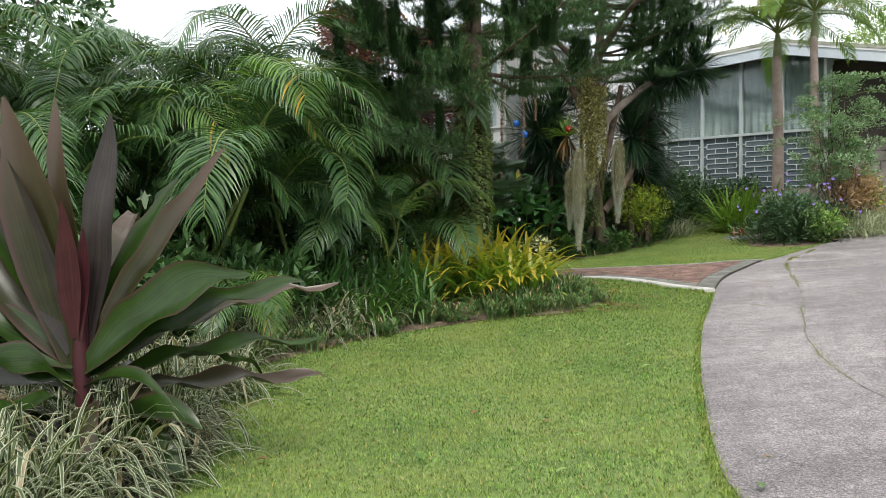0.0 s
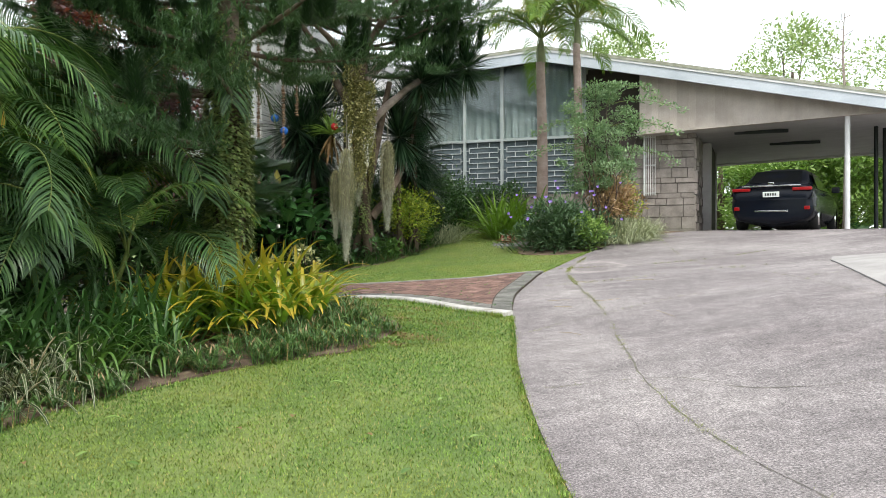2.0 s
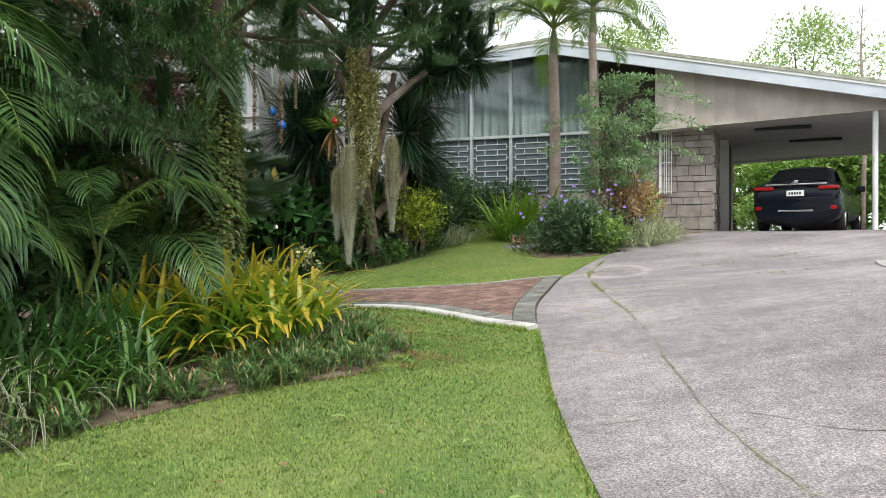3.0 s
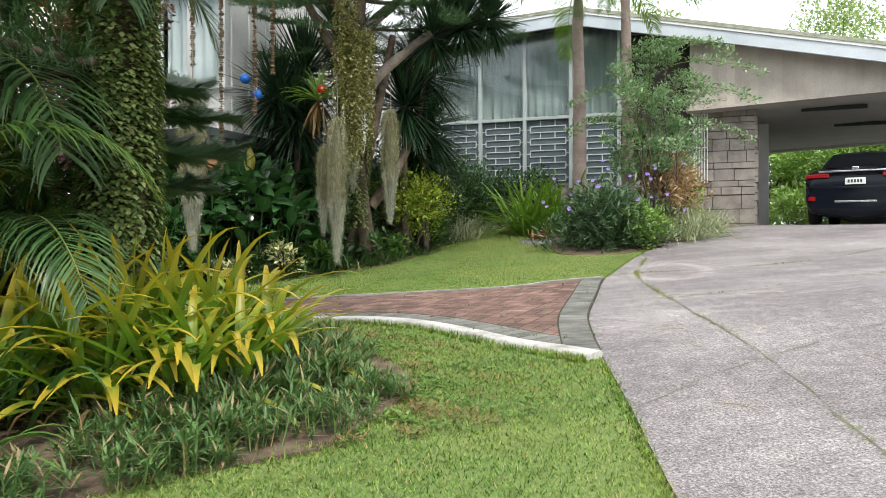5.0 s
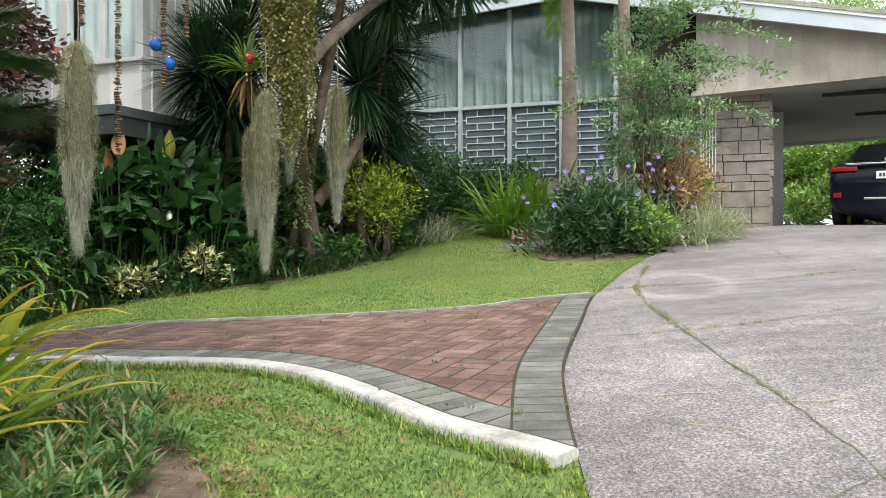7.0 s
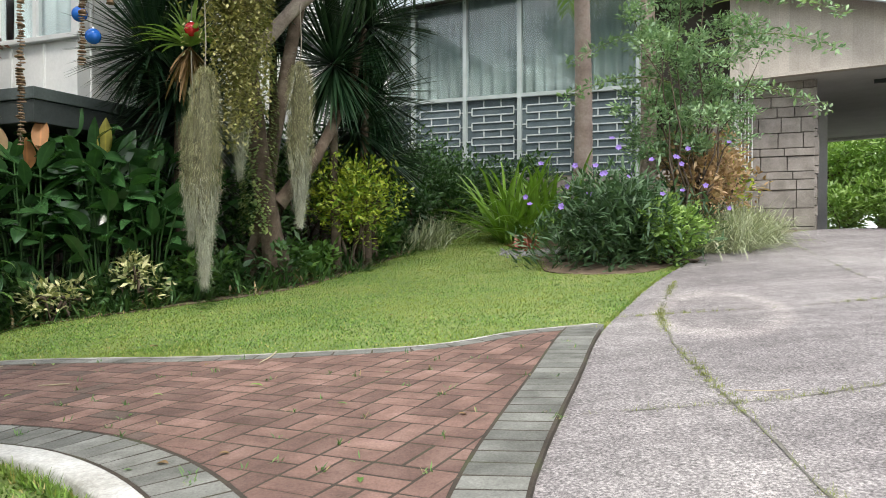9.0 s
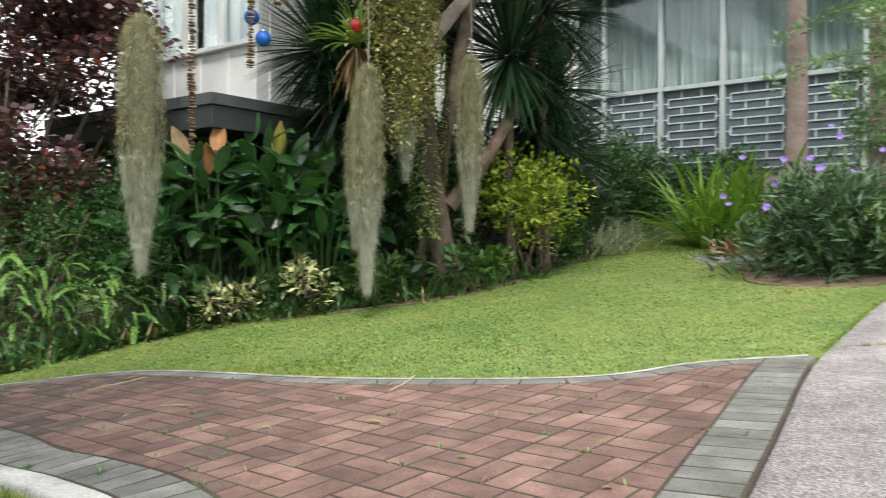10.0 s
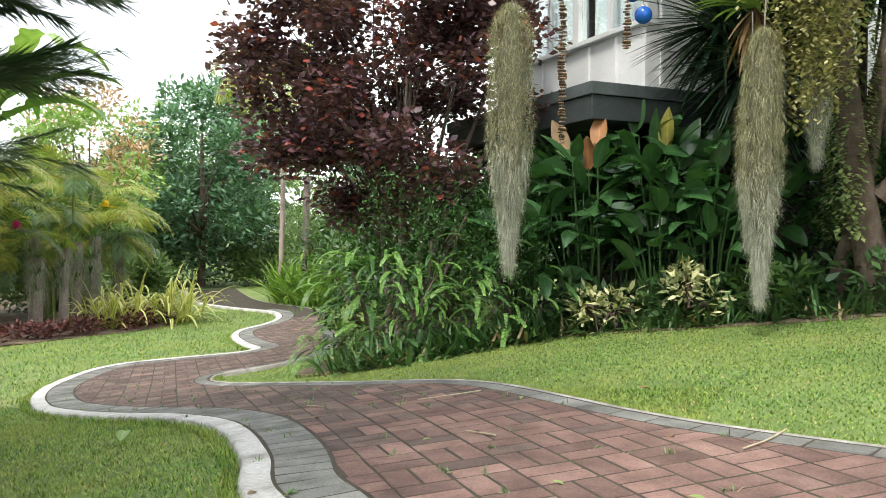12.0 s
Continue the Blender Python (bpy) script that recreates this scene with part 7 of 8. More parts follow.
for i, (px, py, r, h) in enumerate([(-1.6, 18.6, 1.0, 2.2), (-0.6, 18.8, 1.0, 2.4), (0.3, 18.6, 0.9, 2.4), (-2.6, 19.2, 1.0, 2.0), (-0.2, 17.8, 0.7, 1.8), (0.9, 18.2, 0.8, 2.2)]):
    shrub("dark_shrub", px, py, r, h, M["shrub_dark"], "dark green leafy shrub against the house", 2400, 0.12, 0.45, 670 + i, 9, 0.0, group="dark shrubs by the wall")

for i, (px, py, r, h) in enumerate([(-6.8, 24.6, 1.3, 3.4), (-5.4, 23.6, 1.2, 3.2), (-11.6, 20.6, 1.2, 2.9), (-12.6, 21.6, 1.2, 3.2), (-11.2, 18.8, 1.1, 2.6), (-13.6, 19.6, 1.4, 3.4)]):
    shrub("far_shrub", px, py, r, h, M["far_dark"] if i < 2 else M["far_leaf"], "soft green shrubbery at the end of the path", 2600, 0.16, 0.4, 690 + i, 10, 0.0, group="far shrubbery", stems=False)

# small hanging things
def bauble(x, y, z, r, mat, label):
    t = thing("bauble", Matrix.Translation((x, y, z)), label, "ornament", "hanging baubles")
    a = np.linspace(0, np.pi, 13)
    me = quads("ball", *tube(np.c_[0 * a, 0 * a, -np.cos(a) * r], np.maximum(np.sin(a) * r, 0.001), 20), smooth=True)
    part("ball", me, mat, t)
    part("cap", tube_mesh("cap", [(0, 0, r * 0.97), (0, 0, r * 1.15), (0, 0, r * 1.2)], [r * 0.22, r * 0.2, 0.002], 10), M["chrome"], t, "small metal cap")
    part("thread", tube_mesh("thread", [(0, 0, r * 1.1), (0, 0, r * 2.5), (0.01, 0, r * 5)], 0.002, 4), M["wire"], t)


bauble(2.42, 15.66, 3.17, 0.065, M["red_ball"], "shiny red bauble hanging in the tree")
bauble(4.23, 16.67, 3.98, 0.065, M["red_ball"], "shiny red bauble hanging in the tree")
bauble(1.43, 15.99, 3.32, 0.07, M["blue_ball"], "shiny blue bauble hanging in the tree")
bauble(1.57, 15.8, 3.08, 0.07, M["blue_ball"], "shiny blue bauble hanging in the tree")


HUSK = [quads("husk", *tube([(0, 0, 0), (0, 0, 0.004), (0, 0, 0.013), (0, 0, 0.016)], [0.004, r, r * 0.9, 0.004], 7)) for r in (0.022, 0.027, 0.032, 0.038)]


def husk_string(x, y, top, bottom, seed):
    rng = np.random.default_rng(seed)
    t = thing("husk_string", Matrix.Translation((x, y, bottom)), "hanging string of stacked brown seed husks", "ornament", "husk strings")
    z = 0.0
    while z < top - bottom:
        h = part("husk", HUSK[int(rng.integers(4))], M["string"], t)
        h.matrix_local = Matrix.Translation((*rng.normal(0, 0.006, 2), z)) @ Matrix.Rotation(rng.normal(0, 0.2), 4, "X") @ Matrix.Rotation(rng.uniform(0, 6), 4, "Z")
        z += rng.uniform(0.017, 0.03)
    part("cord", tube_mesh("cord", [(0, 0, 0), (0, 0, (top - bottom) / 2), (0, 0, top - bottom + 0.2)], 0.003, 4), M["wire"], t)


husk_string(1.09, 15.25, 4.4, 2.02, 801)
husk_string(1.52, 15.5, 4.3, 2.75, 802)
husk_string(1.75, 15.5, 4.4, 3.3, 803)
husk_string(0.75, 15.3, 4.2, 3.3, 804)

# bromeliad perched on the trunk
t = thing("bromeliad", Matrix.Translation((2.4, 15.85, 3.05)), "green strap-leaved bromeliad perched in the tree", "plant")
rng = np.random.default_rng(310)
for k in range(64):
    b = Bunch()
    dry = k >= 40
    blades(b, [(0, 0, 0)], around(rng, 1, -80 if dry else 10, -40 if dry else 80), rng.uniform(0.3, 0.58), 0.05, 0.3 if dry else 0.6, 6, "strap", 0.35)
    part("leaf", b.mesh("leaf", True), M["dry"] if dry else M["shrub_light"], t, "dry brown hanging leaf" if dry else "")

# violet flowers over the bush
rng = np.random.default_rng(820)
FL = Bunch()
for k in range(5):
    a = k * 1.2566
    blades(FL, [(0, 0, 0)], [(math.cos(a), math.sin(a), 0.45)], 0.034, 0.034, 0.3, 2, "leaf", 0.2)
FLM = FL.mesh("flower")
for k in range(24):
    a, q = rng.uniform(0.95 * np.pi, 1.9 * np.pi), rng.uniform(0.8, 1.1)
    cx, cy = (6.6, 15.75) if k % 3 else (7.2, 16.0)
    px, py, pz = cx + 0.95 * q * math.cos(a), cy + 0.95 * q * math.sin(a), float(gz(cx, cy)) + rng.uniform(0.45, 1.25)
    f = part("violet_flower", FLM, M["purple"])
    f.matrix_world = Matrix.Translation((px, py, pz)) @ Matrix.Rotation(rng.uniform(0.6, 1.6), 4, Vector((1, -0.5, 0)).normalized()) @ Matrix.Rotation(rng.uniform(0, 6), 4, "Z")
    tagged(f, "violet five-petalled flower on the bush", "flower", "violet flowers")

# banana plant beyond the path
rng = np.random.default_rng(830)
ban = thing("banana_plant", at(-8.8, 17.15, 0, 0.4, 1.22), "banana plant with long ragged leaves", "plant")
part("trunk", tube_mesh("trunk", [(0, 0, -0.1), (0, 0, 1.2), (0.05, 0, 3.0)], [0.1, 0.09, 0.06], 10), M["rachis"], ban)
for k in range(10):
    a = k * 2.4
    b = Bunch()
    el = math.radians(rng.uniform(5, 65))
    blades(b, [(0.03, 0, 2.7 + 0.03 * k)], [(math.cos(a) * math.cos(el), math.sin(a) * math.cos(el), math.sin(el))], rng.uniform(1.7, 2.3), 0.36, rng.uniform(0.6, 1.1), 26, "other", 0.45)
    me = b.mesh("leaf", True)
    co = np.array([v.co for v in me.vertices])
    mid = np.repeat(co[1::3], 3, 0)
    co = mid + (co - mid) * rng.uniform(0.55, 1.05, (len(co), 1))
    co[:, 2] -= 0.02 * (np.arange(len(co)) % 3 != 1) * rng.uniform(0, 1, len(co))
    me.vertices.foreach_set("co", co.astype(np.float32).ravel())
    part("leaf", me, M["shrub_light"] if k % 2 else M["shrub_mid"], ban)

# palm with yellowing fronds behind the copper tree
yp = thing("yellow_palm", at(-8.7, 24.0), "slender palm with drooping yellow fronds", "palm")
gy = float(gz(-8.7, 24.0))
part("trunk", tube_mesh("trunk", [(0, 0, -0.1), (0.05, 0, 2.5), (0, 0, 4.95 - gy)], [0.065, 0.055, 0.05], 10), M["palm_bark"], yp)
for k in range(13):
    add_frond(yp, ARECA_GOLD[k % 2], M["areca_gold"], Matrix.Translation((0, 0, 4.95 - gy)) @ Matrix.Rotation(k * 2.4, 4, "Z") @ Matrix.Rotation(0.75 * (k % 3) / 2 + 0.1, 4, "Y") @ Matrix.Scale(1.15, 4))
for i, (px, py, h) in enumerate([(-8.55, 24.7, 2.9), (-7.5, 24.9, 2.5), (-7.1, 24.9, 2.3)]):
    t = thing("stump_post", at(px, py), "slim pale trunk standing beside the path", "tree", "orchid stumps")
    part("trunk", tube_mesh("trunk", [(0, 0, -0.1), (0.02, 0, h * 0.5), (0.04, 0.02, h)], [0.11 - 0.03 * i, 0.09 - 0.025 * i, 0.08 - 0.02 * i], 10, 0.05, i), M["pale_bark"], t)
leafy_clump("strap_clump", 295, [(-8.3, 23.75, 1.25), (-7.8, 23.45, 1.4), (-7.3, 23.15, 1.35), (-7.5, 23.7, 1.4), (-6.9, 22.95, 1.2), (-8.8, 24.2, 1.2)], 46, 0.85, 0.06, M["cycad"], "green strap-leaved clump beside the path", "strap clumps", 40, 85, 0.6, 0.1, 1)

# bare twiggy tree behind the carport roof
rng = np.random.default_rng(835)
bare = thing("bare_tree", at(22.0, 24.6), "thin bare tree with a few leafless twigs", "tree")
tz_ = 9.3 - float(gz(22.0, 24.6))
part("trunk", tube_mesh("trunk", [(0, 0, -0.2), (0.1, 0, tz_ * 0.5), (0.0, 0.1, tz_ * 0.8), (0.08, 0.1, tz_)], [0.09, 0.06, 0.035, 0.01], 8, 0.05, 3), M["pale_bark"], bare)
for k in range(14):
    z_, a = tz_ * (0.62 + 0.027 * k), k * 2.4
    L = 1.3 - 0.06 * k
    part("twig", tube_mesh("twig", [(0.03, 0.08, z_), (0.03 + 0.5 * L * math.cos(a), 0.08 + 0.5 * L * math.sin(a), z_ + 0.25 * L), (0.03 + L * math.cos(a + 0.2), 0.08 + L * math.sin(a + 0.2), z_ + 0.75 * L)], [0.016, 0.01, 0.003], 5), M["pale_bark"], bare)

# woodland far round the garden
rng = np.random.default_rng(840)
b = Bunch()
n = 9000
ang = rng.uniform(0, 2 * np.pi, n)
rad = rng.uniform(48, 75, n)
top = 6 + 3 * np.sin(ang * 9) + 2 * np.sin(ang * 23 + 1) + 1.5 * np.sin(ang * 51)
P = np.c_[rad * np.cos(ang) + 3, rad * np.sin(ang) + 14, rng.uniform(0, 1, n) ** 0.7 * top * rng.uniform(0.75, 1.1, n)]
blades(b, P, around(rng, n, -20, 70), rng.uniform(0.9, 1.8, n), rng.uniform(0.7, 1.2, n), 0.4, 2, "leaf", 0.3)
w = part("far_woodland", b.mesh("far_woodland"), M["far_dark"])
tagged(w, "distant green woodland round the garden", "trees", kind="stuff")
for i, (px, py, r, h) in enumerate([(-16.2, 30.5, 2.0, 3.0), (-13.2, 32.0, 2.0, 3.0), (-10.5, 31, 2.0, 2.9), (-18.5, 29, 2.0, 3.2), (-16.5, 26, 1.3, 1.8), (-8, 28.5, 1.6, 2.6), (-14.8, 31.4, 1.8, 2.6), (-12.0, 33.5, 2.2, 3.4), (-19.5, 31.5, 2.4, 3.6), (-10.6, 29.6, 1.2, 1.7), (-17.4, 27.8, 1.2, 1.7), (-15.0, 30.2, 1.1, 1.4), (-20, 26, 2, 2.6), (-13.5, 24.2, 0.9, 1.2), (-15.5, 23.2, 1.2, 1.8), (-12.2, 20.4, 1.0, 1.6), (-13, 18.5, 1.3, 2.2)]):
    shrub("far_shrub", px, py, r, h, M["far_leaf"] if i % 3 else M["far_dark"], "soft green shrubbery at the end of the path", 2400, 0.19, 0.4, 850 + i, 12, 0.0, group="far shrubbery", stems=False)

M["husk_straw"] = surface("pale_straw", [(0.34, 0.28, 0.18), (0.48, 0.41, 0.28)], 10, 60, 0.85, 0.2)
# litter: twigs on the drive, fallen leaves and petals on the lawn
rng = np.random.default_rng(870)
for i, (x0, y0, x1, y1) in enumerate([(4.95, 10.15, 5.2, 9.95), (4.05, 8.05, 4.0, 7.7), (3.55, 9.32, 3.75, 9.22), (3.9, 9.0, 4.15, 8.92), (4.55, 10.6, 4.72, 10.5), (2.95, 7.8, 3.05, 7.6), (3.45, 8.95, 3.57, 8.8)]):
    mx, my = (x0 + x1) / 2 + rng.normal(0, 0.03), (y0 + y1) / 2 + rng.normal(0, 0.03)
    pts = [(a, b, float(gz(a, b)) + 0.02) for a, b in ((x0, y0), (mx, my), (x1, y1))]
    tw = part("twig", tube_mesh("twig", smooth_line(pts, 4), 0.0022, 5, 0.2, i), M["husk_straw"])
    tagged(tw, "small fallen dry twig on the concrete", "twig", "fallen twigs")
LEAF = []
for k in range(3):
    b = Bunch()
    blades(b, [(0, 0, 0)], [(1, 0, 0.25)], 0.075 + 0.02 * k, 0.045, 0.5, 5, "leaf", 0.4)
    LEAF.append(b.mesh("fallen_leaf", True))
for i in range(110):
    px, py = (rng.uniform(-1.0, 2.2), rng.uniform(2.5, 8.0)) if i < 22 else (rng.uniform(0.5, 5.5), rng.uniform(12.8, 16.5))
    if inside(np.array(BED_LEFT), px, py) or inside(np.array(BED_RIGHT), px, py) or inside(np.array(PATH_POLY), px, py):
        continue
    mt = (M["dry"], M["shrub_mid"], M["shrub_light"])[i % 3] if i < 22 else (M["white_petal"] if i % 3 else M["dry"])
    f = part("fallen_leaf", LEAF[i % 3], mt)
    f.matrix_world = at(px, py, 0.028, rng.uniform(0, 6), rng.uniform(0.5, 1.0) if i < 22 else rng.uniform(0.25, 0.5))
    tagged(f, "pale petal fallen on the lawn" if i >= 22 and i % 3 else "fallen leaf lying on the lawn", "leaf", "fallen leaves")
for i in range(40):
    a = rng.integers(0, len(PATH_POLY))
    px, py = rng.uniform(-1.0, 3.6), rng.uniform(10, 13)
    if not inside(np.array(PATH_POLY), px, py):
        continue
    f = part("fallen_leaf", LEAF[i % 3], (M["dry"], M["yellow_strap"], M["shrub_light"])[i % 3])
    f.matrix_world = at(px, py, 0.04, rng.uniform(0, 6), rng.uniform(0.25, 0.6))
    tagged(f, "small fallen leaf on the bricks", "leaf", "fallen leaves")

for i, (x0, y0, x1, y1) in enumerate([(1.2, 12.87, 1.44, 13.11), (2.84, 12.14, 2.95, 12.45), (0.6, 12.75, 0.75, 12.7), (1.8, 12.2, 1.95, 12.15)]):
    pts = [(a, b, float(gz(a, b)) + 0.046) for a, b in ((x0, y0), ((x0 + x1) / 2 + 0.015, (y0 + y1) / 2), (x1, y1))]
    tw = part("twig", tube_mesh("twig", smooth_line(pts, 4), 0.0035, 5, 0.2, i), M["husk_straw"])
    tagged(tw, "pale dry stalk lying on the bricks", "twig", "fallen stalks")
for i, (px, py) in enumerate([(-.89, 3.89), (-.1, 3.74), (1.45, 5.58), (-.83, 6.15), (.92, 5.24), (.16, 11.93), (2.28, 13.22), (1.91, 13.96)]):
    f = part("fallen_leaf", LEAF[i % 3], M["dry"] if i % 2 else M["shrub_light"])
    f.matrix_world = at(px, py, 0.03, i * 1.7, 1.3 if i == 5 else 0.8)
    tagged(f, "curled fallen leaf lying on the lawn", "leaf", "fallen leaves")
# bright shrubs behind the carport
for i, (px, py) in enumerate([(21.5, 26.2), (23.6, 24.4), (20.3, 27.6), (25.2, 23.4)]):
    shrub("garden_shrub", px, py, 1.1, 1.5, M["shrub_light"], "bright green shrub in the garden behind the carport", 2200, 0.2, 0.35, 880 + i, 9, 0.0, group="shrubs behind the carport")
# flowers on the orchid stumps
rng = np.random.default_rng(890)
for px, py, pz, mt, lab in ((-8.75, 17.55, 1.35, "magenta", "magenta orchid flower"), (-8.8, 19.3, 1.75, "yellow_petal", "yellow bromeliad flower spike")):
    b = Bunch()
    blades(b, np.zeros((16, 3)), around(rng, 16, -10, 85), 0.13, 0.06, 0.4, 3, "leaf", 0.3)
    f = part("flower", b.mesh("flower"), M[mt])
    f.matrix_world = Matrix.Translation((px, py, pz))
    tagged(f, lab + " on a grey stump", "flower")


M["joint_moss"] = leafy("joint_moss", (0.12, 0.16, 0.04), (0.30, 0.31, 0.11), rough=0.8, glow=0.15)
# ---- grass ----
def lawn_blades(seed, x0, x1, y0, y1, per_m2, length, width):
    rng = np.random.default_rng(seed)
    n = int((x1 - x0) * (y1 - y0) * per_m2)
    X, Y = rng.uniform(x0, x1, n), rng.uniform(y0, y1, n)
    ok = ~inside(np.array(BED_LEFT), X, Y) & ~inside(np.array(BED_RIGHT), X, Y) & ~inside(np.array(PATH_POLY), X, Y) & ~inside(np.array(BED_FAR), X, Y)
    ok &= X < np.interp(Y, DRIVE_EDGE[:, 1], DRIVE_EDGE[:, 0]) - 0.01
    X, Y = X[ok], Y[ok]
    b = Bunch()
    blades(b, np.c_[X, Y, gz(X, Y) - 0.003], around(rng, len(X), 3, 62), length * rng.uniform(0.5, 1.2, len(X)), width, 0.5, 1, "needle", 0, wide=False)
    return b.mesh("grass")


for args in ((1, -1.6, 3.0, 1.2, 5.0, 15000, 0.026, 0.0065), (2, -1.6, 3.0, 5.0, 9.0, 14000, 0.027, 0.0065), (3, -4.5, 2.6, 9.0, 13.4, 11000, 0.027, 0.0075), (4, -1.8, 7.2, 12.2, 20.6, 7500, 0.02, 0.0095), (5, -8.5, -2.0, 13.4, 23.0, 900, 0.05, 0.014)):
    g = part("grass", lawn_blades(*args), M["grass"])
    tagged(g, label="short mown green lawn grass", category="grass", kind="stuff")


rng = np.random.default_rng(905)
b = Bunch()
edge_pts, edge_dir = [], []
for p, q in zip(DRIVE_EDGE[:-1], DRIVE_EDGE[1:]):
    if not (1.0 < p[1] < 8.7 or 12.3 < p[1] < 15.0):
        continue
    for s in rng.uniform(0, 1, 160):
        w_ = p + (q - p) * s
        edge_pts.append((w_[0] - rng.uniform(-0.012, 0.05), w_[1]))
E_ = np.array(edge_pts)
blades(b, np.c_[E_, gz(E_[:, 0], E_[:, 1]) + 0.0], around(rng, len(E_), 15, 80) + [[0.35, -0.15, 0]], 0.032 * rng.uniform(0.5, 1.2, len(E_)), 0.008, 0.8, 2, "needle", 0, wide=False)
g = part("grass", b.mesh("grass"), M["grass"])
tagged(g, label="ragged grass leaning over the drive edge", category="grass", kind="stuff")
b = Bunch()
for ln in (BED_LEFT_EDGE, BED_RIGHT_EDGE[12:92]):
    for k in range(34):
        s = rng.uniform(0, 1, len(ln) - 1)[:, None]
        w_ = ln[:-1] + (ln[1:] - ln[:-1]) * s + rng.normal(0, 0.03, (len(ln) - 1, 2))
        blades(b, np.c_[w_, gz(w_[:, 0], w_[:, 1])], around(rng, len(w_), 15, 80), 0.045 * rng.uniform(0.4, 1.2, len(w_)), 0.008, 0.8, 2, "needle", 0, wide=False)
g = part("grass", b.mesh("grass"), M["grass"])
tagged(g, label="ragged lawn grass at the edge of the beds", category="grass", kind="stuff")
b = Bunch()
for ln, off in ((KERB_OUT[:140], 0.006), (KERB_RIGHT[:80], -0.03)):
    T = unit(np.gradient(ln, axis=0))
    Nn = np.c_[-T[:, 1], T[:, 0]]
    for k in range(80):
        s = rng.uniform(0, 1, len(ln) - 1)[:, None]
        w_ = ln[:-1] + (ln[1:] - ln[:-1]) * s + Nn[:-1] * (off + np.sign(off) * rng.uniform(-0.015, 0.05, (len(ln) - 1, 1)))
        blades(b, np.c_[w_, gz(w_[:, 0], w_[:, 1])], around(rng, len(w_), 15, 80), 0.05 * rng.uniform(0.5, 1.2, len(w_)), 0.008, 0.8, 2, "needle", 0, wide=False)
g = part("grass", b.mesh("grass"), M["grass"])
tagged(g, label="longer grass along the path kerbs", category="grass", kind="stuff")


# creeping weeds and bare earth in the thin lawn by the white kerb
rng = np.random.default_rng(910)
b, dry_ = Bunch(), Bunch()
n = 15000
X, Y = rng.uniform(0.9, 2.6, n), rng.uniform(7.9, 10.4, n)
thin = np.sin(X * 7.1 + 1.3) * np.sin(Y * 6.3 + X * 2) + 0.5 * np.sin(X * 17 + Y * 13)
ok = ~inside(np.array(PATH_POLY), X, Y) & ~inside(np.array(BED_LEFT), X, Y) & (X < np.interp(Y, DRIVE_EDGE[:, 1], DRIVE_EDGE[:, 0]) - 0.05) & (X < 2.55 - 0.3 * np.maximum(0, Y - 9.0)) & (rng.uniform(0, 1, n) < np.clip((2.5 - X) * 0.8, 0.1, 1))
for bunch_, pick, size, wide_ in ((b, ok & (thin > 0.05), 0.036, 0.02), (dry_, ok & (thin < -0.35), 0.05, 0.012)):
    Xp, Yp = X[pick], Y[pick]
    blades(bunch_, np.c_[Xp, Yp, gz(Xp, Yp) + rng.uniform(0.012, 0.032, len(Xp))], around(rng, len(Xp), -5, 35), size * rng.uniform(0.5, 1.2, len(Xp)), wide_ * rng.uniform(0.6, 1.1, len(Xp)), 0.4, 2, "leaf", 0.2, wide=False)
tagged(part("weed", b.mesh("weed"), M["clover"]), "creeping broad-leaved weeds in the thin lawn", "weed", kind="stuff")
tagged(part("thatch", dry_.mesh("thatch"), M["dry"]), "dead brown thatch in worn patches of lawn", "litter", kind="stuff")


# ---- bricks of the path ----
def course_mesh(lx, ly, h=0.03, e=0.006):
    """A paver with worn top edges."""
    bm = bmesh.new()
    lo = [bm.verts.new((sx * lx / 2, sy * ly / 2, 0)) for sx, sy in ((-1, -1), (1, -1), (1, 1), (-1, 1))]
    mi = [bm.verts.new((v.co.x, v.co.y, h - e)) for v in lo]
    hi = [bm.verts.new((v.co.x * (1 - 2 * e / lx), v.co.y * (1 - 2 * e / ly), h)) for v in lo]
    for a, b in ((lo, mi), (mi, hi)):
        for i in range(4):
            bm.faces.new((a[i], a[(i + 1) % 4], b[(i + 1) % 4], b[i]))
    bm.faces.new(hi)
    me = bpy.data.meshes.new("brick")
    bm.to_mesh(me)
    bm.free()
    return me


def seat(x, y, turn, tilt=0.0015, rng=None):
    """A pose on the slope of the ground, a little out of true."""
    e = 0.05
    nx_, ny_ = (gz(x - e, y) - gz(x + e, y)) / (2 * e), (gz(x, y - e) - gz(x, y + e)) / (2 * e)
    up = Vector((nx_ + rng.normal(0, tilt), ny_ + rng.normal(0, tilt), 1)).normalized()
    q = Vector((0, 0, 1)).rotation_difference(up).to_matrix().to_4x4()
    return Matrix.Translation((x, y, float(gz(x, y)) + 0.0045 + rng.normal(0, 0.0003))) @ q @ Matrix.Rotation(turn, 4, "Z")


def offset_line(line, d):
    T = unit(np.gradient(line, axis=0))
    return line + np.c_[-T[:, 1], T[:, 0]] * d


def resample(line, step):
    seg = np.r_[0, np.cumsum(np.linalg.norm(np.diff(line, axis=0), axis=1))]
    q = np.arange(step / 2, seg[-1], step)
    P = np.c_[np.interp(q, seg, line[:, 0]), np.interp(q, seg, line[:, 1])]
    T = unit(np.gradient(P, axis=0))
    return P, np.arctan2(T[:, 1], T[:, 0])


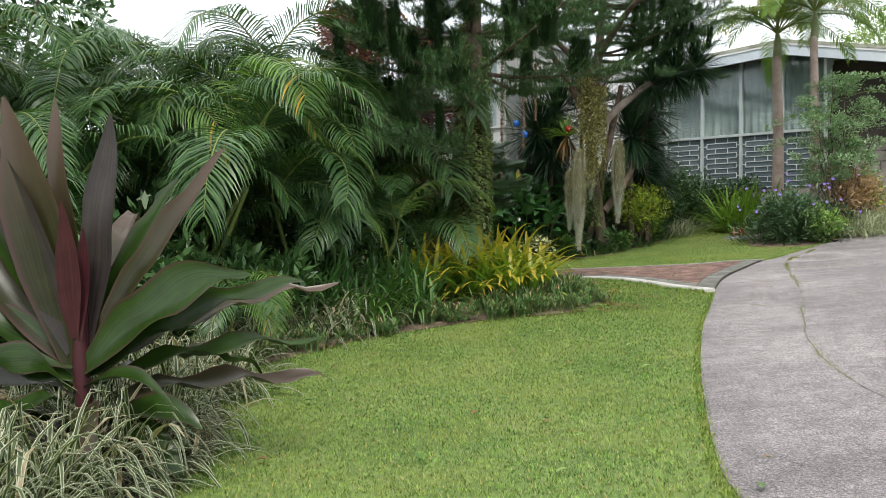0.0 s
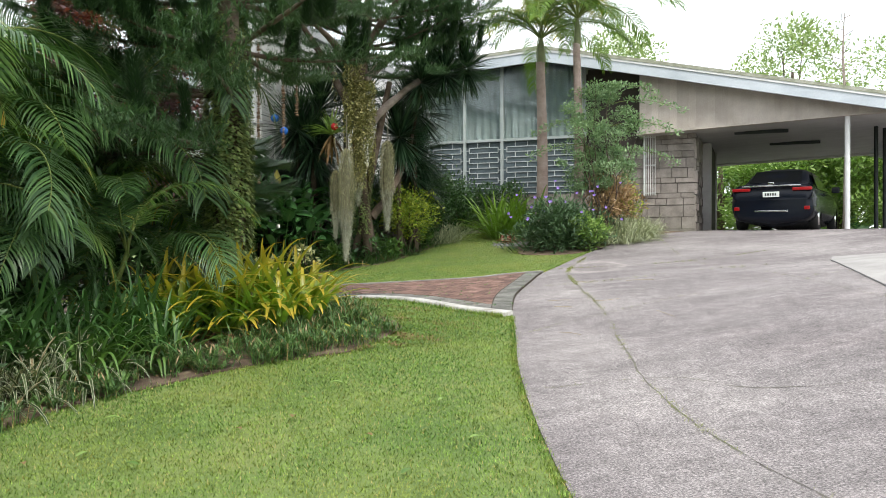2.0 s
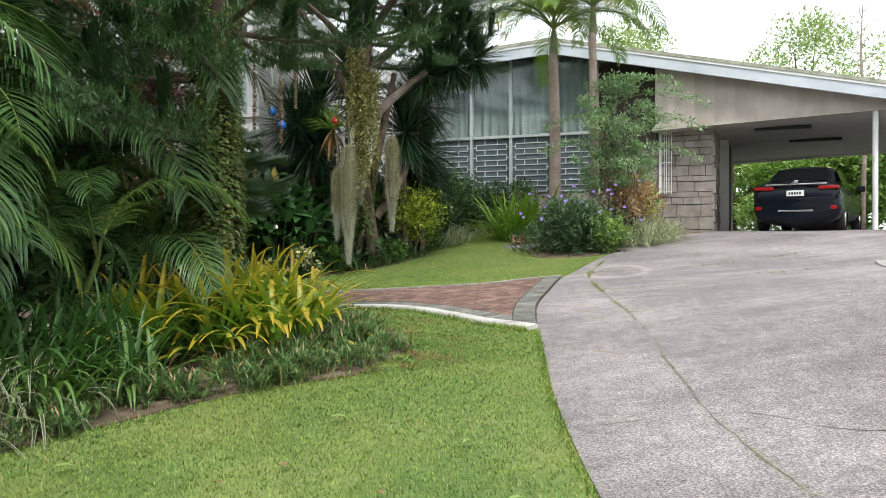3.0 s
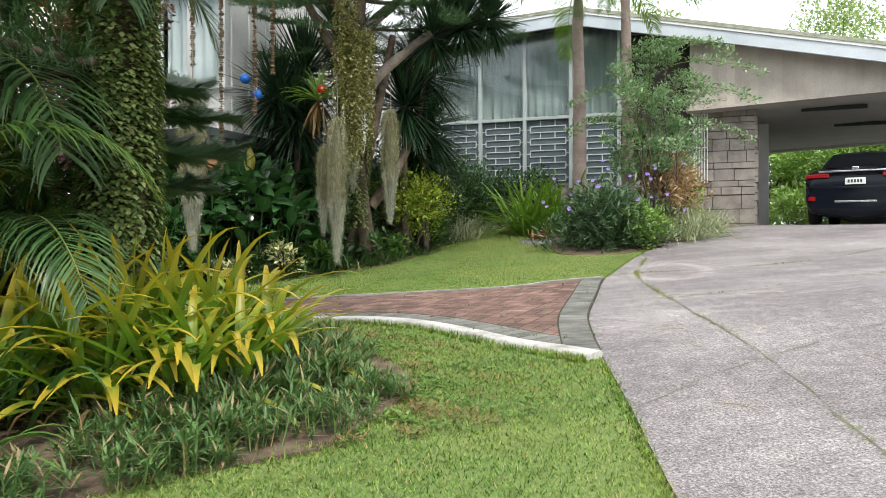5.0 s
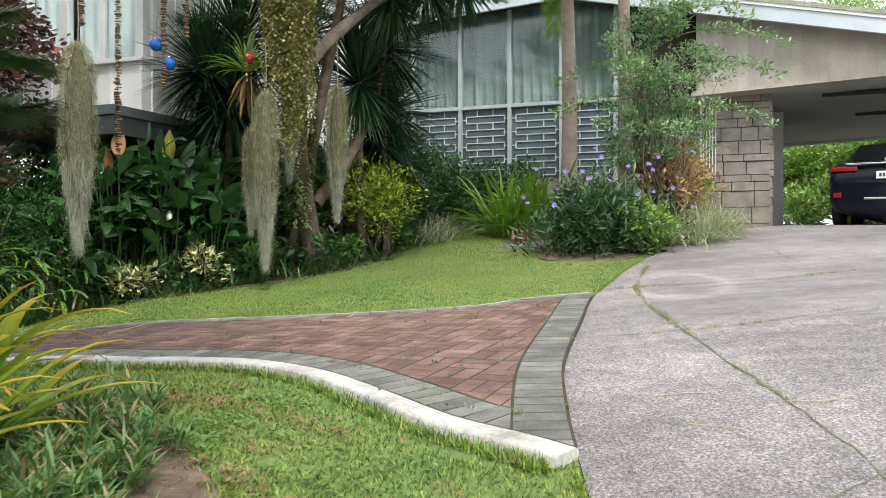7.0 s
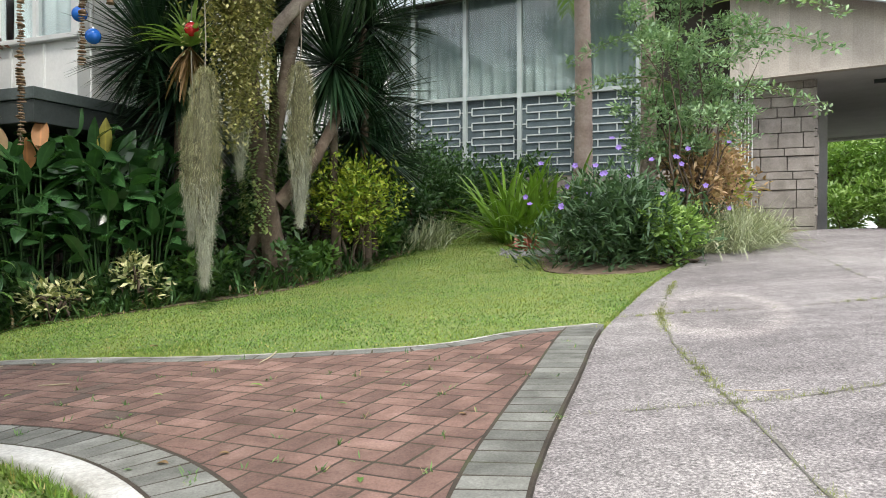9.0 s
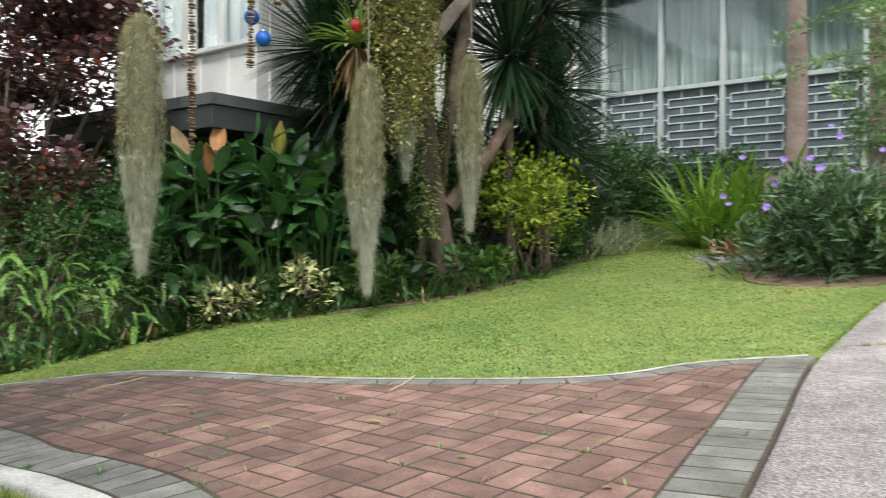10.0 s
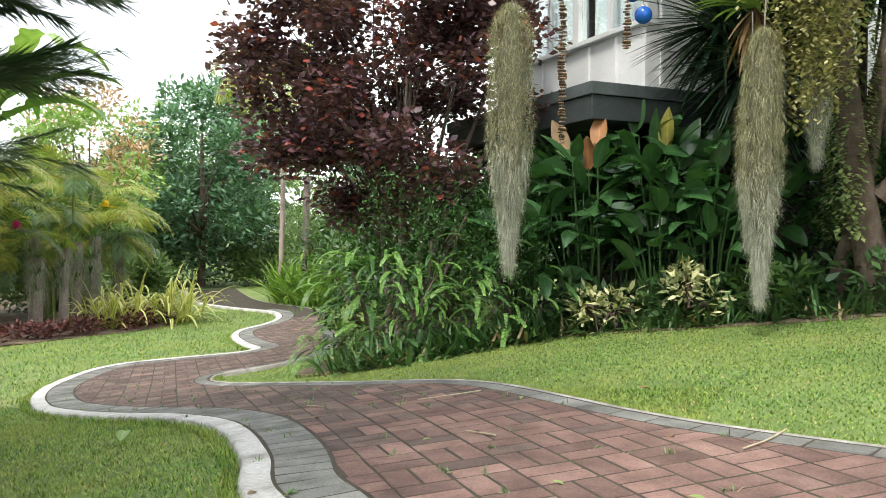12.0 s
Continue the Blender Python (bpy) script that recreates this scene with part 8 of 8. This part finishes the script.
rng = np.random.default_rng(900)
GREY = course_mesh(0.0995, 0.200, 0.034, 0.003)
RED = [course_mesh(0.195 + d, 0.0932 + d, 0.034, 0.0035) for d in (-0.0015, 0.0, 0.001)]
DARK_RED = [course_mesh(0.195 + d, 0.0932 + d, 0.034, 0.0035) for d in (-0.0015, 0.0, 0.001)]
drive_side = DRIVE_EDGE[(DRIVE_EDGE[:, 1] > 8.6) & (DRIVE_EDGE[:, 1] < 12.6)]
def clip(poly, p, nrm):
    """The part of a polygon on the side of p that nrm points to."""
    out = []
    k = [float((q - p) @ nrm) for q in poly]
    for i in range(len(poly)):
        j = (i + 1) % len(poly)
        if k[i] >= 0:
            out.append(poly[i])
        if (k[i] >= 0) != (k[j] >= 0):
            out.append(poly[i] + (poly[j] - poly[i]) * k[i] / (k[i] - k[j]))
    return out


def nearest(line, p):
    i = int(np.argmin(((line - p) ** 2).sum(1)))
    t = line[min(i + 1, len(line) - 1)] - line[max(i - 1, 0)]
    t = t / np.linalg.norm(t)
    return line[i], np.array([-t[1], t[0]])


rest_v, rest_f, rest_m = [], [], []


def lay_cut(poly, tone):
    """Adds a cut brick with the outline poly to the joined rest."""
    area = 0.5 * abs(sum(poly[i][0] * poly[(i + 1) % len(poly)][1] - poly[(i + 1) % len(poly)][0] * poly[i][1] for i in range(len(poly))))
    if area < 0.0008:
        return
    mid, k, n = sum(poly) / len(poly), len(rest_v), len(poly)
    dz = 0.0045 + rng.normal(0, 0.0003)
    for lift, shrink in ((0.0, 1.0), (0.031, 1.0), (0.034, 0.96)):
        for q in poly:
            w_ = mid + (q - mid) * shrink
            rest_v.append((w_[0], w_[1], float(gz(w_[0], w_[1])) + lift + dz))
    for l in (0, 1):
        for i in range(n):
            j = (i + 1) % n
            rest_f.append((k + l * n + i, k + l * n + j, k + (l + 1) * n + j, k + (l + 1) * n + i))
    rest_f.append(tuple(k + 2 * n + i for i in range(n)))
    rest_m.extend([tone] * (2 * n + 1))


# grey courses: soldiers along the drive and the white kerb, stretchers along the lawn
DRIVE_LIMIT, KERB_LIMIT, LAWN_LIMIT = offset_line(drive_side, 0.218), offset_line(KERB_OUT, -0.138), offset_line(KERB_RIGHT, 0.008)
for line, d, stop, limits, flat in ((drive_side, 0.11, 99, ((KERB_LIMIT, -1.0), (LAWN_LIMIT, 1.0)), False), (KERB_OUT, -0.24, 175, ((DRIVE_LIMIT, 1.0),), False), (KERB_RIGHT, 0.065, 60, ((DRIVE_LIMIT, 1.0),), True)):
    P, A = resample(offset_line(line, d), 0.209 if flat else 0.109)
    for (px, py), a in list(zip(P, A))[:stop]:
        c, s = math.cos(a), math.sin(a)
        poly = [np.array([px + u * c - v * s, py + u * s + v * c]) for u, v in (((-0.1, -0.0497), (0.1, -0.0497), (0.1, 0.0497), (-0.1, 0.0497)) if flat else ((-0.0497, -0.1), (0.0497, -0.1), (0.0497, 0.1), (-0.0497, 0.1)))]
        cut = False
        for lim, sg in limits:
            near, nrm = nearest(lim, np.array([px, py]))
            if np.linalg.norm(near - np.array([px, py])) > 0.35:
                if float((np.array([px, py]) - near) @ nrm) * sg < 0:
                    poly = []
                continue
            q = clip(poly, near, nrm * sg) if poly else []
            cut = cut or len(q) != len(poly) or any(float(np.abs(u - v).max()) > 1e-6 for u, v in zip(q, poly))
            poly = q
        if len(poly) < 3:
            continue
        if cut:
            lay_cut(poly, 2)
        else:
            g = part("brick", GREY, M["grey_brick"], path)
            g.matrix_world = seat(px, py, a + (math.pi / 2 if flat else 0), rng=rng)

# basket weave in red
BORDERS = [(offset_line(drive_side, 0.222), 1.0), (offset_line(KERB_OUT, -0.352), -1.0), (offset_line(KERB_RIGHT, 0.128), 1.0)]


CELL = 0.2035
ca, sa = math.cos(radians(-43.8)), math.sin(radians(-43.8))
todo = []
for i in range(-80, 40):
    for j in range(-80, 80):
        for h in (-1, 1):
            lx, ly = i * CELL, j * CELL
            lx, ly = (lx, ly + h * CELL / 4) if (i + j) % 2 == 0 else (lx + h * CELL / 4, ly)
            x, y = 1.61 + lx * ca - ly * sa, 12.173 + lx * sa + ly * ca
            if -6.5 < x < 5 and 8.5 < y < 21:
                todo.append((x, y, radians(-43.8) + (0 if (i + j) % 2 == 0 else math.pi / 2)))
keep = inside(np.array(PATH_POLY), np.array([q[0] for q in todo]), np.array([q[1] for q in todo]))
todo = [q for q, k in zip(todo, keep) if k]
todo.sort(key=lambda q: (q[0] - 2.7) ** 2 + (q[1] - 10.9) ** 2)
single = 0
hx, hy = 0.195 / 2, 0.0932 / 2
for x, y, a in todo:
    c, s = math.cos(a), math.sin(a)
    poly = [np.array([x + u * c - v * s, y + u * s + v * c]) for u, v in ((-hx, -hy), (hx, -hy), (hx, hy), (-hx, hy))]
    n0 = len(poly)
    cut = False
    for line, sg in BORDERS:
        p, nrm = nearest(line, np.array([x, y]))
        if float(np.linalg.norm(p - np.array([x, y]))) > 0.3 and float((np.array([x, y]) - p) @ nrm) * sg > 0:
            continue
        q = clip(poly, p, nrm * sg) if poly else []
        if len(q) != len(poly) or any(float(np.abs(u - v).max()) > 1e-6 for u, v in zip(q, poly)):
            cut = True
        poly = q
    if len(poly) < 3:
        continue
    m = seat(x + rng.normal(0, 0.0008), y + rng.normal(0, 0.0008), a + rng.normal(0, 0.008), rng=rng)
    # the share of darker bricks grows as x falls below 2.5
    is_dark = rng.uniform(0, 1) < min(0.92, max(0.0, (2.5 - x) / 2.2))
    if cut or single >= 300:
        lay_cut(poly, int(is_dark))
    else:
        b_ = part("brick", DARK_RED[single % 3] if is_dark else RED[single % 3], M["dark_brick"] if is_dark else M["red_brick"], path)
        b_.matrix_world = m
        single += 1
me = bpy.data.meshes.new("brick_rest")
me.from_pydata(rest_v, [], rest_f)
me.materials.append(M["red_brick"])
me.materials.append(M["dark_brick"])
me.materials.append(M["grey_brick"])
me.polygons.foreach_set("material_index", np.array(rest_m, np.int32))
rest = part("brick_rest", me, M["red_brick"], path)
tagged(rest, kind="stuff")

# weeds and crumbs in the joints
rng = np.random.default_rng(950)
b, crumbs = Bunch(), Bunch()
for x, y, a in todo:
    far = math.hypot(x - 2.6, y - 11.0)
    if far > 6 or rng.uniform() > 0.55:
        continue
    u, v = rng.uniform(-0.1, 0.1), rng.choice((-0.051, 0.051))
    wx, wy = x + u * math.cos(a) - v * math.sin(a), y + u * math.sin(a) + v * math.cos(a)
    if not inside(np.array(PATH_POLY), np.array(wx), np.array(wy)):
        continue
    z = float(gz(wx, wy)) + 0.033
    if rng.uniform() < 0.35:
        n = int(rng.integers(4, 16))
        blades(b, np.c_[wx + rng.normal(0, 0.012, n), wy + rng.normal(0, 0.012, n), np.full(n, z)], around(rng, n, 10, 75), rng.uniform(0.012, 0.04, n), 0.006, 0.8, 2, "leaf", 0, wide=False)
    n = int(rng.integers(2, 7))
    blades(crumbs, np.c_[wx + rng.normal(0, 0.04, n), wy + rng.normal(0, 0.04, n), np.full(n, z + 0.007)], around(rng, n, 0, 12), rng.uniform(0.006, 0.02, n), 0.005, 0.1, 1, "leaf", 0, wide=False)
w = part("weed", b.mesh("weed"), M["tuft"])
tagged(w, label="small weeds growing in the brick joints", category="weed", kind="stuff")
w = part("debris", crumbs.mesh("debris"), M["dry"])
tagged(w, label="dry crumbs of leaf littering the bricks", category="litter", kind="stuff")

# moss and weeds in the joints of the drive
rng = np.random.default_rng(960)
b = Bunch()
for line, share in zip(DRIVE_JOINTS, (1.0, 0.15, 0.3, 0.4, 0.9, 0.3)):
    seg = line[:-1] + (line[1:] - line[:-1]) * rng.uniform(0, 1, (len(line) - 1, 1))
    for px, py in seg:
        thick = 0.5 + 0.5 * math.sin(px * 3.1 + py * 2.3)
        n = int(60 * share * thick * (1.6 if py > 9.5 else 0.5))
        if n:
            q = np.c_[px + rng.normal(0, 0.06, n), py + rng.normal(0, 0.06, n)]
            i = np.argmin(((line[None] - q[:, None]) ** 2).sum(2), 1)
            q = line[i] + rng.normal(0, 0.018, (n, 2))
            blades(b, np.c_[q, gz(q[:, 0], q[:, 1]) + 0.014], around(rng, n, 5, 70), rng.uniform(0.008, 0.03, n), 0.010, 0.6, 1, "leaf", 0, wide=False)
w = part("joint_moss", b.mesh("joint_moss"), M["joint_moss"])
tagged(w, label="yellow-green moss and weeds in the drive joints", category="moss", kind="stuff")
